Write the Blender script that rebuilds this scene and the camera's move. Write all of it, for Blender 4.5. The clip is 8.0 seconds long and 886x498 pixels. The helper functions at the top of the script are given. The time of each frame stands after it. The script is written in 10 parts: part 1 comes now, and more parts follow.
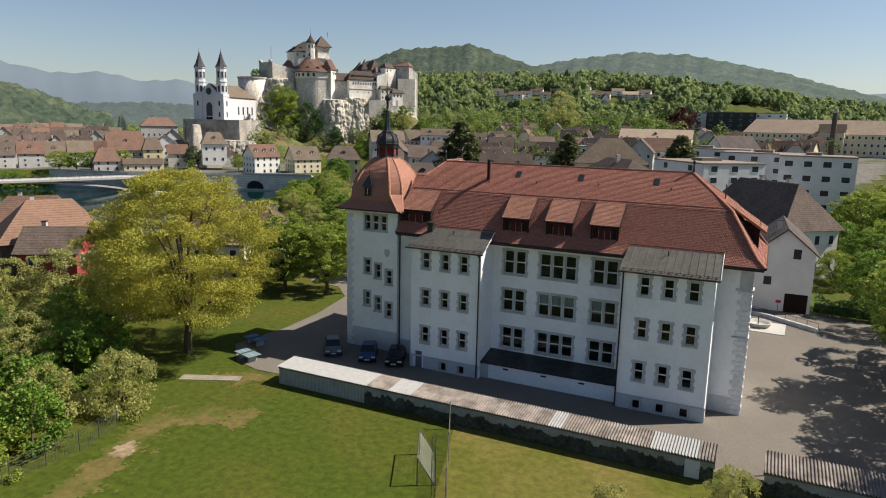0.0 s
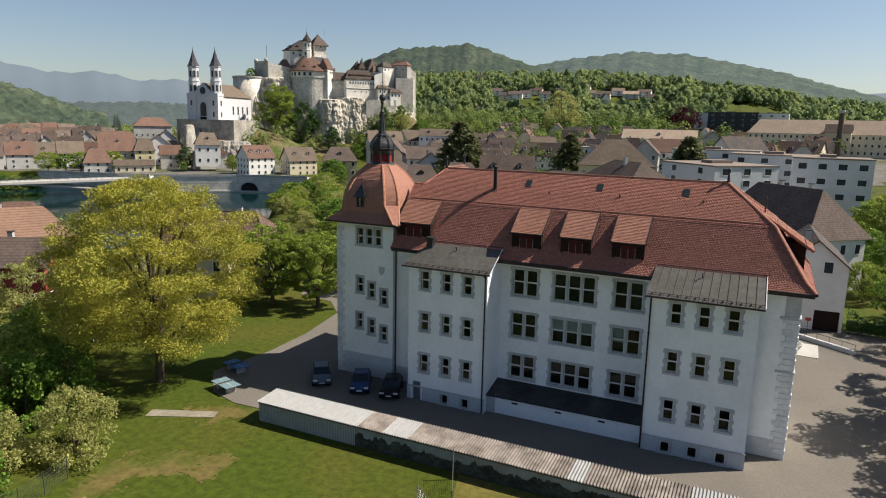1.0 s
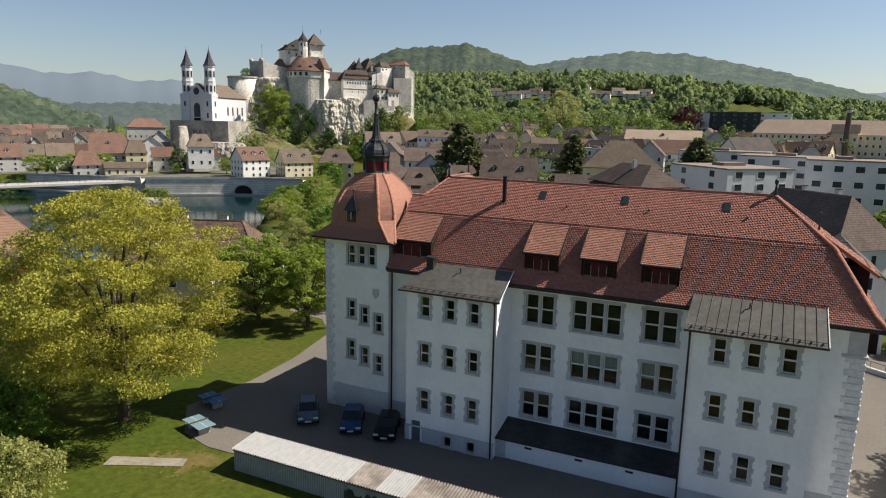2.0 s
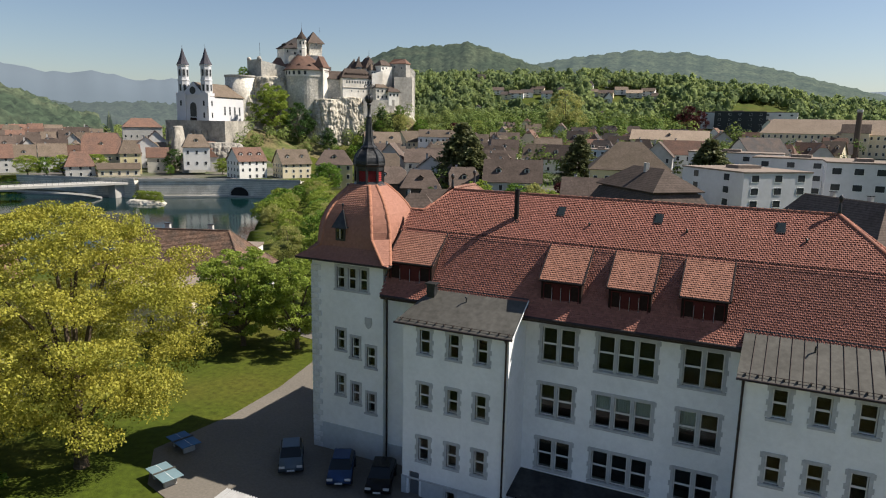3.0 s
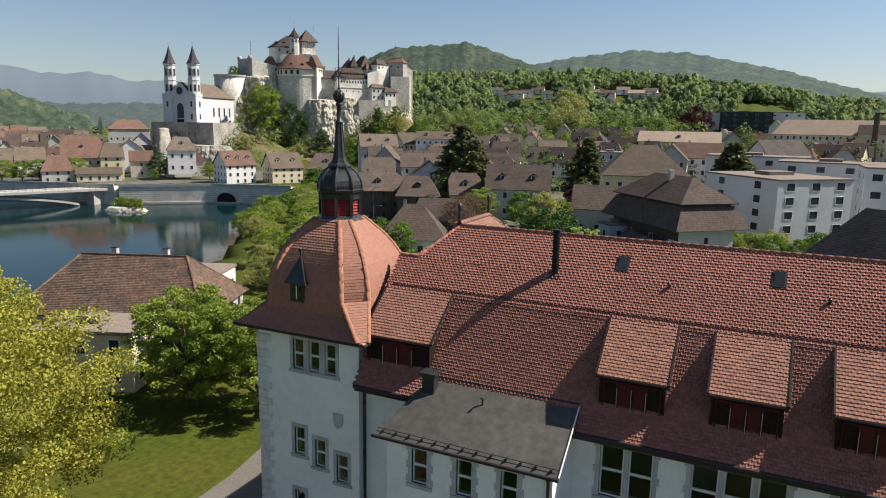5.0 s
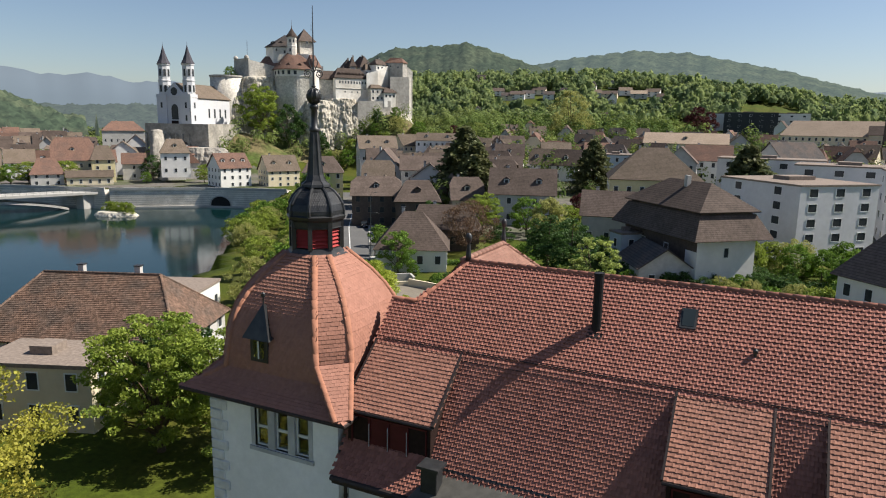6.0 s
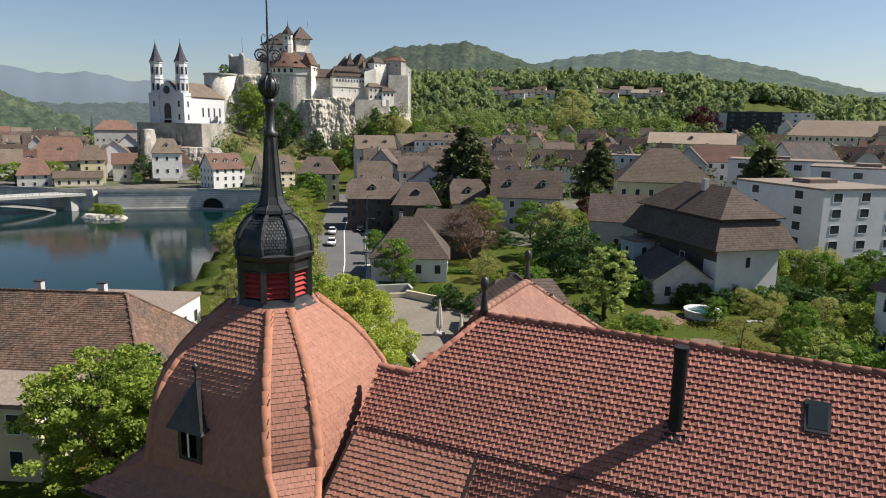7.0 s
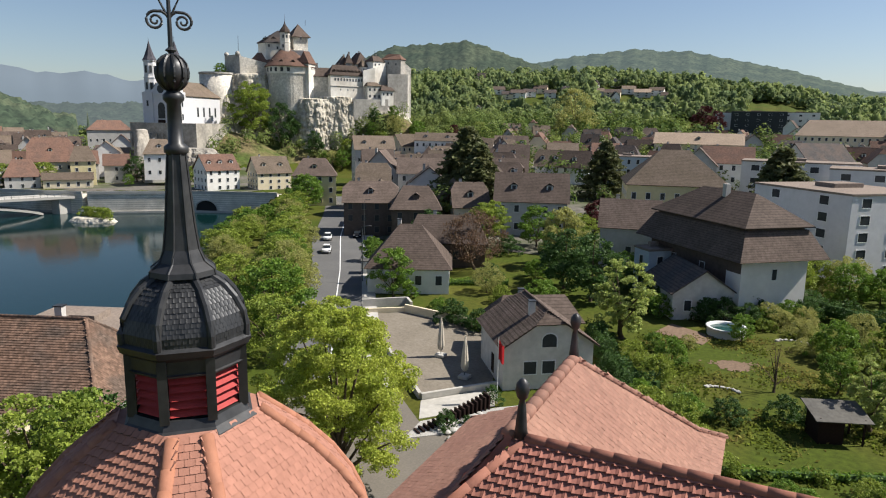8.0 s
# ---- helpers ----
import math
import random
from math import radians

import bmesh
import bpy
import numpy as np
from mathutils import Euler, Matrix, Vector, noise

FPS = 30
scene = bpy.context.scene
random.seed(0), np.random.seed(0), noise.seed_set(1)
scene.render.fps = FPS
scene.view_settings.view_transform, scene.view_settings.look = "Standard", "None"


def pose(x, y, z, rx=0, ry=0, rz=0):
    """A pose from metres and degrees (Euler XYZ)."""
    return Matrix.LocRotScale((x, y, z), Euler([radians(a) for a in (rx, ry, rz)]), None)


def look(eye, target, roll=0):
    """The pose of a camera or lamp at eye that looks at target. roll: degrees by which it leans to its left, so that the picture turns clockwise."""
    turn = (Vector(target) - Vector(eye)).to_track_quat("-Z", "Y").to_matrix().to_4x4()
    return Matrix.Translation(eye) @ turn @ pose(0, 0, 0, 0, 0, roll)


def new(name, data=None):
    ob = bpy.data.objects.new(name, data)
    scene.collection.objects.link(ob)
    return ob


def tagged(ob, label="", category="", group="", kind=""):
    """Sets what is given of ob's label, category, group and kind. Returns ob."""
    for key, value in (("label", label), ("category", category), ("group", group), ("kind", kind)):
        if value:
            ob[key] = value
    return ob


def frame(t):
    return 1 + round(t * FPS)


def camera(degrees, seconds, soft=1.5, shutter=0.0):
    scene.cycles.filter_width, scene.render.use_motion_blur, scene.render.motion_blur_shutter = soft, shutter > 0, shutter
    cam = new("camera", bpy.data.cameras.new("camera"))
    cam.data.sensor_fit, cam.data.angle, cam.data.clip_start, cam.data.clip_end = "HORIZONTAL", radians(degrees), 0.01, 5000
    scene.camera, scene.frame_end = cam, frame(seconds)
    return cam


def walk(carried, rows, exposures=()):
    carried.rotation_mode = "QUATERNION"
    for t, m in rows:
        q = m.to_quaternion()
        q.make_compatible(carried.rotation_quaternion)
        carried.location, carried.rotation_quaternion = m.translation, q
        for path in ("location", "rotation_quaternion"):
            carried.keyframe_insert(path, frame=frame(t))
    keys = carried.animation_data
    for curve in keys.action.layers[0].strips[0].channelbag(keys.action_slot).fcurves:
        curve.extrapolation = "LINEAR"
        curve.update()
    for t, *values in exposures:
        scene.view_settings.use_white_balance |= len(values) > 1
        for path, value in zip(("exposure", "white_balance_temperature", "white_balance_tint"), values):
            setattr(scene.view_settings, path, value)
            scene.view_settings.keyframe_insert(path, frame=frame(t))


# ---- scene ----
cam = camera(66.6, 8.0, 1.1)
PATH = [
    (0, (31.737, -57.501, 24.42), (30.88, -55.732, 24.052), 1.2),
    (0.5, (29.968, -54.188, 24.549), (29.113, -52.417, 24.181), 1.2),
    (1, (28.233, -50.893, 24.698), (27.38, -49.122, 24.329), 1.2),
    (1.5, (26.473, -47.565, 24.862), (25.619, -45.795, 24.491), 1.2),
    (1.7, (25.732, -46.223, 24.888), (24.883, -44.45, 24.52), 1.1),
    (3, (21.323, -37.576, 25.328), (20.471, -35.805, 24.957), 1.1),
    (3.5, (19.583, -34.166, 25.448), (18.733, -32.394, 25.077), 1.1),
    (4, (17.817, -30.671, 25.517), (16.968, -28.898, 25.147), 1.1),
    (4.5, (16.054, -27.119, 25.568), (15.205, -25.346, 25.198), 1.1),
    (5, (14.314, -23.658, 25.647), (13.466, -21.885, 25.278), 1.0),
    (5.2, (13.623, -22.293, 25.678), (12.775, -20.52, 25.31), 0.9),
    (6.3, (9.649, -14.56, 25.944), (8.8, -12.786, 25.577), 1.0),
    (6.5, (8.928, -13.179, 25.938), (8.081, -11.405, 25.569), 1.0),
    (7, (7.182, -9.756, 25.966), (6.336, -7.982, 25.597), 1.0),
    (7.5, (5.523, -6.469, 26.043), (4.676, -4.696, 25.674), 1.0),
    (8, (3.663, -2.978, 26.114), (2.817, -1.204, 25.744), 1.0),
]
walk(cam, [(t, look(eye, aim, lean)) for t, eye, aim, lean in PATH], [(0, 0.72, 6550, 13), (8, 0.72, 6300, 13)])

# ---- world and sun ----
SUN_DIR = Vector((0.567, 0.368, 0.737)).normalized()
world = bpy.data.worlds.new("sky_world")
scene.world = world
world.use_nodes = True
wn = world.node_tree.nodes
sky = wn.new("ShaderNodeTexSky")
sky.sky_type = "NISHITA"
sky.sun_disc = False
sky.sun_elevation = math.asin(SUN_DIR.z)
sky.sun_rotation = math.atan2(SUN_DIR.x, SUN_DIR.y)
sky.altitude = 400
sky.air_density = 1.0
sky.dust_density = 0.9
sky.ozone_density = 1.5
world.node_tree.links.new(sky.outputs[0], wn["Background"].inputs[0])
wn["Background"].inputs[1].default_value = 0.061
sun_data = bpy.data.lights.new("sun", "SUN")
sun_data.energy = 5.0
sun_data.angle = radians(0.53)
sun_data.color = (1.0, 0.93, 0.80)
sun_lamp = new("sun", sun_data)
sun_lamp.matrix_world = look((0, 0, 200), Vector((0, 0, 200)) - SUN_DIR)

# ---- materials ----
MATS = {}


def mat(name, color, rough=0.8, spread=0.25, scale=1.0, metal=0.0, bump=0.3, bump_scale=None, dist=0.02,
        second=None, second_scale=0.12, second_amount=0.5, island=0.0, per_object=0.0, spec=0.15, trans=0.0, courses=0.0):
    """Surface with fine grain, broad stains and relief. scale: grains in a metre."""
    if name in MATS:
        return MATS[name]
    m = bpy.data.materials.new(name)
    m.use_nodes = True
    nt = m.node_tree
    n, l = nt.nodes, nt.links
    b = n["Principled BSDF"]
    geo = n.new("ShaderNodeNewGeometry")
    tex = n.new("ShaderNodeTexNoise")
    tex.inputs["Scale"].default_value = scale
    tex.inputs["Detail"].default_value = 6
    tex.inputs["Roughness"].default_value = 0.65
    l.new(geo.outputs["Position"], tex.inputs["Vector"])
    ramp = n.new("ShaderNodeMapRange")
    ramp.inputs["From Min"].default_value, ramp.inputs["From Max"].default_value = 0.3, 0.7
    ramp.inputs["To Min"].default_value, ramp.inputs["To Max"].default_value = 1 - spread, 1 + spread
    l.new(tex.outputs["Fac"], ramp.inputs["Value"])
    big = n.new("ShaderNodeTexNoise")
    big.inputs["Scale"].default_value = second_scale
    big.inputs["Detail"].default_value = 4
    l.new(geo.outputs["Position"], big.inputs["Vector"])
    soft = n.new("ShaderNodeMapRange")
    soft.inputs["From Min"].default_value, soft.inputs["From Max"].default_value = 0.42, 0.62
    soft.inputs["To Max"].default_value = second_amount
    l.new(big.outputs["Fac"], soft.inputs["Value"])
    mixc = n.new("ShaderNodeMix")
    mixc.data_type = "RGBA"
    mixc.inputs["A"].default_value = (*color, 1)
    mixc.inputs["B"].default_value = (*(second or [c * 0.8 for c in color]), 1)
    l.new(soft.outputs["Result"], mixc.inputs["Factor"])
    value = ramp.outputs["Result"]
    for source, amount in ((geo.outputs["Random Per Island"], island), (None, per_object)):
        if amount:
            if source is None:
                source = n.new("ShaderNodeObjectInfo").outputs["Random"]
            vary = n.new("ShaderNodeMapRange")
            vary.inputs["To Min"].default_value, vary.inputs["To Max"].default_value = 1 - amount, 1 + amount
            l.new(source, vary.inputs["Value"])
            times = n.new("ShaderNodeMath")
            times.operation = "MULTIPLY"
            l.new(value, times.inputs[0])
            l.new(vary.outputs["Result"], times.inputs[1])
            value = times.outputs[0]
    if courses:
        sep = n.new("ShaderNodeSeparateXYZ")
        l.new(geo.outputs["Position"], sep.inputs[0])
        rows = n.new("ShaderNodeMath")
        rows.operation = "MULTIPLY"
        rows.inputs[1].default_value = 1 / courses
        l.new(sep.outputs["Z"], rows.inputs[0])
        saw = n.new("ShaderNodeMath")
        saw.operation = "FRACT"
        l.new(rows.outputs[0], saw.inputs[0])
        edge = n.new("ShaderNodeMapRange")
        edge.inputs["From Min"].default_value, edge.inputs["From Max"].default_value = 0.0, 0.35
        edge.inputs["To Min"].default_value, edge.inputs["To Max"].default_value = 0.55, 1.08
        l.new(saw.outputs[0], edge.inputs["Value"])
        times = n.new("ShaderNodeMath")
        times.operation = "MULTIPLY"
        l.new(value, times.inputs[0])
        l.new(edge.outputs["Result"], times.inputs[1])
        value = times.outputs[0]
    mul = n.new("ShaderNodeMix")
    mul.data_type, mul.blend_type = "RGBA", "MULTIPLY"
    mul.inputs["Factor"].default_value = 1
    l.new(mixc.outputs["Result"], mul.inputs["A"])
    l.new(value, mul.inputs["B"])
    l.new(mul.outputs["Result"], b.inputs["Base Color"])
    b.inputs["Roughness"].default_value = rough
    b.inputs["Metallic"].default_value = metal
    b.inputs["Specular IOR Level"].default_value = spec
    if bump:
        bt = n.new("ShaderNodeTexNoise")
        bt.inputs["Scale"].default_value = bump_scale or scale * 2
        bt.inputs["Detail"].default_value = 5
        l.new(geo.outputs["Position"], bt.inputs["Vector"])
        bn = n.new("ShaderNodeBump")
        bn.inputs["Strength"].default_value = bump
        bn.inputs["Distance"].default_value = dist
        l.new(bt.outputs["Fac"], bn.inputs["Height"])
        l.new(bn.outputs["Normal"], b.inputs["Normal"])
    if trans:
        t = n.new("ShaderNodeBsdfTranslucent")
        l.new(mul.outputs["Result"], t.inputs["Color"])
        ms = n.new("ShaderNodeMixShader")
        ms.inputs[0].default_value = trans
        l.new(b.outputs[0], ms.inputs[1])
        l.new(t.outputs[0], ms.inputs[2])
        l.new(ms.outputs[0], n["Material Output"].inputs["Surface"])
    MATS[name] = m
    return m


def glass_mat(name, tint=(0.75, 0.8, 0.8), rough=0.03):
    m = bpy.data.materials.new(name)
    m.use_nodes = True
    nt = m.node_tree
    n, l = nt.nodes, nt.links
    n.remove(n["Principled BSDF"])
    tr, gl, fr, mx = (n.new("ShaderNodeBsdfTransparent"), n.new("ShaderNodeBsdfGlossy"), n.new("ShaderNodeFresnel"), n.new("ShaderNodeMixShader"))
    tr.inputs[0].default_value = (*tint, 1)
    gl.inputs["Roughness"].default_value = rough
    fr.inputs["IOR"].default_value = 1.36
    l.new(fr.outputs[0], mx.inputs[0])
    l.new(tr.outputs[0], mx.inputs[1])
    l.new(gl.outputs[0], mx.inputs[2])
    l.new(mx.outputs[0], n["Material Output"].inputs["Surface"])
    return m


M_PLASTER = mat("pale_plaster", (0.82, 0.83, 0.835), 0.9, 0.05, 3.0, bump=0.15, second=(0.71, 0.725, 0.725), second_scale=0.35, second_amount=0.6)
M_PLINTH = mat("plinth_stone", (0.50, 0.53, 0.55), 0.9, 0.08, 3.0, second=(0.42, 0.45, 0.47), second_scale=0.5)
M_STONE = mat("grey_limestone", (0.46, 0.47, 0.48), 0.9, 0.12, 4.0, second=(0.32, 0.33, 0.34), second_scale=0.8, bump=0.4)
M_QUOIN = mat("pale_quoin_stone", (0.66, 0.67, 0.68), 0.9, 0.14, 3.0, second=(0.56, 0.57, 0.58), second_scale=1.2, bump=0.6)
M_TILE = mat("clay_roof_tile", (0.300, 0.126, 0.096), 0.75, 0.14, 5.0, island=0.16, per_object=0.16, second=(0.29, 0.128, 0.093), second_scale=0.25, second_amount=0.55, bump=0.25)
M_TILE_ROSE = mat("rosy_clay_tile", (0.262, 0.148, 0.110), 0.75, 0.12, 5.0, island=0.10, second=(0.215, 0.112, 0.086), second_scale=0.3, second_amount=0.5, bump=0.25)
M_TILE_LIGHT = mat("orange_clay_tile", (0.31, 0.150, 0.105), 0.75, 0.14, 5.0, island=0.15, per_object=0.15, second=(0.265, 0.13, 0.098), second_scale=0.3, second_amount=0.5, bump=0.25)
M_DOME = mat("salmon_clay_tile", (0.325, 0.162, 0.118), 0.75, 0.10, 5.0, island=0.07, second=(0.315, 0.150, 0.105), second_scale=0.3, second_amount=0.5, bump=0.25)
M_RIB = mat("orange_clay_rib", (0.325, 0.152, 0.098), 0.75, 0.12, 4.0, island=0.06, second=(0.31, 0.14, 0.085), second_scale=0.8)
M_RIDGE = mat("clay_ridge_tile", (0.26, 0.118, 0.085), 0.75, 0.15, 4.0, island=0.12, second=(0.33, 0.13, 0.08), second_scale=0.6)
M_METAL = mat("weathered_zinc", (0.084, 0.081, 0.072), 0.62, 0.25, 2.5, metal=0.15, second=(0.116, 0.112, 0.101), second_scale=0.4, bump=0.1)
M_DARKMETAL = mat("dark_sheet_metal", (0.045, 0.047, 0.05), 0.42, 0.25, 3.0, metal=0.5, second=(0.075, 0.075, 0.075), second_scale=1.2, bump=0.15)
M_LOUVRE = mat("red_painted_louvre", (0.33, 0.042, 0.04), 0.55, 0.12, 6.0)
M_GUTTER = mat("copper_gutter", (0.05, 0.04, 0.038), 0.5, 0.2, 3.0, metal=0.4)
M_FRAME = mat("white_window_paint", (0.70, 0.71, 0.70), 0.6, 0.04, 5.0, bump=0)
M_DARKWOOD = mat("dark_stained_wood", (0.022, 0.012, 0.010), 0.8, 0.3, 6.0)
M_ROOM = mat("dim_interior", (0.17, 0.18, 0.18), 0.95, 0.3, 0.8, second=(0.05, 0.05, 0.045), second_scale=0.5, bump=0)
M_SLATE_DOOR = mat("grey_door_paint", (0.13, 0.14, 0.155), 0.7, 0.1, 3.0)
M_GLASS = glass_mat("window_glass")
M_ASPHALT = mat("worn_asphalt", (0.152, 0.137, 0.117), 0.95, 0.16, 6.0, second=(0.120, 0.110, 0.096), second_scale=0.15, bump=0.3, dist=0.01)
M_ROAD = mat("dark_asphalt", (0.105, 0.105, 0.105), 0.95, 0.15, 6.0, second=(0.14, 0.14, 0.135), second_scale=0.12)
M_CONCRETE = mat("pale_concrete", (0.42, 0.41, 0.38), 0.92, 0.1, 4.0, second=(0.33, 0.32, 0.29), second_scale=0.4)
M_GRAVEL = mat("grey_gravel", (0.36, 0.35, 0.33), 0.95, 0.45, 12.0, bump=0.8)
M_CORR = mat("corrugated_fibre_cement", (0.225, 0.198, 0.176), 0.85, 0.25, 2.0, island=0.08, per_object=0.14, second=(0.125, 0.108, 0.095), second_scale=0.8, second_amount=0.9)
M_CORR_LIGHT = mat("pale_corrugated_sheet", (0.29, 0.292, 0.29), 0.8, 0.1, 2.0, second=(0.29, 0.295, 0.29), second_scale=0.4)
M_BLOCKWALL = mat("grey_shed_wall", (0.26, 0.275, 0.265), 0.9, 0.12, 2.0, second=(0.14, 0.15, 0.14), second_scale=0.7)
M_BARK = mat("tree_bark", (0.105, 0.08, 0.055), 0.95, 0.35, 8.0, bump=0.8)
M_RAIL = mat("painted_rail_steel", (0.10, 0.11, 0.11), 0.5, 0.1, 5.0, metal=0.5)
M_BLACK = mat("black_rubber", (0.02, 0.02, 0.02), 0.7, 0.2, 5.0, bump=0)


def leaf_mat(name, color, second, through_leaf=0.36, vary=0.3):
    return mat(name, color, 0.6, 0.22, 1.5, island=vary, second=second, second_scale=0.35, second_amount=0.9, bump=0, spec=0.25, trans=through_leaf)


L_GOLD = leaf_mat("golden_green_leaves", (0.37, 0.345, 0.055), (0.29, 0.295, 0.045), 0.38, 0.18)
L_LIME = leaf_mat("fresh_lime_leaves", (0.40, 0.45, 0.075), (0.30, 0.37, 0.055), 0.5)
L_GREEN = leaf_mat("green_leaves", (0.15, 0.25, 0.032), (0.10, 0.18, 0.028))
L_DARK = leaf_mat("dark_green_leaves", (0.06, 0.12, 0.028), (0.045, 0.09, 0.022))
L_SPRING = leaf_mat("spring_green_leaves", (0.27, 0.335, 0.055), (0.18, 0.255, 0.042), 0.45)
L_YOUNG = leaf_mat("young_green_leaves", (0.25, 0.31, 0.048), (0.17, 0.235, 0.036))
L_OLIVE = leaf_mat("olive_willow_leaves", (0.37, 0.37, 0.125), (0.28, 0.30, 0.09), 0.5)
L_SPRUCE = leaf_mat("spruce_needles", (0.115, 0.135, 0.055), (0.14, 0.145, 0.060))
L_RED = leaf_mat("copper_beech_leaves", (0.085, 0.022, 0.022), (0.06, 0.018, 0.02))
L_BROWN = leaf_mat("budding_brown_twigs", (0.16, 0.095, 0.06), (0.12, 0.08, 0.045))


# ---- mesh helpers ----
def smooth_step(a, b, x):
    k = np.clip((x - a) / (b - a), 0, 1)
    return k * k * (3 - 2 * k)


def mesh_from(name, verts, faces, material, smooth=False):
    me = bpy.data.meshes.new(name)
    me.from_pydata([tuple(v) for v in verts], [], [tuple(f) for f in faces])
    for m in material if isinstance(material, (list, tuple)) else (material,):
        me.materials.append(m)
    if smooth:
        me.polygons.foreach_set("use_smooth", [True] * len(me.polygons))
    me.update()
    return me


def part(name, bm, material, parent=None, label="", smooth=False):
    """Links a bmesh or a mesh as one object under parent."""
    if isinstance(bm, bmesh.types.BMesh):
        me = bpy.data.meshes.new(name)
        bm.to_mesh(me)
        bm.free()
        me.materials.append(material)
        if smooth:
            me.polygons.foreach_set("use_smooth", [True] * len(me.polygons))
    else:
        me = bm
    ob = new(name, me)
    ob.parent = parent
    if label:
        ob["label"] = label
    return ob


def thing(name, label, category, at=(0, 0, 0), turn=0, group="", kind=""):
    ob = new(name)
    ob.matrix_basis = pose(*at, 0, 0, turn)
    ob.empty_display_size = 0.5
    return tagged(ob, label, category, group, kind)


def box(bm, x0, x1, y0, y1, z0, z1):
    v = [bm.verts.new((x, y, z)) for z in (z0, z1) for y in (y0, y1) for x in (x0, x1)]
    for f in ((0, 2, 3, 1), (4, 5, 7, 6), (0, 1, 5, 4), (2, 6, 7, 3), (0, 4, 6, 2), (1, 3, 7, 5)):
        bm.faces.new([v[i] for i in f])


def boxes(*all_boxes):
    bm = bmesh.new()
    for b in all_boxes:
        box(bm, *b)
    return bm


def bevelled(bm, width, segments=1):
    bmesh.ops.bevel(bm, geom=list(bm.edges), offset=width, segments=segments, affect="EDGES", clamp_overlap=True)
    return bm


def slab(bm, corners, thick, up=None):
    """A flat plate with the given corners on top and the thickness below."""
    c = [Vector(p) for p in corners]
    nrm = (c[1] - c[0]).cross(c[2] - c[0]).normalized()
    if up is None:
        if nrm.z < 0:
            nrm = -nrm
    else:
        nrm = Vector(up)
    top = [bm.verts.new(p) for p in c]
    low = [bm.verts.new(p - nrm * thick) for p in c]
    bm.faces.new(top)
    bm.faces.new(low[::-1])
    k = len(c)
    for i in range(k):
        bm.faces.new((top[i], low[i], low[(i + 1) % k], top[(i + 1) % k]))
    return bm


def tube(bm, points, radii, sides=8, cap=True):
    """A round bar along points."""
    rings = []
    pts = [Vector(p) for p in points]
    if not isinstance(radii, (list, tuple)):
        radii = [radii] * len(pts)
    for i, (p, r) in enumerate(zip(pts, radii)):
        d = (pts[min(i + 1, len(pts) - 1)] - pts[max(i - 1, 0)]).normalized()
        a = d.cross(Vector((0, 0, 1)) if abs(d.z) < 0.95 else Vector((1, 0, 0))).normalized()
        b = d.cross(a)
        rings.append([bm.verts.new(p + r * (math.cos(2 * math.pi * k / sides) * a + math.sin(2 * math.pi * k / sides) * b)) for k in range(sides)])
    for q, s in zip(rings, rings[1:]):
        for k in range(sides):
            bm.faces.new((q[k], q[(k + 1) % sides], s[(k + 1) % sides], s[k]))
    if cap:
        bm.faces.new(rings[0][::-1])
        bm.faces.new(rings[-1])
    return bm


def lathe(bm, profile, sides=24, centre=(0, 0), turn=0.0, cap=True):
    """A body of revolution from (radius, height) pairs."""
    rings = []
    for r, z in profile:
        rings.append([bm.verts.new((centre[0] + r * math.cos(turn + 2 * math.pi * k / sides), centre[1] + r * math.sin(turn + 2 * math.pi * k / sides), z)) for k in range(sides)])
    for q, s in zip(rings, rings[1:]):
        for k in range(sides):
            bm.faces.new((q[k], q[(k + 1) % sides], s[(k + 1) % sides], s[k]))
    if cap:
        bm.faces.new(rings[0][::-1])
        bm.faces.new(rings[-1])
    return bm


def wall_with_holes(bm, u0, u1, z0, z1, holes, place, thick):
    """A wall from u0 to u1 with holes (u0, u1, z0, z1) cut through. place(u, d, z) maps to the world, d into the wall."""
    us = sorted({u0, u1, *[h[0] for h in holes], *[h[1] for h in holes]})
    zs = sorted({z0, z1, *[h[2] for h in holes], *[h[3] for h in holes]})
    us, zs = [u for u in us if u0 <= u <= u1], [z for z in zs if z0 <= z <= z1]
    vs = {}

    def vert(i, j, d):
        if (i, j, d) not in vs:
            vs[i, j, d] = bm.verts.new(place(us[i], d * thick, zs[j]))
        return vs[i, j, d]

    def solid(i, j):
        if not (0 <= i < len(us) - 1 and 0 <= j < len(zs) - 1):
            return False
        u, z = (us[i] + us[i + 1]) / 2, (zs[j] + zs[j + 1]) / 2
        return not any(h[0] < u < h[1] and h[2] < z < h[3] for h in holes)

    for i in range(len(us) - 1):
        for j in range(len(zs) - 1):
            if not solid(i, j):
                continue
            bm.faces.new((vert(i, j, 0), vert(i + 1, j, 0), vert(i + 1, j + 1, 0), vert(i, j + 1, 0)))
            bm.faces.new((vert(i, j, 1), vert(i, j + 1, 1), vert(i + 1, j + 1, 1), vert(i + 1, j, 1)))
            for di, dj, a, b in ((-1, 0, (0, 1), (0, 0)), (1, 0, (1, 0), (1, 1)), (0, -1, (0, 0), (1, 0)), (0, 1, (1, 1), (0, 1))):
                if not solid(i + di, j + dj):
                    bm.faces.new((vert(i + a[0], j + a[1], 0), vert(i + a[0], j + a[1], 1), vert(i + b[0], j + b[1], 1), vert(i + b[0], j + b[1], 0)))
    return bm

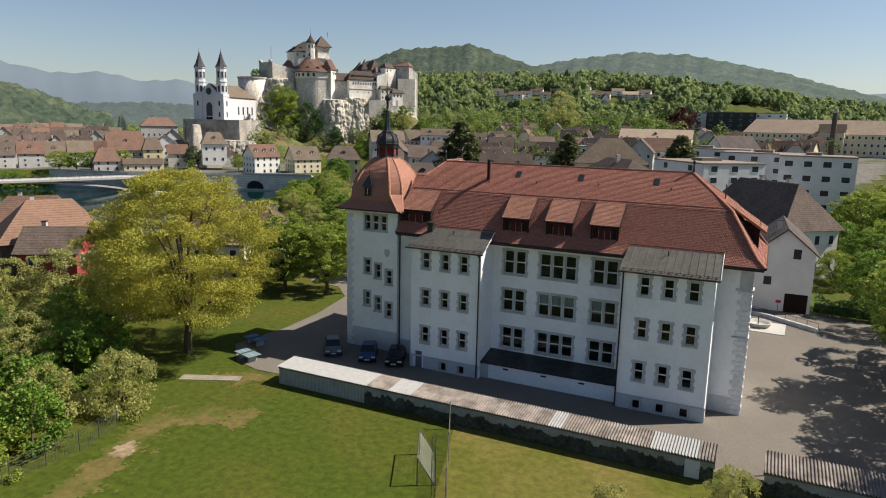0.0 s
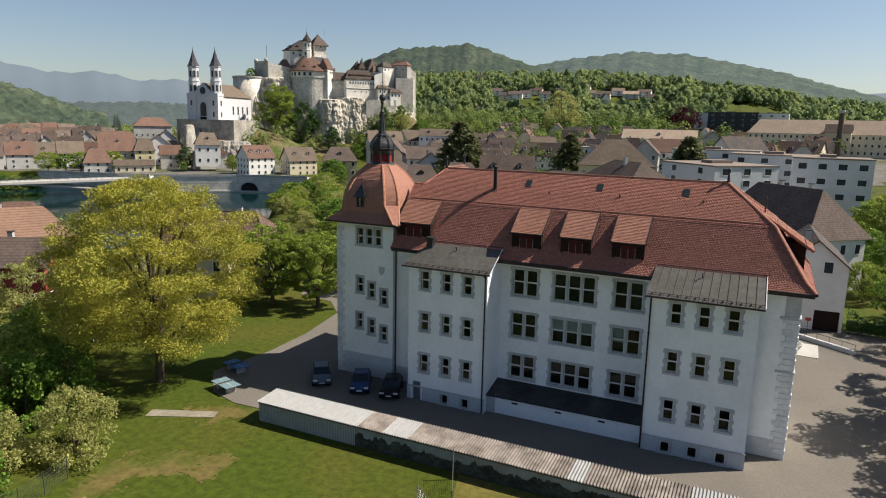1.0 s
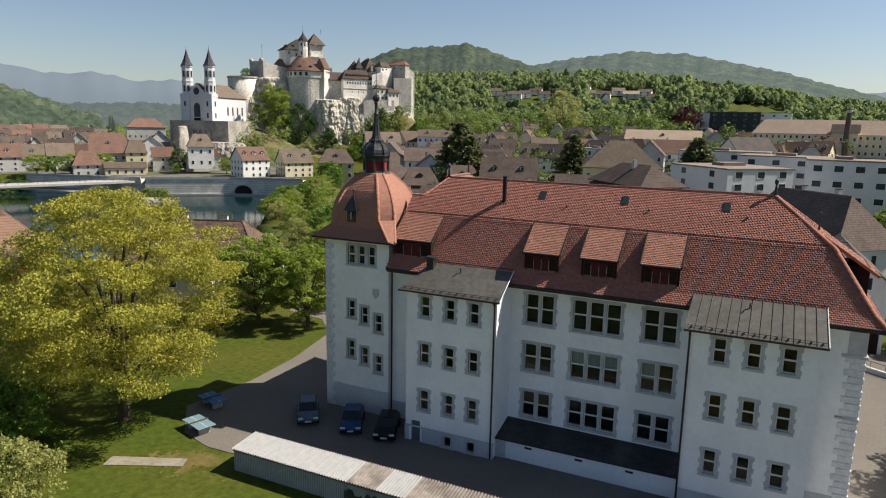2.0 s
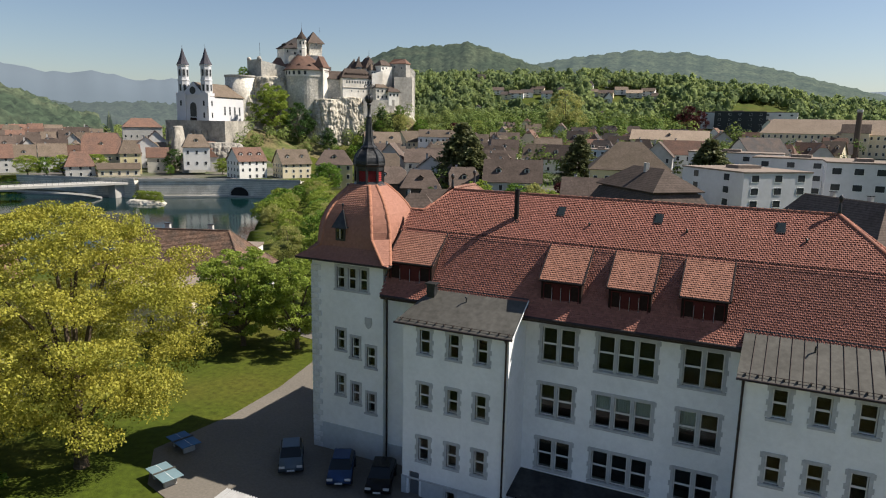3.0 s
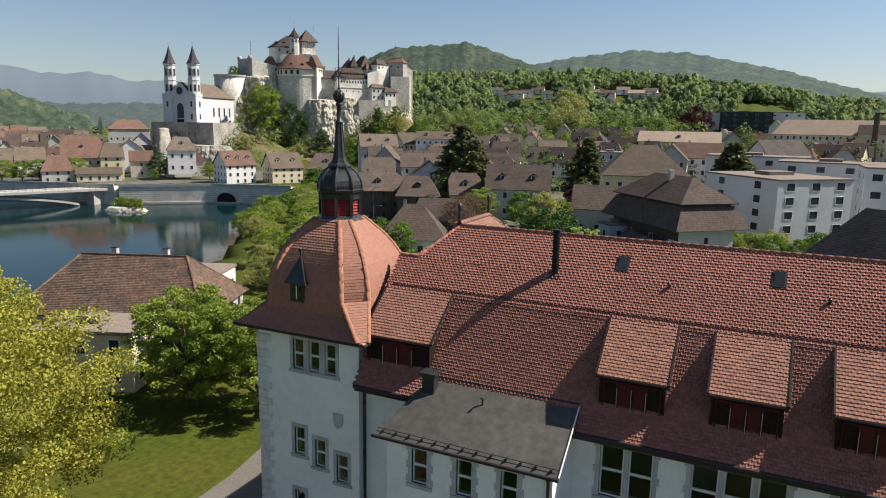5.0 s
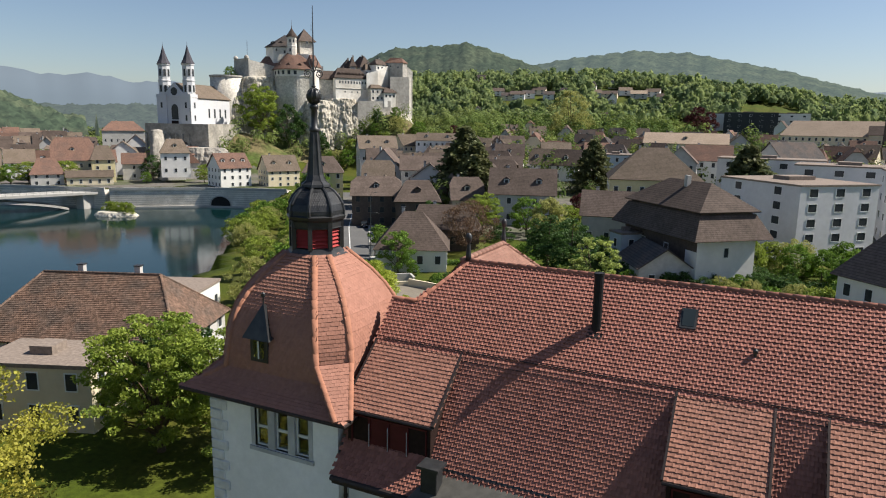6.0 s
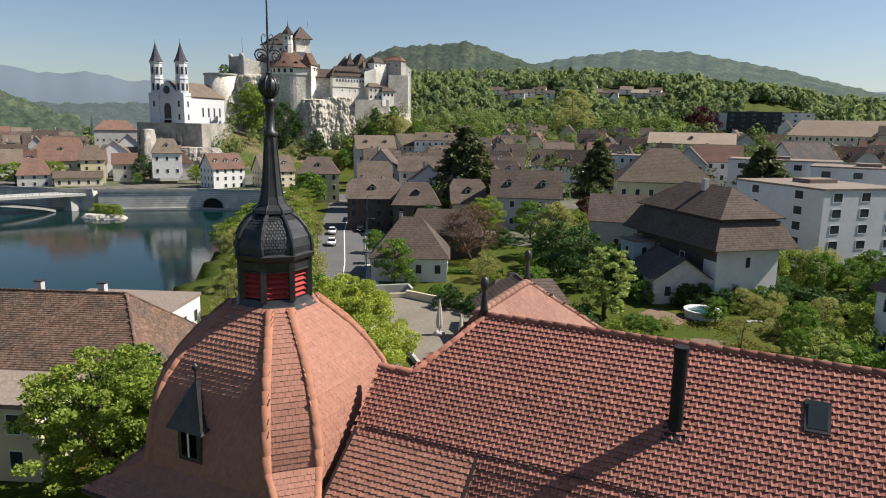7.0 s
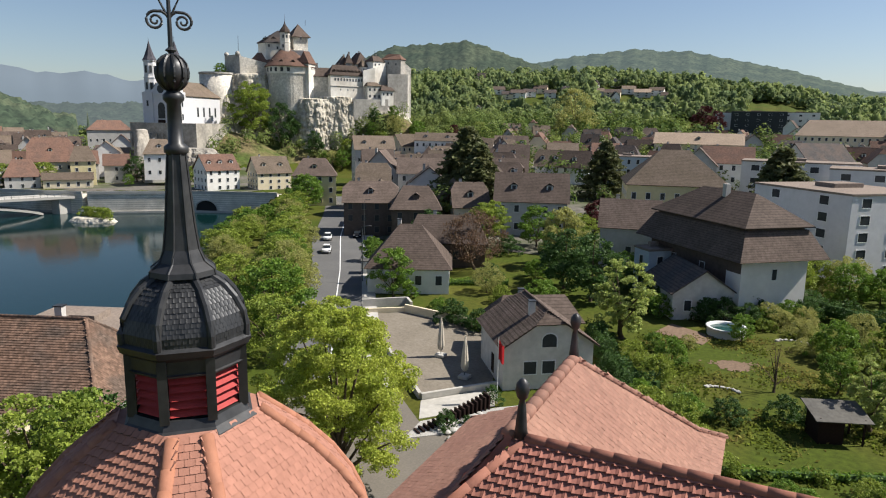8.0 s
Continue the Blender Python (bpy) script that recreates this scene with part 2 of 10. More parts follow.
# ---- ground, river ----
WATER_Z = -6.6
NEAR_BANK = [(-152, 186), (-128, 146), (-106, 110), (-90, 88), (-76, 69), (-72, 50), (-84, 34), (-104, 14), (-140, -40), (-200, -120)]
FAR_BANK = [(-330, -60), (-300, 60), (-256, 138), (-206, 153), (-180, 175)]
RIVER = NEAR_BANK + FAR_BANK


def in_river(x, y):
    """How far inside the river's edge, in metres (negative outside)."""
    best = np.full(np.shape(x), 1e9)
    odd = np.zeros(np.shape(x), bool)
    for (ax, ay), (bx, by) in zip(RIVER, RIVER[1:] + RIVER[:1]):
        k = np.clip(((x - ax) * (bx - ax) + (y - ay) * (by - ay)) / ((bx - ax) ** 2 + (by - ay) ** 2), 0, 1)
        best = np.minimum(best, np.hypot(x - ax - k * (bx - ax), y - ay - k * (by - ay)))
        odd ^= ((ay > y) != (by > y)) & (x < (bx - ax) * (y - ay) / (by - ay + 1e-9) + ax)
    return np.where(odd, best, -best)


def bump_at(x, y, cx, cy, sx, sy, turn, high):
    c, s = math.cos(radians(turn)), math.sin(radians(turn))
    u, v = (x - cx) * c + (y - cy) * s, -(x - cx) * s + (y - cy) * c
    return high * np.exp(-(u / sx) ** 2 - (v / sy) ** 2)


HILL_A = ((10, 14, 15.8, 18.3, 20, 21.8, 23.9, 25.5, 27.3, 30, 33, 36, 40), (0, 2.6, 3.84, 4.8, 5.36, 6.0, 6.5, 6.2, 6.14, 5.9, 4.6, 2.2, 0))
HILL_B = ((-24, -14, -6.9, -4, -0.8, 1.7, 4.7, 6.5, 8, 10.1, 13.2, 15.9, 17.8, 20.4, 25), (0.4, 1.3, 2.43, 3.23, 4.19, 4.63, 5.3, 5.66, 5.6, 5.79, 5.5, 5.16, 4.8, 3.8, 0.5))
WOOD = ((-18, -4.6, -1.5, 2.3, 6.4, 10.7, 13.8, 20.4, 23.6, 28.5, 32, 36), (0.2, 1.2, 1.9, 2.4, 2.9, 3.3, 3.3, 3.1, 3.4, 3.6, 3.2, 0))
LEFT = ((52, 55, 56.7, 58.9, 61, 64.6, 72, 84), (0, 0.3, 1.0, 1.8, 2.3, 2.6, 2.4, 0.5))


def ridge(line, x, y, near, crest, far, trees):
    """A ridge whose crest stands at the given angles over the bearings of line, seen from a little above the school's roof."""
    d = np.hypot(x, y)
    az = np.degrees(np.arctan2(-x, y))
    up = np.interp(az, line[0], line[1]) + 0.05 * np.sin(az * 4.3) + 0.03 * np.sin(az * 9.1 + 2)
    high = np.maximum(0, np.where(up > 0.15, 26 + np.tan(np.radians(up)) * crest - trees, 0))
    return high * smooth_step(near, crest, d) * (1 - 0.5 * smooth_step(crest, far, d))


def hills(x, y):
    """Height of the wooded slope behind the town."""
    return ridge(WOOD, x, y, 520, 900, 1400, 9)


def castle_hill(x, y):
    """The hump that carries the castle and the church."""
    h = bump_at(x, y, -214, 318, 62, 26, 55, 36)
    h = np.maximum(h, bump_at(x, y, -236, 250, 30, 18, 48, 20))
    h = np.maximum(h, bump_at(x, y, -175, 304, 25, 13, 37.6, 30))
    return np.maximum(h, bump_at(x, y, -176, 372, 60, 40, 60, 17))


def ground_height(x, y):
    x, y = np.asarray(x, float), np.asarray(y, float)
    d = np.hypot(x, y)
    az = np.degrees(np.arctan2(-x, y))
    east = smooth_step(30, 21, az)
    h = 0.040 * np.clip(d - 95, 0, 520) * east
    h = h + castle_hill(x, y)
    h = np.maximum(h, hills(x, y) + 0.5 * h)
    return np.where(in_river(x, y) > 0, WATER_Z - 2.2, h)


def spread_axis(lo, hi, step, reach):
    mid = list(np.arange(lo, hi + step, step))
    out, s = [], step
    p = hi + step
    while p < reach:
        s *= 1.13
        p += s
        out.append(min(p, reach))
    low, s, p = [], step, lo
    while p > -reach:
        s *= 1.13
        p -= s
        low.append(max(p, -reach))
    return np.array(low[::-1] + mid + out)


def make_ground():
    xs, ys = spread_axis(-300, 90, 3.0, 4300), spread_axis(-70, 420, 3.0, 4300)
    gx, gy = np.meshgrid(xs, ys)
    gz = ground_height(gx, gy)
    n = len(xs)
    verts = np.stack([gx.ravel(), gy.ravel(), gz.ravel()], 1)
    faces = [(j * n + i, j * n + i + 1, (j + 1) * n + i + 1, (j + 1) * n + i) for j in range(len(ys) - 1) for i in range(n - 1)]
    m = mat("meadow_grass", (0.047, 0.067, 0.006), 0.95, 0.36, 1.6, second=(0.078, 0.075, 0.012), second_scale=0.07, second_amount=0.7, bump=0.6, bump_scale=9, dist=0.05)
    ob = new("ground", mesh_from("ground", verts.tolist(), faces, m, True))
    tagged(ob, "grassy ground sheet with the river bed and wooded slope", "ground", kind="structure")


make_ground()


def make_water():
    m = bpy.data.materials.new("river_water")
    m.use_nodes = True
    n, l = m.node_tree.nodes, m.node_tree.links
    b = n["Principled BSDF"]
    b.inputs["Base Color"].default_value = (0.003, 0.018, 0.019, 1)
    b.inputs["Roughness"].default_value = 0.06
    b.inputs["IOR"].default_value = 1.33
    b.inputs["Specular IOR Level"].default_value = 0.3
    geo, big, fine, add, bp = (n.new("ShaderNodeNewGeometry"), n.new("ShaderNodeTexNoise"), n.new("ShaderNodeTexNoise"), n.new("ShaderNodeMath"), n.new("ShaderNodeBump"))
    big.inputs["Scale"].default_value, fine.inputs["Scale"].default_value = 0.12, 1.3
    for t in (big, fine):
        l.new(geo.outputs["Position"], t.inputs["Vector"])
    l.new(big.outputs["Fac"], add.inputs[0])
    l.new(fine.outputs["Fac"], add.inputs[1])
    l.new(add.outputs[0], bp.inputs["Height"])
    bp.inputs["Strength"].default_value, bp.inputs["Distance"].default_value = 0.045, 0.35
    l.new(bp.outputs["Normal"], b.inputs["Normal"])
    bm = bmesh.new()
    bm.faces.new([bm.verts.new((x, y, WATER_Z)) for x, y in [(-420, -130), (-60, -130), (-60, 200), (-420, 200)]])
    tagged(part("water", bm, m), "calm blue-green river water between stone banks", "water", kind="structure")


make_water()


def ground_patch(name, inside, x0, x1, y0, y1, step, lift, material, label, category):
    """A sheet that follows the ground where inside(x, y) holds."""
    xs, ys = np.arange(x0, x1, step), np.arange(y0, y1, step)
    gx, gy = np.meshgrid(xs, ys)
    gz = ground_height(gx, gy) + lift
    ok = inside(gx, gy)
    n = len(xs)
    faces = [(j * n + i, j * n + i + 1, (j + 1) * n + i + 1, (j + 1) * n + i) for j in range(len(ys) - 1) for i in range(n - 1) if ok[j, i] and ok[j, i + 1] and ok[j + 1, i] and ok[j + 1, i + 1]]
    tagged(new(name, mesh_from(name, np.stack([gx.ravel(), gy.ravel(), gz.ravel()], 1).tolist(), faces, material, True)), label, category, kind="structure")


def bearing(x, y):
    return np.degrees(np.arctan2(-x, y))


M_TOWN = mat("town_paving_and_gravel", (0.135, 0.125, 0.11), 0.95, 0.35, 0.6, second=(0.05, 0.07, 0.018), second_scale=0.06, second_amount=0.9)
ground_patch("pavement", lambda x, y: (bearing(x, y) < 31) & (bearing(x, y) > -16) & (np.hypot(x, y) > 122) & (np.hypot(x, y) < 460) & (in_river(x, y) < -6) & (castle_hill(x, y) < 5), -260, 140, 60, 470, 5.0, 0.12, M_TOWN, "grey paving and gardens of the lower town", "pavement")
ground_patch("pavement", lambda x, y: (bearing(x, y) > 40) & (np.hypot(x, y) > 200) & (np.hypot(x, y) < 500) & (in_river(x, y) < -3) & (castle_hill(x, y) < 5), -420, -150, 60, 380, 5.0, 0.12, M_TOWN, "grey paving of the old town across the river", "pavement")

M_SLOPE = mat("dry_castle_slope", (0.150, 0.125, 0.062), 0.95, 0.4, 0.5, second=(0.062, 0.088, 0.022), second_scale=0.09, second_amount=1.0, bump=0.6, bump_scale=1.0, dist=0.3)
ground_patch("castle_slope", lambda x, y: (castle_hill(x, y) > 3.5) & (in_river(x, y) < -6) & (bearing(x, y) > 27.5), -300, -90, 200, 440, 3.0, 0.15, M_SLOPE, "dry grass and bare earth of the castle slope", "slope")


def make_mountains():
    """The long range far behind the valley, its blue haze painted in as emission."""
    m = bpy.data.materials.new("haze_glow_mountain")
    m.use_nodes = True
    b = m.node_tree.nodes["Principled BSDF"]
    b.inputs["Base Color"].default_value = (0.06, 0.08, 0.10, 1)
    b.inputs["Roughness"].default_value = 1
    # Blue-grey emission in place of haze over the whole range.
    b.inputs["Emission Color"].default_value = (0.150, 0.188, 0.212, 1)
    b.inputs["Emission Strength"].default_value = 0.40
    verts, faces = [], []
    az = np.linspace(96, -34, 261)
    up = 2.35 + 1.5 * np.exp(-((az - 62) / 6.5) ** 2) + 0.65 * np.exp(-((az - 52.5) / 2.2) ** 2) + 0.5 * np.exp(-((az - 47.5) / 2.0) ** 2) + 0.6 * np.exp(-((az - 72) / 8) ** 2) + 0.5 * np.exp(-((az + 12) / 8) ** 2) - 0.5 * np.exp(-((az - 20) / 14) ** 2)
    up = up + 0.06 * np.sin(az * 3.1) + 0.035 * np.sin(az * 7.7 + 1)
    for a, e in zip(az, up):
        for d, h in ((3600, -10), (3700, 0.45), (3900, 1.0), (4200, 0.5)):
            z = h if h < 0 else 26 + 3900 * math.tan(radians(e)) * h
            verts.append((-d * math.sin(radians(a)), d * math.cos(radians(a)), z))
    for i in range(len(az) - 1):
        for j in range(3):
            faces.append((i * 4 + j, i * 4 + j + 1, (i + 1) * 4 + j + 1, (i + 1) * 4 + j))
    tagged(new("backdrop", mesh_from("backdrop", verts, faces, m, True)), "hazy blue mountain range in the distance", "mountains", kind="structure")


make_mountains()

# ---- the school ----
school = thing("school_building", "white plastered school with red tiled roof and corner tower", "school", (0, 0, 0))
RIDGE_Z, KINK_Z, EAVE_Z = 20.4, 17.45, 13.3
RIDGE_Y, KINK_Y, EAVE_Y = 8.2, 5.03, 1.97
FACE_Y, BACK_Y, EAST_X = 3.2, 13.2, 31.1
TOWER = Vector((-5.92, 5.95, 0))
T_HALF = 3.1
TILE_W, TILE_H = 0.20, 0.158


def front(y):
    return lambda u, d, z: (u, y + d, z)


def east(x):
    return lambda u, d, z: (x - d, u, z)


def west(x):
    return lambda u, d, z: (x + d, u, z)


def window_unit(x0, x1, z0, z1, y, lights, name="window", parent=None, ears=True, bar=0.5, surround=True, mullion=0.19):
    """A stone surround with a white frame of several lights and panes set back in the wall."""
    parent = parent or school
    w = 0.19
    m = mullion if lights > 1 else 0.0
    step = (x1 - x0 + m) / lights
    spans = [(x0 + i * step, x0 + (i + 1) * step - m) for i in range(lights)]
    bm = bmesh.new()
    if surround:
        h, k = z1 - z0, 0.09 if ears else 0.0
        gaps = [(p, q, z0 - 0.04, z1) for p, q in spans]
        if ears:
            zs = (z0 - 0.04, z0 + 0.02, z0 + 0.32, z0 + h * 0.5 - 0.13, z0 + h * 0.5 + 0.17, z1 - 0.14, z1 + 0.16, z1 + 0.2)
            for lo, hi in zip(zs[::2], zs[1::2]):
                gaps += [(x0 - w - k, x0 - w, lo, hi), (x1 + w, x1 + w + k, lo, hi)]
        wall_with_holes(bm, x0 - w - k, x1 + w + k, z0 - 0.04, z1 + 0.2, gaps, lambda u, d, z: (u, y - 0.035 + d, z), 0.235)
        box(bm, x0 - w - 0.06, x1 + w + 0.06, y - 0.09, y + 0.20, z0 - 0.2, z0 - 0.042)
    box(bm, x0, x1, y - 0.02, y + 0.18, z0 - 0.041, z0)
    part("window_surround", bm, M_STONE, parent, "grey stone window surround")
    f, d0, d1 = 0.07, y + 0.10, y + 0.17
    zb = z0 + (z1 - z0) * bar
    panes, bm = [], bmesh.new()
    for p, q in spans:
        a, b = p + f, q - f
        mine = [(a, b, z0 + f, zb - f * 0.8), (a, b, zb + f * 0.8, z1 - f)] if z1 - zb > 0.2 else [(a, b, z0 + f, z1 - f)]
        wall_with_holes(bm, p + 0.002, q - 0.002, z0, z1, mine, lambda u, d, z: (u, d0 + d, z), d1 - d0)
        panes += mine
    win = part(name, bm, M_FRAME, parent, "white painted window frame")
    for a, b, p, q in panes:
        part("pane", boxes((a, b, d0 + 0.03, d0 + 0.045, p, q)), M_GLASS, win)
    return win


ROWS_C = ((10.1, 12.4), (6.36, 8.5), (2.6, 4.65))
ROWS_P = ((10.35, 11.95), (6.6, 8.2), (2.77, 4.38))
COLS_C = ((9.03, 11.2, 2), (12.67, 16.15, 3), (17.76, 20.0, 2))
COLS_L = ((1.70, 2.42), (3.80, 4.50), (5.76, 6.48))
COLS_R = ((22.56, 23.32), (24.53, 25.3), (26.5, 27.3))


def make_walls():
    """Facade, projections, sides and back as walls of their own."""
    holes = [(a, b, z0, z1) for a, b, _ in COLS_C for z0, z1 in ROWS_C]
    part("wall", wall_with_holes(bmesh.new(), 7.9, 21.1, 0, 13.4, holes, front(FACE_Y), 0.5), M_PLASTER, school)
    part("wall", wall_with_holes(bmesh.new(), -2.6, 0.45, 0, 13.4, [], front(FACE_Y), 0.5), M_PLASTER, school)
    part("wall", wall_with_holes(bmesh.new(), 28.5, EAST_X, 0, 13.4, [], front(FACE_Y), 0.5), M_PLASTER, school)
    for cols, x0, x1 in ((COLS_L, 0.45, 7.9), (COLS_R, 21.1, 28.5)):
        holes = [(a, b, z0, z1) for a, b in cols for z0, z1 in ROWS_P] + [(a, b - 0.05, 0.12, 1.0) for a, b in cols]
        if x0 < 5:
            holes = [h for h in holes if not (h[0] < 2 and h[3] < 2)] + [(0.95, 1.75, 0.02, 1.75)]
        part("wall", wall_with_holes(bmesh.new(), x0, x1, 0, 12.35, holes, front(0), 0.45), M_PLASTER, school)
        for x, side in ((x0, west), (x1, east)):
            bm = bmesh.new()
            a, b = (x, x + 0.4) if side is west else (x - 0.4, x)
            top, low = (12.75, 12.3) if x < 1 else (14.2, 12.6)
            v = [bm.verts.new(p) for p in ((a, 0.45, 0), (a, 3.2, 0), (a, 3.2, top), (a, 0.45, low), (b, 0.45, 0), (b, 3.2, 0), (b, 3.2, top), (b, 0.45, low))]
            for f in ((0, 1, 2, 3), (7, 6, 5, 4), (0, 4, 5, 1), (1, 5, 6, 2), (2, 6, 7, 3), (3, 7, 4, 0)):
                bm.faces.new([v[i] for i in f])
            part("wall", bm, M_PLASTER, school)
        # plinth band, proud of the plaster
        ph = [(h[0] - 0.19, h[1] + 0.19, h[2] - 0.2, h[3] + 0.2) for h in holes if h[3] < 2]
        part("plinth", wall_with_holes(bmesh.new(), x0 - 0.05, x1 + 0.05, 0, 1.22, ph, front(-0.05), 0.05), M_PLINTH, school, "blue-grey stone plinth")
        part("plinth_moulding", bevelled(boxes((x0 - 0.08, x1 + 0.08, -0.09, 0, 1.22, 1.36)), 0.03), M_STONE, school)
    part("wall", wall_with_holes(bmesh.new(), FACE_Y + 0.5, BACK_Y, 0, 13.4, [(5.2, 6.2, z0, z1) for z0, z1 in ROWS_P] + [(9.5, 10.5, z0, z1) for z0, z1 in ROWS_P], east(EAST_X), 0.5), M_PLASTER, school)
    part("wall", boxes((-2.6, EAST_X - 0.5, BACK_Y - 0.5, BACK_Y, 0, 13.4)), M_PLASTER, school)
    part("wall", boxes((-3.2, 2.6, BACK_Y, 18.3, 0, 15.2)), M_PLASTER, school)
    # floors and inner partitions close the rooms behind the panes
    for z in (1.3, 5.4, 9.2, 13.0):
        part("floor_slab", boxes((-2.0, 30.4, FACE_Y + 0.52, 12.6, z - 0.3, z)), M_ROOM, school)
        for a, b in ((0.87, 7.48), (21.52, 28.08)):
            if z < 12:
                part("floor_slab", boxes((a, b, 0.47, FACE_Y + 0.5, z - 0.3, z)), M_ROOM, school)
    part("partition", boxes((-2.4, 30.5, 7.0, 7.2, 0.1, 12.9)), M_ROOM, school)
    part("plinth", boxes((28.46, EAST_X + 0.06, FACE_Y - 0.06, FACE_Y, 0, 1.5)), M_PLINTH, school)
    part("plinth", boxes((-2.6, 0.4, FACE_Y - 0.06, FACE_Y, 0, 1.5)), M_PLINTH, school)


make_walls()
for x0, x1, k in COLS_C:
    for z0, z1 in ROWS_C:
        window_unit(x0, x1, z0, z1, FACE_Y, k, bar=0.52)


def make_curtain(x0, x1, z0, z1):
    """A gathered curtain hanging behind the upper panes."""
    n = int((x1 - x0) / 0.035)
    verts, faces = [], []
    for i in range(n + 1):
        x = x0 + (x1 - x0) * i / n
        y = FACE_Y + 0.27 + 0.03 * math.sin(i * 1.55) + 0.012 * math.sin(i * 0.37)
        verts += [(x, y, z0 + 0.03 * math.sin(i * 0.9)), (x, y, z1)]
    faces = [(2 * i, 2 * i + 2, 2 * i + 3, 2 * i + 1) for i in range(n)]
    part("curtain", mesh_from("curtain", verts, faces, M_FRAME, True), None, school, "pale gathered curtain behind the panes")


make_curtain(12.75, 16.1, 7.35, 8.45)
make_curtain(17.85, 18.85, 7.2, 8.45)
for cols in (COLS_L, COLS_R):
    for a, b in cols:
        for z0, z1 in ROWS_P:
            window_unit(a, b, z0, z1, 0, 1, bar=0.52)
        if a > 2:
            window_unit(a, b - 0.05, 0.12, 1.0, -0.05, 1, "basement_window", ears=False, bar=0.99)


def make_quoins():
    """Rusticated corner stones, alternately long and short."""
    k = 0
    z = 0.0
    while z < 11.0:
        w = 0.75 if k % 2 else 1.0
        bm = boxes((EAST_X - w, EAST_X + 0.1 + 0.04 * (k % 2), FACE_Y - 0.09, FACE_Y + w * 0.8, z + 0.015, z + 0.43))
        part("quoin_stone", bevelled(bm, 0.04), M_QUOIN, school)
        z += 0.445
        k += 1
    part("corner_band", bevelled(boxes((EAST_X - 1.25, EAST_X + 0.2, FACE_Y - 0.2, FACE_Y + 1.2, 11.0, 11.2)), 0.04), M_STONE, school)
    part("corner_pilaster", boxes((EAST_X - 0.95, EAST_X + 0.08, FACE_Y - 0.08, FACE_Y + 1.0, 11.2, 13.3)), M_STONE, school, "grey painted corner pilaster")
    part("corner_band", bevelled(boxes((EAST_X - 1.2, EAST_X + 0.18, FACE_Y - 0.16, FACE_Y + 1.2, 6.9, 7.05)), 0.03), M_STONE, school)


make_quoins()

def tile_shape(w, e, h=0.034, roll=0.030):
    """One clay tile: raised side rolls round a shallow pan, and a thick, slightly skewed lower edge; without roll a plain flat tile."""
    xs = (-w / 2, -w * 0.22, w * 0.22, w / 2)
    rise = (roll, roll * 0.15, roll * 0.10, roll * 0.75)
    drop = (-0.012, 0.004, 0.012, 0.016) if roll > 0.01 else (0.0, -0.004, -0.004, 0.0)
    v = [(x, e * 1.12, r * 0.7) for x, r in zip(xs, rise)] + [(x, d, h + r) for x, r, d in zip(xs, rise, drop)] + [(x, d + 0.006, -0.004) for x, d in zip(xs, drop)]
    f = []
    for i in range(3):
        f += [(i, 4 + i, 5 + i, 1 + i), (4 + i, 8 + i, 9 + i, 5 + i)]
    return np.array(v), f


def tile_face(a, b, c, d, verts, faces, w=TILE_W, e=TILE_H, h=0.034, roll=0.030, keep=None, singles=None, limit=0):
    """Rows of tiles on the face with lower edge a to b and upper edge d to c; collects joined tiles, and single poses within keep."""
    a, b, c, d = (np.array(p, float) for p in (a, b, c, d))
    u = (b - a) / np.linalg.norm(b - a)
    mid_up = (c + d) / 2 - (a + b) / 2
    nrm = np.cross(u, mid_up)
    nrm /= np.linalg.norm(nrm)
    v = np.cross(nrm, u)
    rows = max(1, int(round(np.linalg.norm(mid_up) / e)))
    shape, fc = tile_shape(w * 0.96, e, h, roll)
    basis = np.stack([u, v, nrm], 1)
    for r in range(rows):
        t = r / rows
        left, right = a + (d - a) * t, b + (c - b) * t
        s0, s1 = (left - a) @ u, (right - a) @ u
        base = left - u * s0
        k0, k1 = math.ceil((s0 - (r % 2) * w / 2) / w - 0.2), math.floor((s1 - (r % 2) * w / 2) / w + 0.2)
        for k in range(k0, k1 + 1):
            s = k * w + (r % 2) * w / 2
            jit = random.uniform(-0.004, 0.004)
            p = base + u * s + nrm * (0.012 + jit)
            if keep is not None and singles is not None and len(singles) < limit and keep(p):
                singles.append((p, basis))
                continue
            off = len(verts)
            verts.extend((p + shape @ basis.T).tolist())
            faces.extend([tuple(off + i for i in f) for f in fc])


def ridge_caps(a, b, radius=0.115, step=0.40, parent=None, name="ridge_tiles", material=None, bend=None, centre=None):
    """Half-round cap tiles, each overlapping the next, along a to b or along the points of bend."""
    pts = [Vector(p) for p in (bend or (a, b))]
    bm = bmesh.new()
    for p, q in zip(pts, pts[1:]):
        n = max(1, int((q - p).length / step))
        d = (q - p).normalized()
        side = d.cross(Vector((0, 0, 1))).normalized()
        if centre is not None:
            out = Vector(((p.x + q.x) / 2 - centre[0], (p.y + q.y) / 2 - centre[1], 0.3)).normalized()
            up = (out - d * out.dot(d)).normalized()
            side = d.cross(up)
        up = side.cross(d)
        for i in range(n):
            s0, s1 = p + (q - p) * (i / n), p + (q - p) * ((i + 1.06) / n)
            rings = []
            for s, r in ((s0, radius * 1.035), (s1, radius * 0.995)):
                rings.append([bm.verts.new(s + side * (r * math.cos(x)) + up * (r * 0.8 * math.sin(x) - 0.03)) for x in np.linspace(-0.25, math.pi + 0.25, 8)])
            for k in range(7):
                bm.faces.new((rings[0][k], rings[0][k + 1], rings[1][k + 1], rings[1][k]))
            bm.faces.new(rings[0][::-1])
    return part(name, bm, material or M_RIDGE, parent or school, "", True)


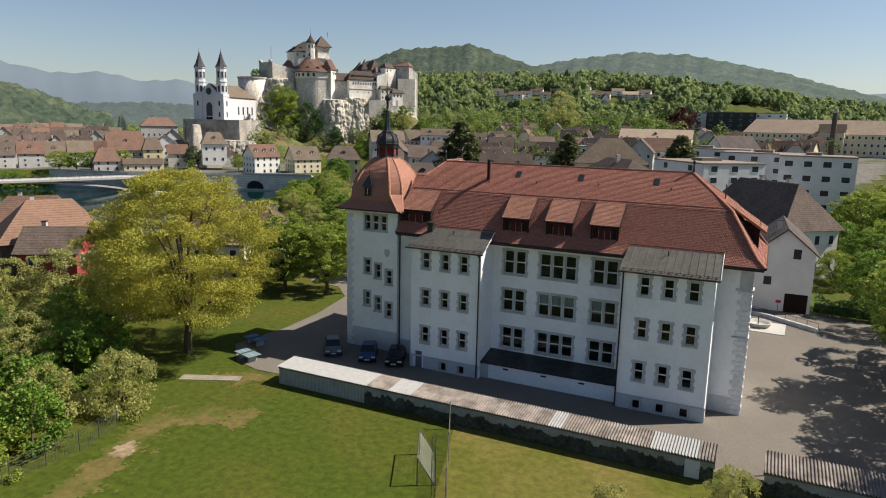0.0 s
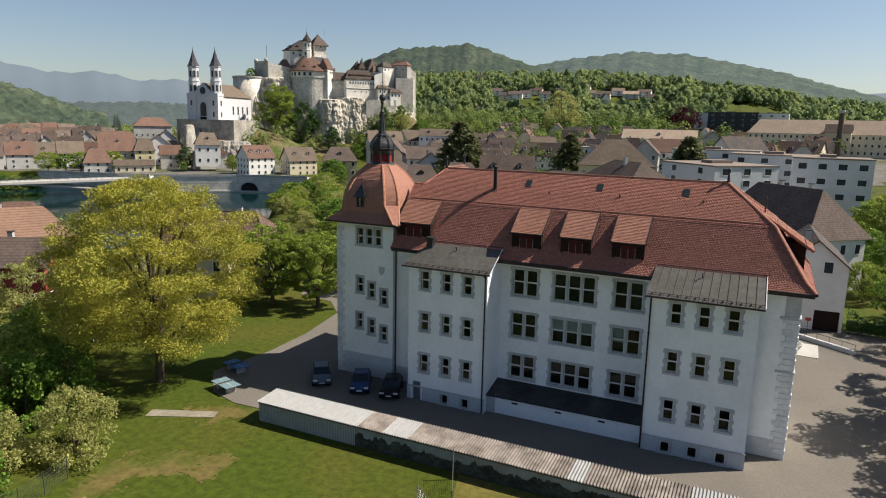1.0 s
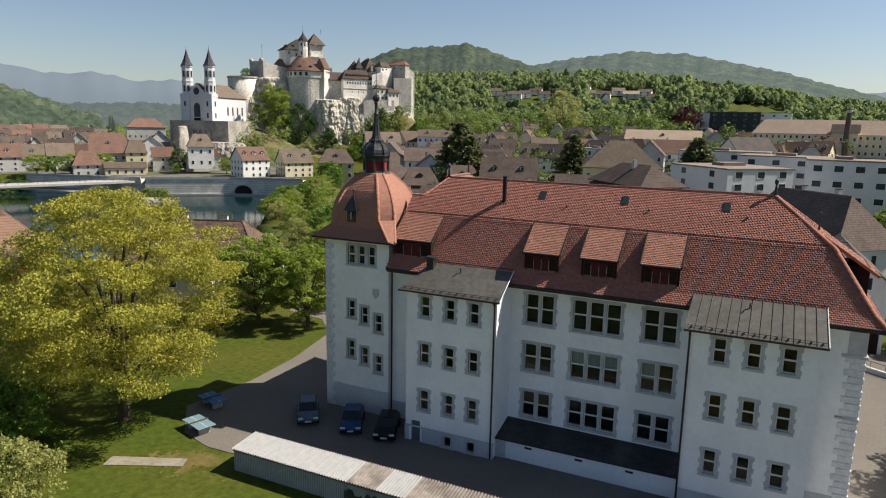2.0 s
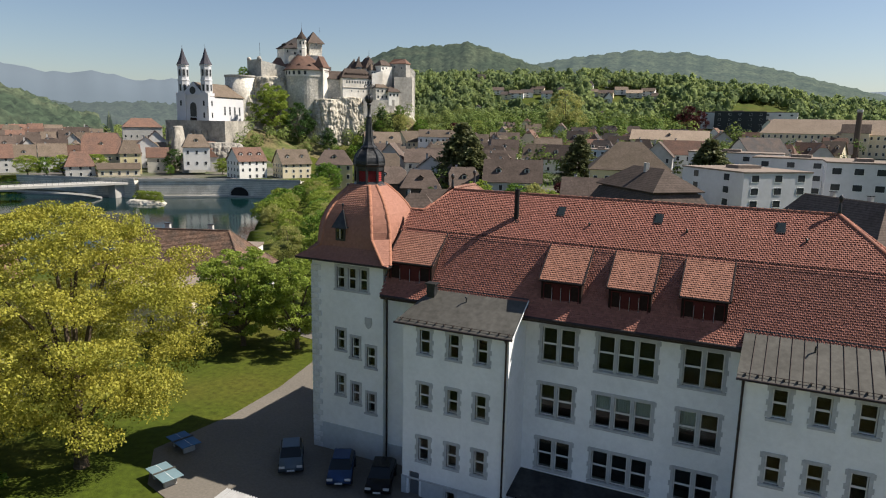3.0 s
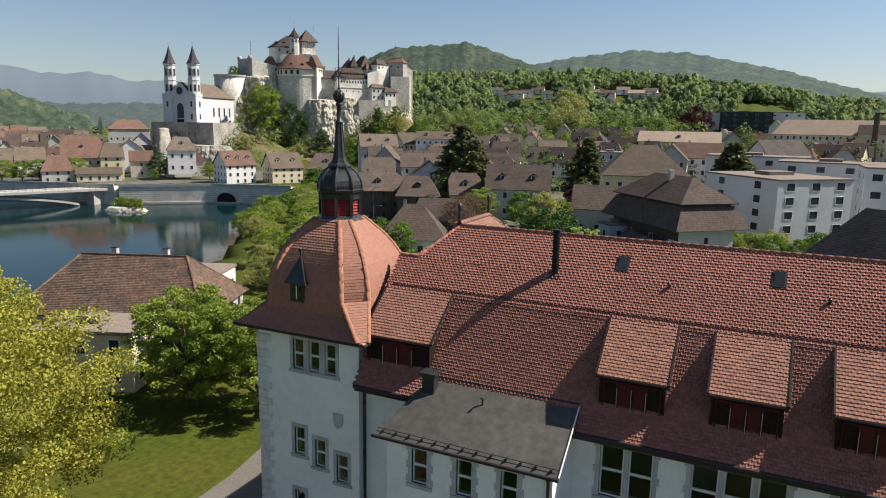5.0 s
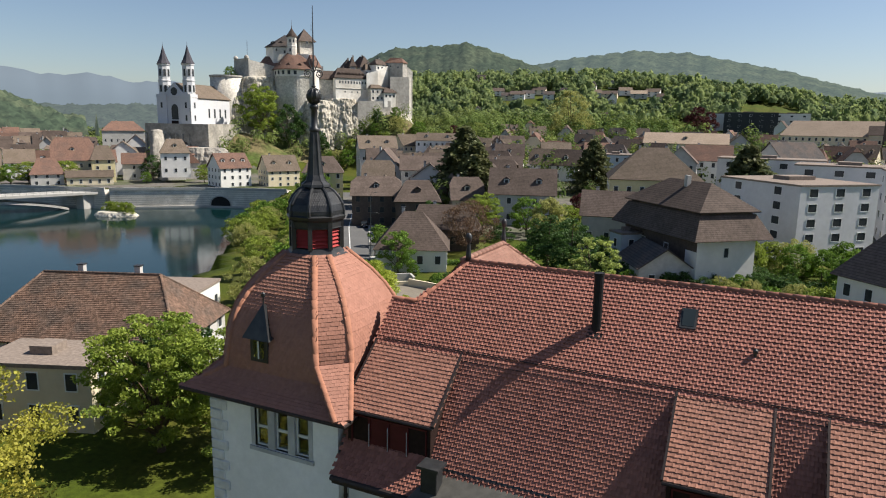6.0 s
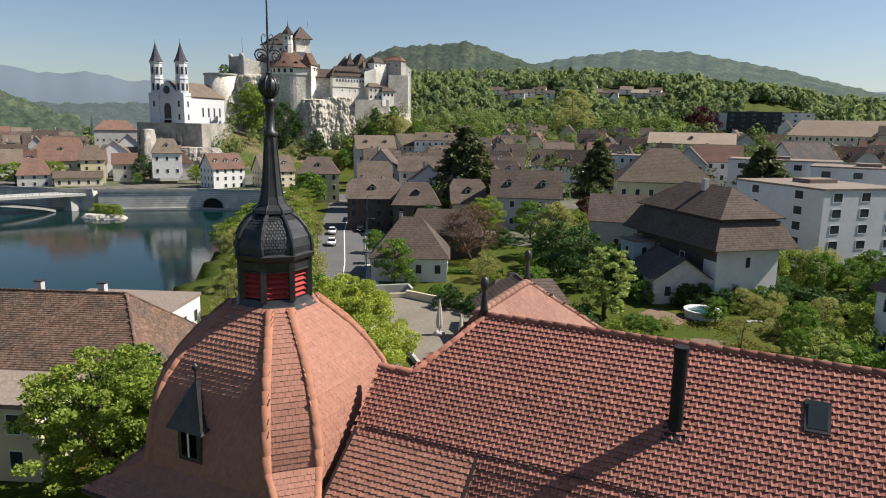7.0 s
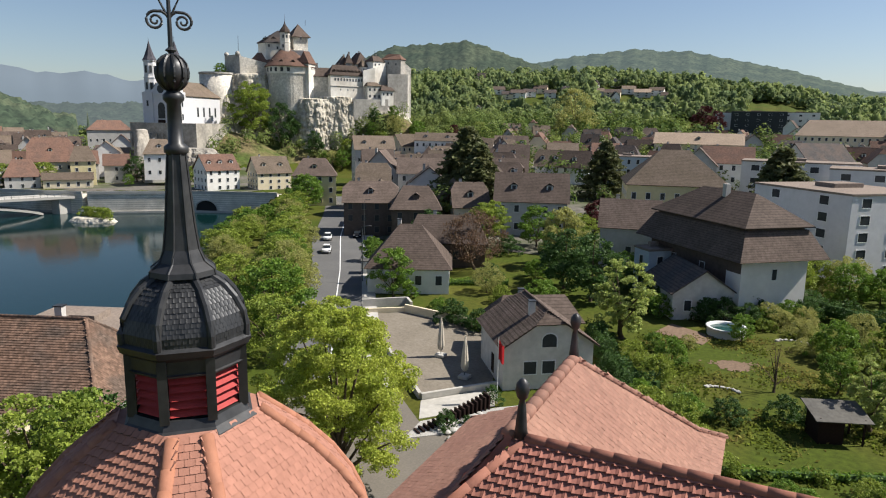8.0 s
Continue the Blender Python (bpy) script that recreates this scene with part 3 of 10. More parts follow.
def make_roof():
    EX = 31.95
    ew, ek = 28.95, 25.2
    back_eave, back_kink = 2 * RIDGE_Y - EAVE_Y, 2 * RIDGE_Y - KINK_Y
    FL = (2.60, 13.96)
    decks = [
        # front, from the tower to the hip
        ((-2.5, EAVE_Y, EAVE_Z), (EX, EAVE_Y, EAVE_Z), (EX - 0.69, FL[0], FL[1]), (-2.5, FL[0], FL[1])),
        ((-2.5, FL[0], FL[1]), (EX - 0.69, FL[0], FL[1]), (ew, KINK_Y, KINK_Z), (-2.5, KINK_Y, KINK_Z)),
        ((-2.5, KINK_Y, KINK_Z), (ew, KINK_Y, KINK_Z), (27.15, 6.52, 18.9), (-2.5, 6.52, 18.9)),
        ((-1.45, 6.52, 18.9), (27.15, 6.52, 18.9), (ek, RIDGE_Y, RIDGE_Z), (0.1, RIDGE_Y, RIDGE_Z)),
        # east hip
        ((EX, EAVE_Y, EAVE_Z), (EX, back_eave, EAVE_Z), (EX - 0.69, 2 * RIDGE_Y - FL[0], FL[1]), (EX - 0.69, FL[0], FL[1])),
        ((EX - 0.69, FL[0], FL[1]), (EX - 0.69, 2 * RIDGE_Y - FL[0], FL[1]), (ew, back_kink, KINK_Z), (ew, KINK_Y, KINK_Z)),
        ((ew, KINK_Y, KINK_Z), (ew, back_kink, KINK_Z), (ek, RIDGE_Y + 0.01, RIDGE_Z), (ek, RIDGE_Y - 0.01, RIDGE_Z)),
        # back
        ((EX, back_eave, EAVE_Z), (-2.5, back_eave, EAVE_Z), (-2.5, back_kink, KINK_Z), (ew, back_kink, KINK_Z)),
        ((ew, back_kink, KINK_Z), (-2.5, back_kink, KINK_Z), (0.1, RIDGE_Y, RIDGE_Z), (ek, RIDGE_Y, RIDGE_Z)),
    ]
    wx = -0.25
    wing = [
        ((wx + 3.5, 8.0, 16.4), (wx + 3.5, 19.0, 16.4), (wx + 2.75, 18.0, 16.9), (wx + 2.75, 8.0, 16.9)),
        ((wx + 2.75, 8.0, 16.9), (wx + 2.75, 18.0, 16.9), (wx, 12.9, RIDGE_Z), (wx, 8.2, RIDGE_Z)),
        ((wx - 2.75, 18.0, 16.6), (wx - 2.75, 6.6, 16.6), (wx, 8.2, RIDGE_Z), (wx, 12.9, RIDGE_Z)),
        ((wx - 5.4, 19.4, 15.0), (wx - 5.4, 6.6, 15.0), (wx - 2.75, 6.6, 16.6), (wx - 2.75, 18.0, 16.6)),
        ((wx + 2.75, 18.0, 16.9), (wx - 2.75, 18.0, 16.6), (wx - 0.01, 12.9, RIDGE_Z), (wx + 0.01, 12.9, RIDGE_Z)),
        ((wx + 3.5, 19.0, 16.4), (wx - 5.4, 19.4, 15.0), (wx - 2.75, 18.0, 16.6), (wx + 2.75, 18.0, 16.9)),
    ]
    deck = bmesh.new()
    for q in decks + wing:
        slab(deck, q, 0.14)
    roof = part("roof", deck, M_TILE, school, "red clay tiled roof with hips and dormers")
    verts, faces, singles = [], [], []
    for i, q in enumerate(decks[:7]):
        tile_face(*q, verts, faces, keep=(lambda p: 0 < p[0] < 7.0 and p[2] > 19.3) if i == 3 else None, singles=singles, limit=300)
    tagged(part("roof_tiles", mesh_from("roof_tiles", verts, faces, M_TILE), None, roof), kind="stuff")
    verts, faces = [], []
    for q in wing:
        tile_face(*q, verts, faces, h=0.036, roll=0.004)
    tagged(part("wing_tiles", mesh_from("wing_tiles", verts, faces, M_TILE_ROSE), None, roof), kind="stuff")
    # dark line of snow guards on the kink and caps on ridges and hips
    ridge_caps((0.1, RIDGE_Y, RIDGE_Z + 0.02), (ek, RIDGE_Y, RIDGE_Z + 0.02), parent=roof)
    ridge_caps((wx, 8.2, RIDGE_Z + 0.02), (wx, 12.9, RIDGE_Z + 0.02), radius=0.15, parent=roof, material=M_TILE_ROSE)
    ridge_caps(0, 0, bend=((wx, 12.9, RIDGE_Z + 0.02), (wx + 2.75, 18.0, 16.95), (wx + 3.5, 19.0, 16.45)), parent=roof, material=M_TILE_ROSE)
    ridge_caps(0, 0, bend=((0.1, RIDGE_Y, RIDGE_Z), (-1.45, 6.52, 18.92), (-2.55, 6.52, 18.92)), parent=roof)
    ridge_caps(0, 0, bend=((ek, RIDGE_Y, RIDGE_Z), (ew, KINK_Y, KINK_Z + 0.05), (EX - 0.69, FL[0], FL[1] + 0.05), (EX, EAVE_Y, EAVE_Z + 0.05)), radius=0.17, parent=roof)
    ridge_caps(0, 0, bend=((ek, RIDGE_Y, RIDGE_Z), (ew, back_kink, KINK_Z + 0.05), (EX, back_eave, EAVE_Z + 0.05)), radius=0.17, parent=roof)
    bm = bmesh.new()
    for y in (KINK_Y - 0.12, KINK_Y + 0.10):
        z = KINK_Z + (y - KINK_Y) * (1.6 if y < KINK_Y else 0.9) + 0.10
        tube(bm, [(-2.2, y, z), (ew - 0.3, y, z)], 0.018, 5)
    for i in range(40):
        x = -2.0 + i * 0.77
        tube(bm, [(x, KINK_Y, KINK_Z), (x, KINK_Y - 0.12, KINK_Z + 0.02)], 0.012, 4)
    part("snow_guard", bm, M_GUTTER, roof, "thin dark snow guard rail")
    # gutters
    gut = bmesh.new()
    tube(gut, [(-2.5, EAVE_Y - 0.06, EAVE_Z - 0.06), (EX, EAVE_Y - 0.06, EAVE_Z - 0.06)], 0.105, 8)
    # Dark strip added below the gutter for the shade under the eave.
    part("fascia", boxes((-2.5, EX - 0.06, EAVE_Y - 0.02, EAVE_Y + 0.026, EAVE_Z - 0.30, EAVE_Z - 0.10)), M_GUTTER, school, "dark strip painting the shade under the eave")
    tube(gut, [(EX + 0.05, EAVE_Y, EAVE_Z - 0.06), (EX + 0.05, back_eave, EAVE_Z - 0.06)], 0.085, 8)
    part("gutter", gut, M_GUTTER, school, "dark copper gutter")
    part("cornice", boxes((7.92, 21.08, FACE_Y - 0.16, FACE_Y, EAVE_Z - 0.42, EAVE_Z - 0.165)), M_FRAME, school, "pale moulded cornice below the eave")
    part("soffit", boxes((-2.5, EX - 0.05, EAVE_Y + 0.03, FACE_Y + 0.05, EAVE_Z - 0.16, EAVE_Z - 0.05)), M_FRAME, school, "pale timber soffit")
    part("soffit", boxes((EAST_X, EX - 0.05, FACE_Y + 0.06, back_eave - 0.05, EAVE_Z - 0.16, EAVE_Z - 0.05)), M_FRAME, school)
    return roof, singles


roof, TILE_SINGLES = make_roof()


def make_dormer(x0, x1, top_y=5.1, top_z=17.52, low_y=2.75, low_z=15.62, sill=14.0):
    """A shed dormer with tiled roof, dark timber cheeks and a window band."""
    d = part("dormer", boxes((x0 + 0.16, x1 - 0.16, low_y + 0.12, 5.2, sill - 0.9, low_z - 0.06)), M_DARKWOOD, school, "dark timber dormer with tiled lean-to roof")
    bm = bmesh.new()
    q = ((x0, low_y, low_z), (x1, low_y, low_z), (x1, top_y, top_z), (x0, top_y, top_z))
    slab(bm, q, 0.12)
    r = part("dormer_roof", bm, M_TILE_LIGHT, d)
    verts, faces = [], []
    tile_face(*q, verts, faces, h=0.026, roll=0.012)
    tagged(part("roof_tiles", mesh_from("dormer_tiles", verts, faces, M_TILE_LIGHT), None, r), kind="stuff")
    for x in (x0 + 0.1, x1 - 0.22):
        ch = bmesh.new()
        v = []
        for xx in (x, x + 0.12):
            v.append([ch.verts.new((xx, y, z)) for y, z in ((low_y + 0.08, sill - 0.9), (low_y + 0.08, low_z - 0.05), (top_y, top_z - 0.14), (top_y, sill + 1.6))])
        ch.faces.new(v[0])
        ch.faces.new(v[1][::-1])
        for i in range(4):
            ch.faces.new((v[0][i], v[1][i], v[1][(i + 1) % 4], v[0][(i + 1) % 4]))
        part("cheek", ch, M_DARKWOOD, d)
    n = 4
    wide = (x1 - x0 - 0.5) / n
    for i in range(n):
        a = x0 + 0.25 + i * wide
        fr = boxes((a, a + 0.05, low_y + 0.05, low_y + 0.12, sill, low_z - 0.2), (a + wide - 0.05, a + wide, low_y + 0.05, low_y + 0.12, sill, low_z - 0.2),
                   (a + 0.05, a + wide - 0.05, low_y + 0.05, low_y + 0.12, sill, sill + 0.06), (a + 0.05, a + wide - 0.05, low_y + 0.05, low_y + 0.12, low_z - 0.26, low_z - 0.2))
        part("shutter_frame", fr, mat("maroon_paint", (0.075, 0.014, 0.014), 0.6), d)
        if i in (1, 2):
            part("shutter", boxes((a + 0.06, a + wide - 0.06, low_y + 0.085, low_y + 0.118, sill + 0.07, low_z - 0.28)), mat("maroon_paint", (0.06, 0.012, 0.012), 0.6), d)
        if i:
            part("window_bar", boxes((a - 0.009, a + 0.009, low_y + 0.02, low_y + 0.048, sill + 0.05, low_z - 0.45)), M_STONE, d)
    edge = bmesh.new()
    tube(edge, [(x0 - 0.03, low_y - 0.04, low_z - 0.05), (x1 + 0.03, low_y - 0.04, low_z - 0.05)], 0.06, 6)
    part("dormer_gutter", edge, M_GUTTER, d)
    for x in (x0 - 0.03, x1 + 0.03):
        e2 = bmesh.new()
        slab(e2, [(x - 0.035, low_y - 0.06, low_z + 0.06), (x + 0.035, low_y - 0.06, low_z + 0.06), (x + 0.035, top_y, top_z + 0.07), (x - 0.035, top_y, top_z + 0.07)], 0.17)
        part("verge_trim", e2, M_GUTTER, d)
    return d


for x0, x1 in ((8.78, 11.58), (13.06, 15.78), (17.28, 20.0)):
    make_dormer(x0, x1)
make_dormer(-2.45, 1.15)


def make_lean_to(x0, x1, seams, hip_left=0.0):
    """Sheet metal roof over a projecting bay, with a snow rail above the eave."""
    top_y, top_z, low_y, low_z = 2.75, 14.12, -0.42, 12.4
    bm = bmesh.new()
    q = [(x0, low_y, low_z), (x1, low_y, low_z), (x1 - 0.1, top_y, top_z), (x0 + 0.15 + hip_left, top_y, top_z)]
    slab(bm, q, 0.10)
    r = part("bay_roof", bm, M_METAL, school, "grey-brown sheet metal roof with a snow rail")
    for i in range(1, seams):
        k = i / seams
        a = Vector(q[0]).lerp(Vector(q[1]), k)
        b = Vector(q[3]).lerp(Vector(q[2]), k)
        s = bmesh.new()
        tube(s, [a + Vector((0, 0, 0.02)), b + Vector((0, 0, 0.02))], 0.024, 4)
        part("seam", s, M_GUTTER, r)
    rail = bmesh.new()
    up = (Vector(q[3]) - Vector(q[0])).normalized() * 0.27
    a, b = Vector(q[0]) + up, Vector(q[1]) + Vector((0, up.y, up.z))
    a = Vector((x0 + 0.12, a.y, a.z))
    tube(rail, [a + Vector((0, 0, 0.10)), b + Vector((-0.05, 0, 0.10))], 0.016, 5)
    for i in range(13):
        p = a.lerp(b, (i + 0.5) / 13)
        box(rail, p.x - 0.02, p.x + 0.02, p.y - 0.10, p.y + 0.10, p.z - 0.02, p.z + 0.12)
    part("snow_rail", rail, M_GUTTER, r, "thin dark snow rail on small brackets")
    e = bmesh.new()
    tube(e, [Vector(q[1]) + Vector((0.02, -0.02, 0.03)), Vector(q[2]) + Vector((0.02, 0, 0.03))], 0.032, 5)
    part("verge_trim", e, M_FRAME, r, "pale metal verge trim")
    if hip_left:
        h = bmesh.new()
        slab(h, [(x0, low_y, low_z), (x0 + 0.15 + hip_left, top_y, top_z), (x0, top_y, low_z + 0.1)], 0.08)
        part("hip_panel", h, M_DARKMETAL, r)
    g = bmesh.new()
    tube(g, [(x0 - 0.02, low_y - 0.07, low_z - 0.05), (x1 + 0.02, low_y - 0.07, low_z - 0.05)], 0.08, 8)
    part("gutter", g, M_GUTTER, r)
    part("soffit", boxes((x0 + 0.1, x1 - 0.1, low_y + 0.05, 0.02, low_z - 0.16, low_z - 0.11)), M_FRAME, r)
    fl = bmesh.new()
    tube(fl, [(x0 + 0.15 + hip_left, top_y, top_z + 0.05), (x1 - 0.1, top_y, top_z + 0.05), (x1 - 0.05, 2.3, 13.7)], 0.07, 5)
    part("flashing", fl, M_DARKMETAL, r)
    v = bmesh.new()
    xm = x0 + (x1 - x0) * (0.45 if x0 > 5 else 0.5)
    tube(v, [(xm, 1.9, 13.6), (xm, 1.9, 13.95), (xm + 0.02, 1.7, 14.02)], 0.05, 6)
    part("vent_pipe", v, M_DARKMETAL, r)


make_lean_to(0.0, 8.22, 0, 1.15)
make_lean_to(20.75, 28.82, 13)


def downpipe(x, y, z1, z0=0.1):
    bm = bmesh.new()
    tube(bm, [(x, y, z1), (x, y, z0)], 0.065, 8)
    for z in np.arange(z0 + 1.5, z1, 2.6):
        tube(bm, [(x, y, z), (x, y, z + 0.08)], 0.085, 8)
    part("downpipe", bm, M_GUTTER, school, "dark copper downpipe")


downpipe(7.75, -0.1, 12.4)
downpipe(21.1, -0.1, 12.4)
downpipe(-2.5, 2.85, 13.2)
bm = bmesh.new()
tube(bm, [(7.75, -0.48, 12.33), (7.75, -0.3, 12.15), (7.75, -0.1, 12.0)], 0.06, 8)
part("pipe_bend", bm, M_GUTTER, school)


def make_entrance():
    """Low lean-to between the projecting bays, and the cellar door."""
    bm = bmesh.new()
    slab(bm, [(7.4, 0.45, 1.62), (21.25, 0.45, 1.72), (21.1, 3.19, 2.26), (7.9, 3.19, 2.26)], 0.1)
    part("porch_roof", bm, M_DARKMETAL, school, "dark metal lean-to roof")
    part("porch_wall", boxes((8.7, 21.1, 0.7, 0.95, 0, 1.68)), M_PLASTER, school)
    for x in (10.2, 14.0, 17.6):
        part("vent_slot", boxes((x, x + 0.55, 0.67, 0.70, 1.15, 1.3)), M_DARKMETAL, school)
    part("porch_side", boxes((7.92, 8.7, 0.6, 0.7, 0, 1.6)), M_STONE, school, "grey boarded door of the lean-to")
    part("door", bevelled(boxes((0.99, 1.71, 0.16, 0.24, 0.02, 1.73)), 0.01), M_SLATE_DOOR, school, "dark grey cellar door")


make_entrance()

# ---- the school's tower, dome and spire ----
def octo(a, ch):
    """Square of half width a with corners cut by ch: eight points, anticlockwise from the front right."""
    return [(a - ch, -a), (a, -a + ch), (a, a - ch), (a - ch, a), (-a + ch, a), (-a, a - ch), (-a, -a + ch), (-a + ch, -a)]


def make_tower():
    tx, ty = TOWER.x, TOWER.y
    h = T_HALF
    top = (-6.78, -4.16, 13.1, 14.7)
    low = [(-6.80, -6.16, 8.37), (-5.50, -4.87, 7.95), (-4.17, -3.50, 7.42), (-6.85, -6.22, 4.78), (-5.50, -4.86, 4.33), (-4.16, -3.51, 3.82)]
    y = ty - h
    holes = [top] + [(a, b, z, z + 1.5) for a, b, z in low]
    part("tower_wall", wall_with_holes(bmesh.new(), tx - h, tx + h, 0, 15.3, holes, front(y), 0.5), M_PLASTER, school)
    part("tower_wall", boxes((tx - h, tx - h + 0.5, y + 0.5, ty + h, 0, 15.3)), M_PLASTER, school)
    part("tower_wall", boxes((tx + h - 0.5, tx + h, y + 0.5, ty + h, 0, 15.3)), M_PLASTER, school)
    part("tower_wall", boxes((tx - h + 0.5, tx + h - 0.5, ty + h - 0.5, ty + h, 0, 15.3)), M_PLASTER, school)
    part("tower_core", boxes((tx - h + 0.6, tx + h - 0.6, ty - 0.6, ty - 0.4, 0.1, 15.2)), M_ROOM, school)
    window_unit(*top, y, 3, bar=0.5, ears=False, mullion=0.33)
    for a, b, z in low:
        window_unit(a, b, z, z + 1.5, y, 1, bar=0.52, ears=False)
    part("plinth", boxes((tx - h - 0.05, tx + h + 0.02, y - 0.06, y, 0, 2.2)), M_PLINTH, school)
    bm = bmesh.new()
    c = [(-4.35, 11.15), (-3.75, 11.15), (-3.75, 10.72), (-3.86, 10.45), (-4.05, 10.3), (-4.24, 10.45), (-4.35, 10.72)]
    f = [bm.verts.new((x, y - 0.06, z)) for x, z in c]
    b = [bm.verts.new((x, y, z)) for x, z in c]
    bm.faces.new(f)
    for i in range(len(c)):
        bm.faces.new((f[i], b[i], b[(i + 1) % len(c)], f[(i + 1) % len(c)]))
    part("shield", bm, M_STONE, school, "plain grey stone shield")
    k, z = 0, 0.0
    while z < 14.6:
        w = 0.55 if k % 2 else 0.8
        part("quoin_stone", bevelled(boxes((tx - h - 0.09, tx - h + w, y - 0.09, y + w, z + 0.012, z + 0.43)), 0.04), M_QUOIN, school)
        z += 0.445
        k += 1
    # bell-cast eaves, square below and eight-sided above
    e = 3.95
    ez = 15.3
    rings = [(e, 0.04, ez), (3.4, 0.25, 15.72), (3.06, 0.75, 16.2), (3.08, 0.95, 16.8), (3.03, 0.95, 17.4), (2.90, 0.92, 18.0), (2.68, 0.86, 18.6), (2.35, 0.77, 19.2), (1.90, 0.63, 19.8), (1.45, 0.5, 20.27), (1.10, 0.40, 20.62)]
    verts, faces = [], []
    for a, ch, z in rings:
        verts += [(tx + p[0], ty + p[1], z) for p in octo(a, ch)]
    for i in range(len(rings) - 1):
        for s in range(8):
            faces.append((i * 8 + s, i * 8 + (s + 1) % 8, (i + 1) * 8 + (s + 1) % 8, (i + 1) * 8 + s))
    faces.append(tuple(range(8))[::-1])
    faces.append(tuple((len(rings) - 1) * 8 + s for s in range(8)))
    dome = part("dome", mesh_from("dome", verts, faces, M_DOME), None, school, "orange clay tiled dome with eight ribs")
    tv, tf = [], []
    for i in range(len(rings) - 1):
        for s in range(8):
            q = [verts[i * 8 + s], verts[i * 8 + (s + 1) % 8], verts[(i + 1) * 8 + (s + 1) % 8], verts[(i + 1) * 8 + s]]
            if s in (3, 4) or (Vector(q[1]) - Vector(q[0])).length < 0.1:
                continue
            tile_face(*q, tv, tf, w=0.175, e=0.15, h=0.030 if s in (5, 6, 7) else 0.015, roll=0.020 if s in (6, 7) else 0.002)
    tagged(part("dome_tiles", mesh_from("dome_tiles", tv, tf, M_DOME), None, dome), kind="stuff")
    for s in range(8):
        pts = [verts[i * 8 + s] for i in range(3 if s in (0, 1) else 1, len(rings))]
        ridge_caps(0, 0, radius=0.125, step=0.36, centre=(tx, ty), material=M_RIB, bend=[Vector(p) + (Vector((p[0] - tx, p[1] - ty, 0)).normalized() * 0.02) for p in reversed(pts)], parent=dome, name="rib")
    # corner saddle to the front right
    bm = bmesh.new()
    q = ((tx + 3.62, ty - 4.0, 15.40), (tx + 4.0, ty - 3.62, 15.40), (tx + 3.12, ty - 2.20, 16.92), (tx + 2.20, ty - 3.12, 16.92))
    slab(bm, q, 0.32)
    sad = part("corner_saddle", bm, M_DOME, dome)
    sv, sf = [], []
    tile_face(*q, sv, sf, w=0.175, e=0.15, h=0.015, roll=0.002)
    tagged(part("saddle_tiles", mesh_from("saddle_tiles", sv, sf, M_DOME), None, sad), kind="stuff")
    for top, low in ((q[3], q[0]), (q[2], q[1])):
        ridge_caps(top, low, radius=0.11, step=0.36, parent=sad, name="rib", material=M_RIB)
    g = bmesh.new()
    ring = [(tx - e, ty - e), (tx + e, ty - e), (tx + e, ty + e), (tx - e, ty + e), (tx - e, ty - e)]
    tube(g, [(p[0], p[1], ez - 0.05) for p in ring], 0.08, 8, False)
    part("gutter", g, M_GUTTER, school)
    part("soffit", boxes((tx - e + 0.05, tx + e - 0.05, ty - e + 0.05, ty + e - 0.05, ez - 0.14, ez - 0.02)), M_GUTTER, school, "dark timber soffit")
    # little pointed dormer on the dome
    dx, dy = -6.42, ty - 2.9
    d = part("dome_dormer", boxes((dx - 0.42, dx + 0.42, dy - 0.25, dy + 0.9, 16.65, 17.85)), M_DARKMETAL, school, "dark metal dormer with pointed roof")
    bm = bmesh.new()
    apex, back = bm.verts.new((dx, dy + 0.1, 18.95)), bm.verts.new((dx, dy + 1.0, 18.2))
    v = [bm.verts.new(p) for p in ((dx - 0.66, dy - 0.45, 17.6), (dx + 0.66, dy - 0.45, 17.6), (dx + 0.6, dy + 1.0, 17.8), (dx - 0.6, dy + 1.0, 17.8))]
    for f in ((v[0], v[1], apex), (v[1], v[2], back, apex), (v[3], v[0], apex, back), (v[0], v[3], v[2], v[1])):
        bm.faces.new(f)
    part("dormer_hood", bm, M_DARKMETAL, d)
    bm = bmesh.new()
    tube(bm, [(dx, dy + 0.1, 18.85), (dx, dy + 0.1, 19.2)], 0.03, 6)
    lathe(bm, [(0.02, 19.15), (0.085, 19.22), (0.085, 19.32), (0.02, 19.38)], 10, (dx, dy + 0.1))
    part("finial", bm, M_DARKMETAL, d)
    part("dormer_window", boxes((dx - 0.26, dx + 0.26, dy - 0.28, dy - 0.26, 16.8, 17.5)), M_GLASS, d)
    part("window_bar", boxes((dx - 0.025, dx + 0.025, dy - 0.30, dy - 0.282, 16.8, 17.5)), M_FRAME, d)


make_tower()


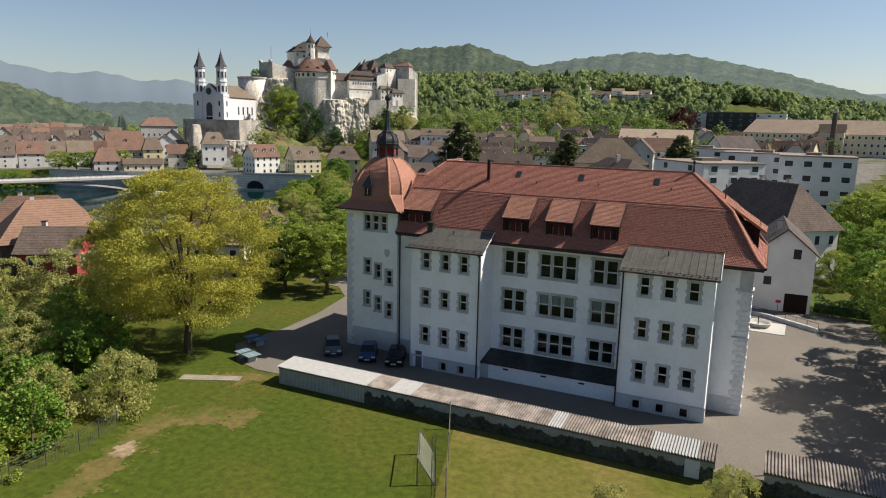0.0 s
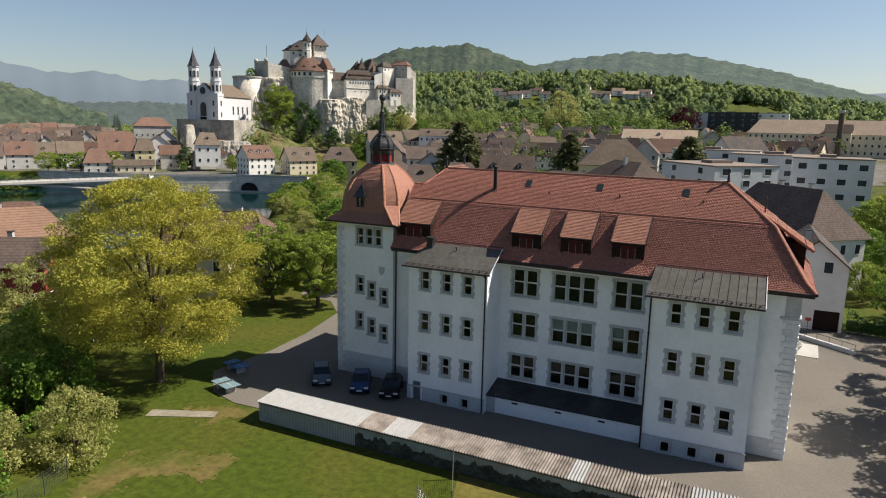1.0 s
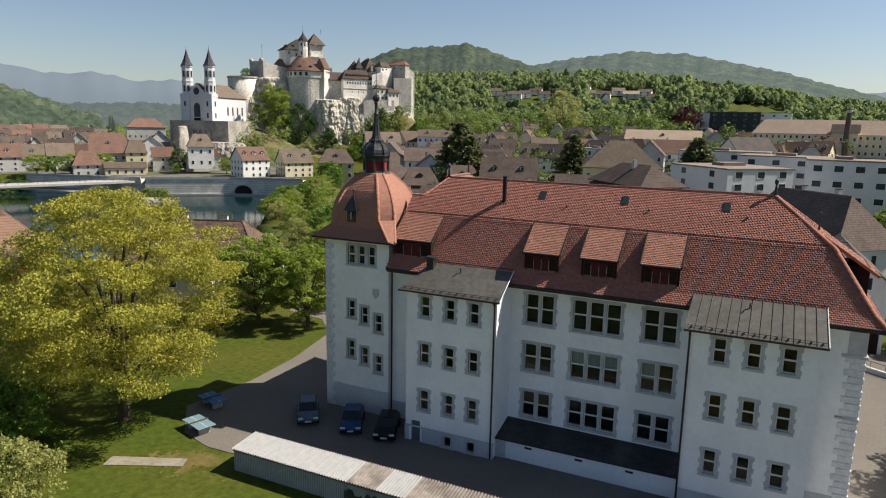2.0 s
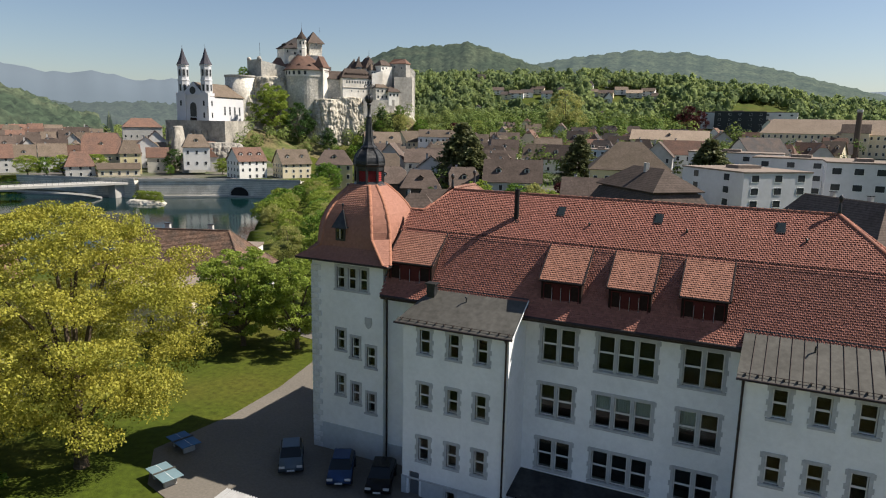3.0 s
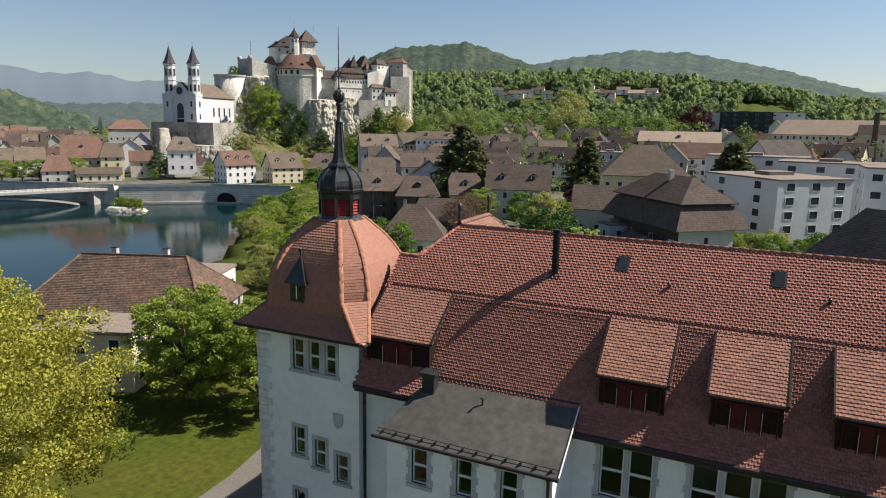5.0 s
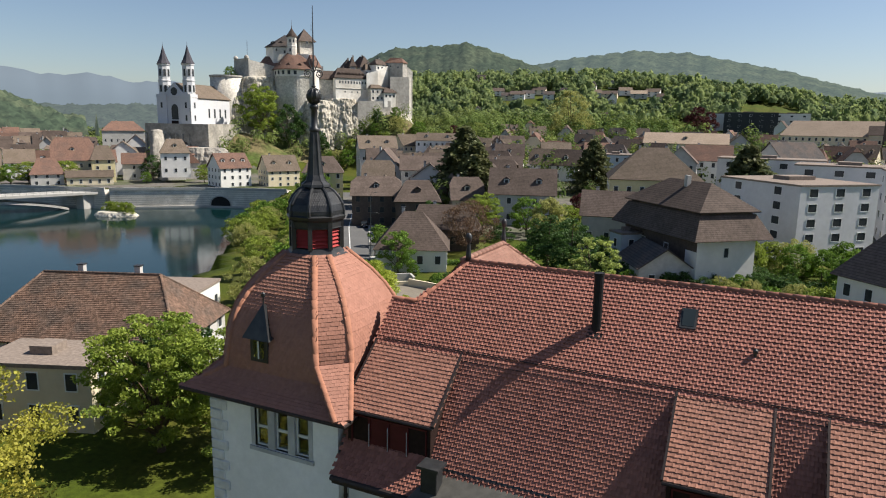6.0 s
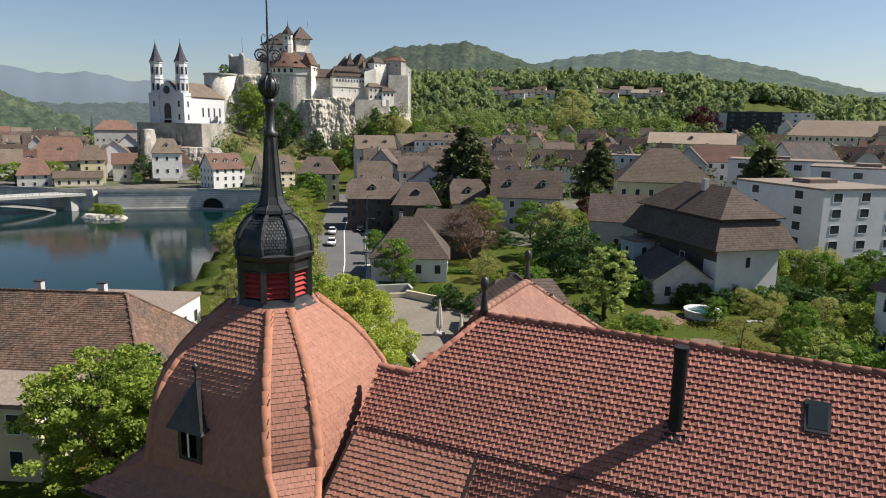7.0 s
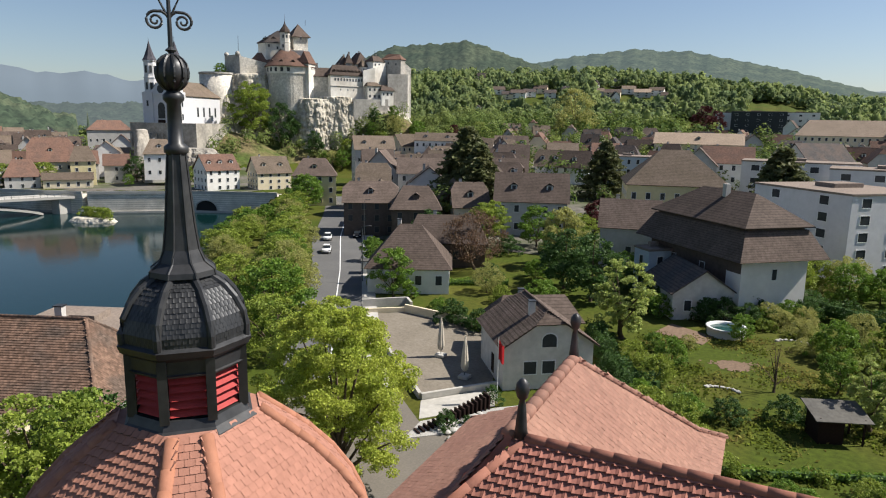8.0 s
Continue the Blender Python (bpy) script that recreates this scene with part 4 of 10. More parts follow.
def make_spire():
    """Octagonal lantern with red louvres, onion cap, slender cone, ball and scrolls."""
    tx, ty = TOWER.x, TOWER.y
    tn = math.pi / 8
    sp = part("lantern_base", lathe(bmesh.new(), [(1.34, 20.46), (1.30, 20.56), (1.16, 20.66), (1.08, 20.82)], 8, (tx, ty), tn), M_DARKMETAL, school, "black sheet-metal lantern with red louvres")
    part("lantern_core", lathe(bmesh.new(), [(0.86, 20.75), (0.86, 22.0)], 8, (tx, ty), tn), M_BLACK, sp)
    r = 1.05
    for s in range(8):
        a0, a1 = tn + s * math.pi / 4, tn + (s + 1) * math.pi / 4
        p0, p1 = Vector((tx + r * math.cos(a0), ty + r * math.sin(a0), 0)), Vector((tx + r * math.cos(a1), ty + r * math.sin(a1), 0))
        bm = bmesh.new()
        tube(bm, [p0 + Vector((0, 0, 20.78)), p0 + Vector((0, 0, 21.95))], 0.115, 4)
        part("corner_post", bm, M_DARKMETAL, sp)
        out = ((p0 + p1) / 2 - Vector((tx, ty, 0))).normalized()
        u = (p1 - p0).normalized()
        for i in range(5):
            z = 20.86 + i * 0.155
            bm = bmesh.new()
            a, b = p0 + u * 0.09 - out * 0.02, p1 - u * 0.09 - out * 0.02
            slab(bm, [a + Vector((0, 0, z)), b + Vector((0, 0, z)), b - out * 0.12 + Vector((0, 0, z + 0.13)), a - out * 0.12 + Vector((0, 0, z + 0.13))], 0.022, out)
            part("louvre", bm, M_LOUVRE, sp)
    part("frieze", lathe(bmesh.new(), [(1.10, 21.62), (1.12, 21.66), (1.08, 21.68), (1.10, 21.95)], 8, (tx, ty), tn), M_DARKMETAL, sp)
    part("cornice", lathe(bmesh.new(), [(1.08, 21.90), (1.2, 22.0), (1.24, 22.12), (1.16, 22.17)], 8, (tx, ty), tn), M_DARKMETAL, sp)
    prof = [(1.13, 22.15), (1.14, 22.35), (1.08, 22.6), (0.95, 22.85), (0.76, 23.08), (0.55, 23.22), (0.48, 23.3)]
    cap = part("onion_cap", lathe(bmesh.new(), prof, 8, (tx, ty), tn), M_DARKMETAL, sp, "onion cap of scalloped black sheets")
    for s in range(8):
        bm = bmesh.new()
        a = tn + s * math.pi / 4
        tube(bm, [(tx + (q + 0.01) * math.cos(a), ty + (q + 0.01) * math.sin(a), z) for q, z in prof], 0.075, 8)
        part("cap_rib", bm, M_DARKMETAL, cap)
        # small overlapping scales on each facet
        sv, sf = [], []
        for j in range(len(prof) - 1):
            (r0, z0), (r1, z1) = prof[j], prof[j + 1]
            k0, k1 = a, a + math.pi / 4
            q = [(tx + r0 * math.cos(k0), ty + r0 * math.sin(k0), z0), (tx + r0 * math.cos(k1), ty + r0 * math.sin(k1), z0),
                 (tx + r1 * math.cos(k1), ty + r1 * math.sin(k1), z1), (tx + r1 * math.cos(k0), ty + r1 * math.sin(k0), z1)]
            tile_face(*q, sv, sf, w=0.10, e=0.09, h=0.010, roll=0.006)
        part("scale_cladding", mesh_from("scale_cladding", sv, sf, M_DARKMETAL), None, cap)
    cone = [(0.62, 23.28), (0.60, 23.38), (0.42, 23.52), (0.33, 23.75), (0.27, 24.2), (0.22, 24.8), (0.165, 25.5)]
    part("cone", lathe(bmesh.new(), cone, 8, (tx, ty), tn), M_DARKMETAL, sp, "slender black metal cone")
    for s in range(8):
        a = tn + s * math.pi / 4
        bm = bmesh.new()
        tube(bm, [(tx + q * math.cos(a), ty + q * math.sin(a), z) for q, z in cone], 0.022, 5)
        part("cone_seam", bm, M_DARKMETAL, sp)
    part("collar", lathe(bmesh.new(), [(0.15, 25.45), (0.21, 25.5), (0.21, 25.6), (0.13, 25.66), (0.12, 26.35), (0.18, 26.42), (0.18, 26.5), (0.1, 26.58)], 16, (tx, ty)), M_DARKMETAL, sp, "", True)
    ball = []
    for i in range(13):
        th = -math.pi / 2 + math.pi * i / 12
        ball.append((max(0.27 * math.cos(th), 0.03), 26.88 + 0.31 * math.sin(th)))
    bl = part("ball", lathe(bmesh.new(), ball, 20, (tx, ty)), M_DARKMETAL, sp, "fluted metal ball", True)
    for s in range(10):
        a = 2 * math.pi * s / 10
        bm = bmesh.new()
        tube(bm, [(tx + (r0 + 0.004) * math.cos(a), ty + (r0 + 0.004) * math.sin(a), z) for r0, z in ball[1:-1]], 0.028, 5)
        part("flute", bm, M_DARKMETAL, bl)
    bm = bmesh.new()
    tube(bm, [(tx, ty, 27.15), (tx, ty, 27.9), (tx, ty, 30.35)], [0.045, 0.035, 0.012], 8)
    lathe(bm, [(0.02, 27.2), (0.1, 27.26), (0.02, 27.33)], 10, (tx, ty))
    part("rod", bm, M_DARKMETAL, sp, "thin lightning rod")
    turn = radians(50)
    for side in (1, -1):
        curl = [(0.0, 27.80), (0.05, 27.86), (0.12, 27.905)]
        for i in range(28):
            k = i / 27
            ang = radians(82) - k * 3.55 * math.pi
            rr = 0.155 * (1 - 0.80 * k)
            curl.append((0.225 + rr * math.cos(ang), 27.745 + rr * math.sin(ang)))
        horn = [(0.0, 27.70), (0.03, 27.84), (0.10, 27.98), (0.165, 28.12), (0.17, 28.24), (0.12, 28.33), (0.065, 28.30), (0.07, 28.25)]
        bm = bmesh.new()
        for pts, r0 in ((curl, 0.027), (horn, 0.020)):
            tube(bm, [(tx + side * u * math.cos(turn), ty + side * u * math.sin(turn), z) for u, z in pts], [r0 * (1 - 0.35 * i / len(pts)) for i in range(len(pts))], 8)
        part("scroll", bm, M_DARKMETAL, sp, "wrought-iron scroll")


make_spire()


def make_roof_fittings():
    # stove pipe with its flashing
    bm = bmesh.new()
    tube(bm, [(5.75, 6.45, 18.6), (5.75, 6.45, 20.8)], 0.165, 14)
    lathe(bm, [(0.185, 20.78), (0.185, 20.86), (0.12, 20.86)], 14, (5.75, 6.45))
    p = part("stove_pipe", bm, mat("soot_black_pipe", (0.018, 0.018, 0.019), 0.6, 0.3, 3.0, bump=0.1), school, "dark round metal chimney")
    bm = bmesh.new()
    slab(bm, [(5.48, 6.12, 18.58), (6.02, 6.12, 18.58), (6.02, 6.72, 19.12), (5.48, 6.72, 19.12)], 0.05)
    part("flashing", bm, M_GUTTER, p)
    # roof windows
    for x in (8.75, 15.15, 22.2):
        y0, z0 = 6.75, 19.16
        y1, z1 = 7.35, 19.70
        bm = bmesh.new()
        slab(bm, [(x - 0.27, y0, z0 + 0.06), (x + 0.27, y0, z0 + 0.06), (x + 0.27, y1, z1 + 0.06), (x - 0.27, y1, z1 + 0.06)], 0.14)
        s = part("roof_window", bm, M_DARKMETAL, school, "small dark roof window")
        g = bmesh.new()
        slab(g, [(x - 0.2, y0 + 0.06, z0 + 0.125), (x + 0.2, y0 + 0.06, z0 + 0.125), (x + 0.2, y1 - 0.06, z1 + 0.065), (x - 0.2, y1 - 0.06, z1 + 0.065)], 0.01)
        part("pane", g, mat("roof_pane", (0.03, 0.04, 0.045), 0.08, 0.1, 2.0, bump=0), s)
    # small vents and hooks on the slope
    for x, y in ((10.9, 6.3), (17.0, 6.4), (23.6, 6.4)):
        z = KINK_Z + (y - KINK_Y) * 0.894
        bm = bmesh.new()
        tube(bm, [(x, y, z - 0.05), (x, y, z + 0.28)], 0.05, 8)
        lathe(bm, [(0.08, z + 0.26), (0.08, z + 0.34), (0.02, z + 0.4)], 10, (x, y))
        part("vent", bm, M_DARKMETAL, school, "small dark roof vent")
    # finials at the ridge ends
    for x, y in ((0.0, RIDGE_Y), (-0.25, 12.9), (25.2, RIDGE_Y)):
        z = RIDGE_Z
        prof = [(0.14, z), (0.11, z + 0.2), (0.075, z + 0.62), (0.05, z + 0.72), (0.10, z + 0.78), (0.135, z + 0.92), (0.12, z + 1.04), (0.06, z + 1.12), (0.01, z + 1.15)]
        part("finial", lathe(bmesh.new(), prof, 14, (x, y)), M_DARKMETAL, school, "dark metal ridge finial", True)
    # vent box where the bay roof meets the tower side
    b = part("vent_box", bevelled(boxes((1.15, 1.75, 1.9, 2.4, 13.4, 14.5)), 0.02), M_DARKMETAL, school, "dark metal vent box")
    part("vent_lid", boxes((1.05, 1.85, 1.8, 2.5, 14.52, 14.62)), M_DARKMETAL, b)
    # dormer on the east slope
    e = part("east_dormer", boxes((29.2, 31.2, 6.6, 9.8, 13.9, 16.2)), M_DARKWOOD, school, "wide dormer with tiled lean-to roof")
    bm = bmesh.new()
    q = ((31.75, 6.2, 15.7), (31.75, 10.2, 15.7), (28.1, 10.2, 18.2), (28.1, 6.2, 18.2))
    slab(bm, q, 0.14)
    r = part("dormer_roof", bm, M_TILE_LIGHT, e)
    verts, faces = [], []
    tile_face(*q, verts, faces)
    tagged(part("roof_tiles", mesh_from("east_dormer_tiles", verts, faces, M_TILE_LIGHT), None, r), kind="stuff")
    ridge_caps((28.1, 6.2, 18.24), (31.75, 6.2, 15.74), parent=r, name="verge_tiles")
    f = part("post", lathe(bmesh.new(), [(0.06, 18.0), (0.05, 19.3), (0.1, 19.35), (0.02, 19.5)], 8, (28.1, 8.2)), M_DARKMETAL, e)


make_roof_fittings()

# ---- the school yard ----
tagged(part("yard", slab(bmesh.new(), [(x, y, 0.045) for x, y in ((-25, 24), (-20.8, 19.6), (-19.0, 10.6), (-18.6, 3.7), (-19.5, -3.6), (-15.8, -7.4), (-12.4, -8.4), (-9.5, -8.3), (33, -8.3), (48, -11), (60, -6), (58, 40), (33, 46), (14, 30), (4, 22), (-12, 22))], 0.1, (0, 0, 1)), M_ASPHALT), "worn beige-grey asphalt school yard", "yard", kind="structure")


def make_shed(x0, x1, y_front, y_back, z_front, z_back, label, light_bays, wall_front=True):
    """Long low bicycle shed with corrugated roof sheets."""
    s = thing("bicycle_shed", label, "shed", ((x0 + x1) / 2, (y_front + y_back) / 2, 0))
    ox, oy = (x0 + x1) / 2, (y_front + y_back) / 2
    bays = max(1, int(round((x1 - x0) / 1.1)))
    w = (x1 - x0) / bays
    for b in range(bays):
        bm = bmesh.new()
        n = 16
        lower, upper = [], []
        for i in range(n * 2 + 1):
            k = i / (n * 2)
            x = x0 + (b + k) * w - ox
            dz = 0.055 * math.cos(k * 5 * 2 * math.pi)
            lower.append(bm.verts.new((x, y_front - 0.18 - oy, z_front + dz)))
            upper.append(bm.verts.new((x, y_back + 0.18 - oy, z_back + dz)))
        for i in range(n * 2):
            bm.faces.new((lower[i], lower[i + 1], upper[i + 1], upper[i]))
        part("roof_sheet", bm, M_CORR_LIGHT if b in light_bays else M_CORR, s, "pale roof sheet" if b in light_bays else "")
    part("back_wall", boxes((x0 - ox + 0.05, x1 - ox - 0.05, y_front - oy, y_front - oy + 0.12, 0, z_front - 0.06)), M_BLOCKWALL, s, "grey-green back wall")
    if wall_front:
        ribs = bmesh.new()
        for i in range(63):
            xr = x0 - ox + 0.05 + i * 0.15
            box(ribs, xr, xr + 0.07, y_front - oy - 0.035, y_front - oy - 0.002, 0.02, z_front - 0.21)
        part("sheet_cladding", ribs, mat("pale_sheet_cladding", (0.36, 0.38, 0.365), 0.7, 0.1, 2.0, second=(0.30, 0.32, 0.30), second_scale=0.6), s, "pale ribbed sheet cladding")
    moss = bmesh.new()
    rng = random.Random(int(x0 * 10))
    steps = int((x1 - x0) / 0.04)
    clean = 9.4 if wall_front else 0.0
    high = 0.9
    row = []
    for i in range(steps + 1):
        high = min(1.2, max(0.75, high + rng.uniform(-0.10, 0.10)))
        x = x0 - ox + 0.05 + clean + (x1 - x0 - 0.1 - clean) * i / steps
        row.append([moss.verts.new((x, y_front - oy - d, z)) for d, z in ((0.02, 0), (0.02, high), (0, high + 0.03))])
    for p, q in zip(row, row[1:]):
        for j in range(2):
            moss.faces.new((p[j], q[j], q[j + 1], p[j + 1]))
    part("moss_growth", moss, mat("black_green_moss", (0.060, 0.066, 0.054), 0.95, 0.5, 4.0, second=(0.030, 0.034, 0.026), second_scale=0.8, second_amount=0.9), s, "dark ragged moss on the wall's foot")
    part("roof_beam", boxes((x0 - ox, x1 - ox, y_front - oy - 0.1, y_front - oy, z_front - 0.2, z_front - 0.05), (x0 - ox, x1 - ox, y_back - oy, y_back - oy + 0.1, z_back - 0.2, z_back - 0.06)), M_RAIL, s)
    for i in range(bays // 3 + 1):
        x = x0 - ox + 0.1 + i * (x1 - x0 - 0.2) / max(1, bays // 3)
        part("post", boxes((x - 0.05, x + 0.05, y_back - oy - 0.05, y_back - oy + 0.05, 0, z_back - 0.06)), M_RAIL, s)
    return s


make_shed(-8.05, 30.1, -10.1, -7.9, 1.75, 1.95, "long low bicycle shed with corrugated roof", (0, 1, 2, 3, 4, 5, 6, 7, 8, 11, 12, 24, 31, 32, 33))
make_shed(33.2, 52.0, -9.9, -7.2, 1.7, 1.95, "low corrugated shed at the yard's corner", (), False)

# ---- trees and shrubs ----
def quads_mesh(name, verts, quads, material):
    """A mesh of quads from arrays."""
    me = bpy.data.meshes.new(name)
    verts, quads = np.asarray(verts, np.float32), np.asarray(quads, np.int32)
    me.vertices.add(len(verts))
    me.vertices.foreach_set("co", verts.ravel())
    me.loops.add(quads.size)
    me.loops.foreach_set("vertex_index", quads.ravel())
    me.polygons.add(len(quads))
    me.polygons.foreach_set("loop_start", np.arange(0, quads.size, 4, dtype=np.int32))
    me.update(calc_edges=True)
    me.materials.append(material)
    return me


def leaf_quads(centres, size, rng, droop=0.0):
    """A bent leaf spray at each centre, turned at random and facing mostly up and out."""
    n = len(centres)
    a = rng.normal(size=(n, 3))
    a[:, 2] += 0.6
    a /= np.linalg.norm(a, axis=1, keepdims=True)
    b = np.cross(a, rng.normal(size=(n, 3)))
    b /= np.linalg.norm(b, axis=1, keepdims=True)
    c = np.cross(a, b)
    s = size * rng.uniform(0.6, 1.35, (n, 1))
    p = np.asarray(centres)
    low = np.zeros((n, 3))
    low[:, 2] = -droop * s[:, 0]
    v = np.stack([p - b * s * 0.5, p + c * s * 0.38 + low * 0.5, p + b * s * 0.5 + low, p - c * s * 0.38 + low * 0.5], 1).reshape(-1, 3)
    return v, np.arange(4 * n).reshape(-1, 4)


def crown_points(rng, n, lobes, flat=0.82):
    """Leaf places near the skins of many lobes (centre, radius), thinned inside so that gaps stay."""
    out = []
    weights = np.array([l[3] ** 2 for l in lobes])
    for (cx, cy, cz, r), k in zip(lobes, np.maximum(8, (n * weights / weights.sum()).astype(int))):
        d = rng.normal(size=(k, 3))
        d /= np.linalg.norm(d, axis=1, keepdims=True)
        rad = r * (0.35 + 0.75 * rng.beta(2.2, 1.5, (k, 1)))
        out.append(np.array([cx, cy, cz]) + d * rad * np.array([1, 1, flat]) + np.array([0, 0, -0.25 * flat]) * rad ** 2 / r)
    return np.concatenate(out)


TREE_KINDS = {}


def tree_kind(key, leaf, n, size, shape="broad", seed=1, bare=0.16, spread=0.40, droop=0.0, lobe_count=34, clump=1.0, flat=0.82):
    """Trunk, limb and crown meshes of a tree one metre high."""
    if key in TREE_KINDS:
        return TREE_KINDS[key]
    rng = np.random.default_rng(seed)
    trunk = bmesh.new()
    limbs = []
    lobes = []
    if shape == "spruce":
        tube(trunk, [(0, 0, -0.02), (0, 0, 0.5), (0, 0, 0.97)], [0.024, 0.014, 0.003], 7)
        pts = []
        for k in range(26):
            z = 0.06 + 0.9 * (k / 25) ** 0.9
            reach = spread * (1 - z) ** 0.85 + 0.012
            for j in range(11):
                ang = rng.uniform(0, 2 * math.pi)
                m = max(4, int(n / 260))
                t = rng.uniform(0.15, 1.0, m)[:, None] ** 0.7
                rr = reach * rng.uniform(0.75, 1.12)
                line = np.concatenate([t * rr * math.cos(ang), t * rr * math.sin(ang), z - 0.16 * t * rr + 0 * t], 1)
                pts.append(line + rng.normal(0, 0.012, line.shape))
        pts = np.concatenate(pts)
    else:
        lean = rng.normal(0, 0.012, 2)
        tube(trunk, [(0, 0, -0.03), (0, 0, 0.02), (lean[0], lean[1], bare), (lean[0] * 2, lean[1] * 2, bare + 0.25)], [0.034, 0.024, 0.019, 0.012], 9)
        for j in range(lobe_count):
            z = rng.uniform(0, 1)
            if shape == "column":
                prof = 0.55 + 0.45 * math.sin(math.pi * min(1, z * 0.95 + 0.05))
            elif shape == "shrub":
                prof = math.sqrt(max(0.05, 1 - z * z))
            else:
                prof = math.sin(math.pi * (0.16 + 0.80 * z)) ** 0.7
            ang = rng.uniform(0, 2 * math.pi)
            wave = 1 + 0.13 * math.sin(3 * ang + 5 * z + seed) + 0.10 * math.sin(5 * ang - 7 * z + 2 * seed)
            rad = spread * prof * wave * (0.25 + 0.72 * rng.uniform(0, 1) ** 0.45)
            lr = spread * rng.uniform(0.15, 0.33) * (0.75 + 0.4 * prof) * clump
            zz = bare + (1 - bare) * (0.08 + 0.86 * z)
            zz = min(zz, 1 - lr * 0.75)
            lobes.append((rad * math.cos(ang), rad * math.sin(ang), zz, lr))
        pts = crown_points(rng, n, lobes, flat)
        keep = np.ones(len(pts), bool)
        for _ in range(26):
            c = pts[rng.integers(len(pts))]
            keep &= np.linalg.norm(pts - c, axis=1) > spread * rng.uniform(0.05, 0.12)
        pts = pts[keep]
        for lx, ly, lz, lr in lobes[:: max(1, lobe_count // (2 if shape == "shrub" else 14 if n > 20000 else 6))]:
            lb = bmesh.new()
            z0 = bare * 0.75 + 0.35 * (lz - bare) * rng.uniform(0.2, 0.9)
            tube(lb, [(lean[0], lean[1], z0), (lx * 0.45, ly * 0.45, z0 + (lz - z0) * 0.6), (lx * 0.95, ly * 0.95, lz)], [0.011, 0.007, 0.002], 5)
            me = bpy.data.meshes.new("limb")
            lb.to_mesh(me)
            lb.free()
            me.materials.append(M_BARK)
            limbs.append(me)
    v, q = leaf_quads(pts, size, rng, droop)
    crown = quads_mesh("crown", v, q, leaf)
    tm = bpy.data.meshes.new("trunk")
    trunk.to_mesh(tm)
    trunk.free()
    tm.materials.append(M_BARK)
    TREE_KINDS[key] = (tm, limbs, crown)
    return TREE_KINDS[key]


def plant(kind, x, y, high, label, wide=1.0, turn=None, name="tree", category="tree", z=None, group=""):
    tm, limbs, crown = kind
    g = float(ground_height(x, y)) if z is None else z
    t = thing(name, label, category, (x, y, g), random.uniform(0, 360) if turn is None else turn, group)
    t.scale = (high * wide, high * wide, high)
    for nm, me in [("trunk", tm), ("crown", crown)] + [("limb", m) for m in limbs]:
        o = new(nm, me)
        o.parent = t
    return t


GOLD = tree_kind("gold", L_GOLD, 140000, 0.0086, seed=3, bare=0.15, spread=0.50, lobe_count=380, clump=0.50, flat=0.42)
LIME1 = tree_kind("lime1", L_LIME, 66000, 0.0122, seed=5, bare=0.04, spread=0.40, lobe_count=190, clump=0.52, flat=0.55)
LIME2 = tree_kind("lime2", L_YOUNG, 9000, 0.0270, seed=6, bare=0.12, spread=0.44, lobe_count=120, clump=0.6, flat=0.6)
GREEN1 = tree_kind("green1", L_SPRING, 26000, 0.0188, seed=7, bare=0.13, spread=0.42, lobe_count=170, clump=0.52, flat=0.5)
GREEN2 = tree_kind("green2", L_GREEN, 8500, 0.0290, seed=8, bare=0.10, spread=0.42, lobe_count=110, clump=0.6, flat=0.65)
DARK1 = tree_kind("dark1", L_DARK, 8000, 0.0300, seed=9, bare=0.08, spread=0.40, lobe_count=110, clump=0.6, flat=0.7)
OLIVE1 = tree_kind("olive1", L_OLIVE, 13000, 0.0200, seed=10, bare=0.08, spread=0.46, lobe_count=140, droop=0.5, clump=0.55, flat=0.7)
BIRCH = tree_kind("birch", leaf_mat("pale_birch_leaves", (0.36, 0.42, 0.12), (0.28, 0.345, 0.09)), 14000, 0.0165, shape="column", seed=11, bare=0.07, spread=0.22, lobe_count=110, droop=0.6, clump=0.6)
WILLOW = tree_kind("willow", L_OLIVE, 14000, 0.0220, seed=12, bare=0.18, spread=0.38, lobe_count=110, droop=1.2, clump=0.65)
BROWN = tree_kind("brown", L_BROWN, 9000, 0.0160, seed=13, bare=0.12, spread=0.48, lobe_count=90, droop=1.0, clump=0.65)
SPRUCE = tree_kind("spruce", L_SPRUCE, 16000, 0.030, shape="spruce", seed=14, spread=0.38, droop=0.5)
RED1 = tree_kind("red1", L_RED, 9000, 0.0260, seed=15, bare=0.08, spread=0.40, lobe_count=80, clump=0.65)
SHRUB_G = tree_kind("shrub_g", L_GREEN, 4200, 0.0480, shape="shrub", seed=16, bare=0.02, spread=0.55, lobe_count=90, clump=0.6)
SHRUB_L = tree_kind("shrub_l", L_YOUNG, 4200, 0.0470, shape="shrub", seed=17, bare=0.02, spread=0.55, lobe_count=90, clump=0.6)
SHRUB_D = tree_kind("shrub_d", L_DARK, 4000, 0.0480, shape="shrub", seed=18, bare=0.02, spread=0.55, lobe_count=90, clump=0.6)
SHRUB_O = tree_kind("shrub_o", L_OLIVE, 8500, 0.0300, shape="shrub", seed=19, bare=0.02, spread=0.60, lobe_count=110, droop=0.5, clump=0.6)

BARE = tree_kind("bare", L_BROWN, 500, 0.0180, seed=23, bare=0.12, spread=0.42, lobe_count=40)


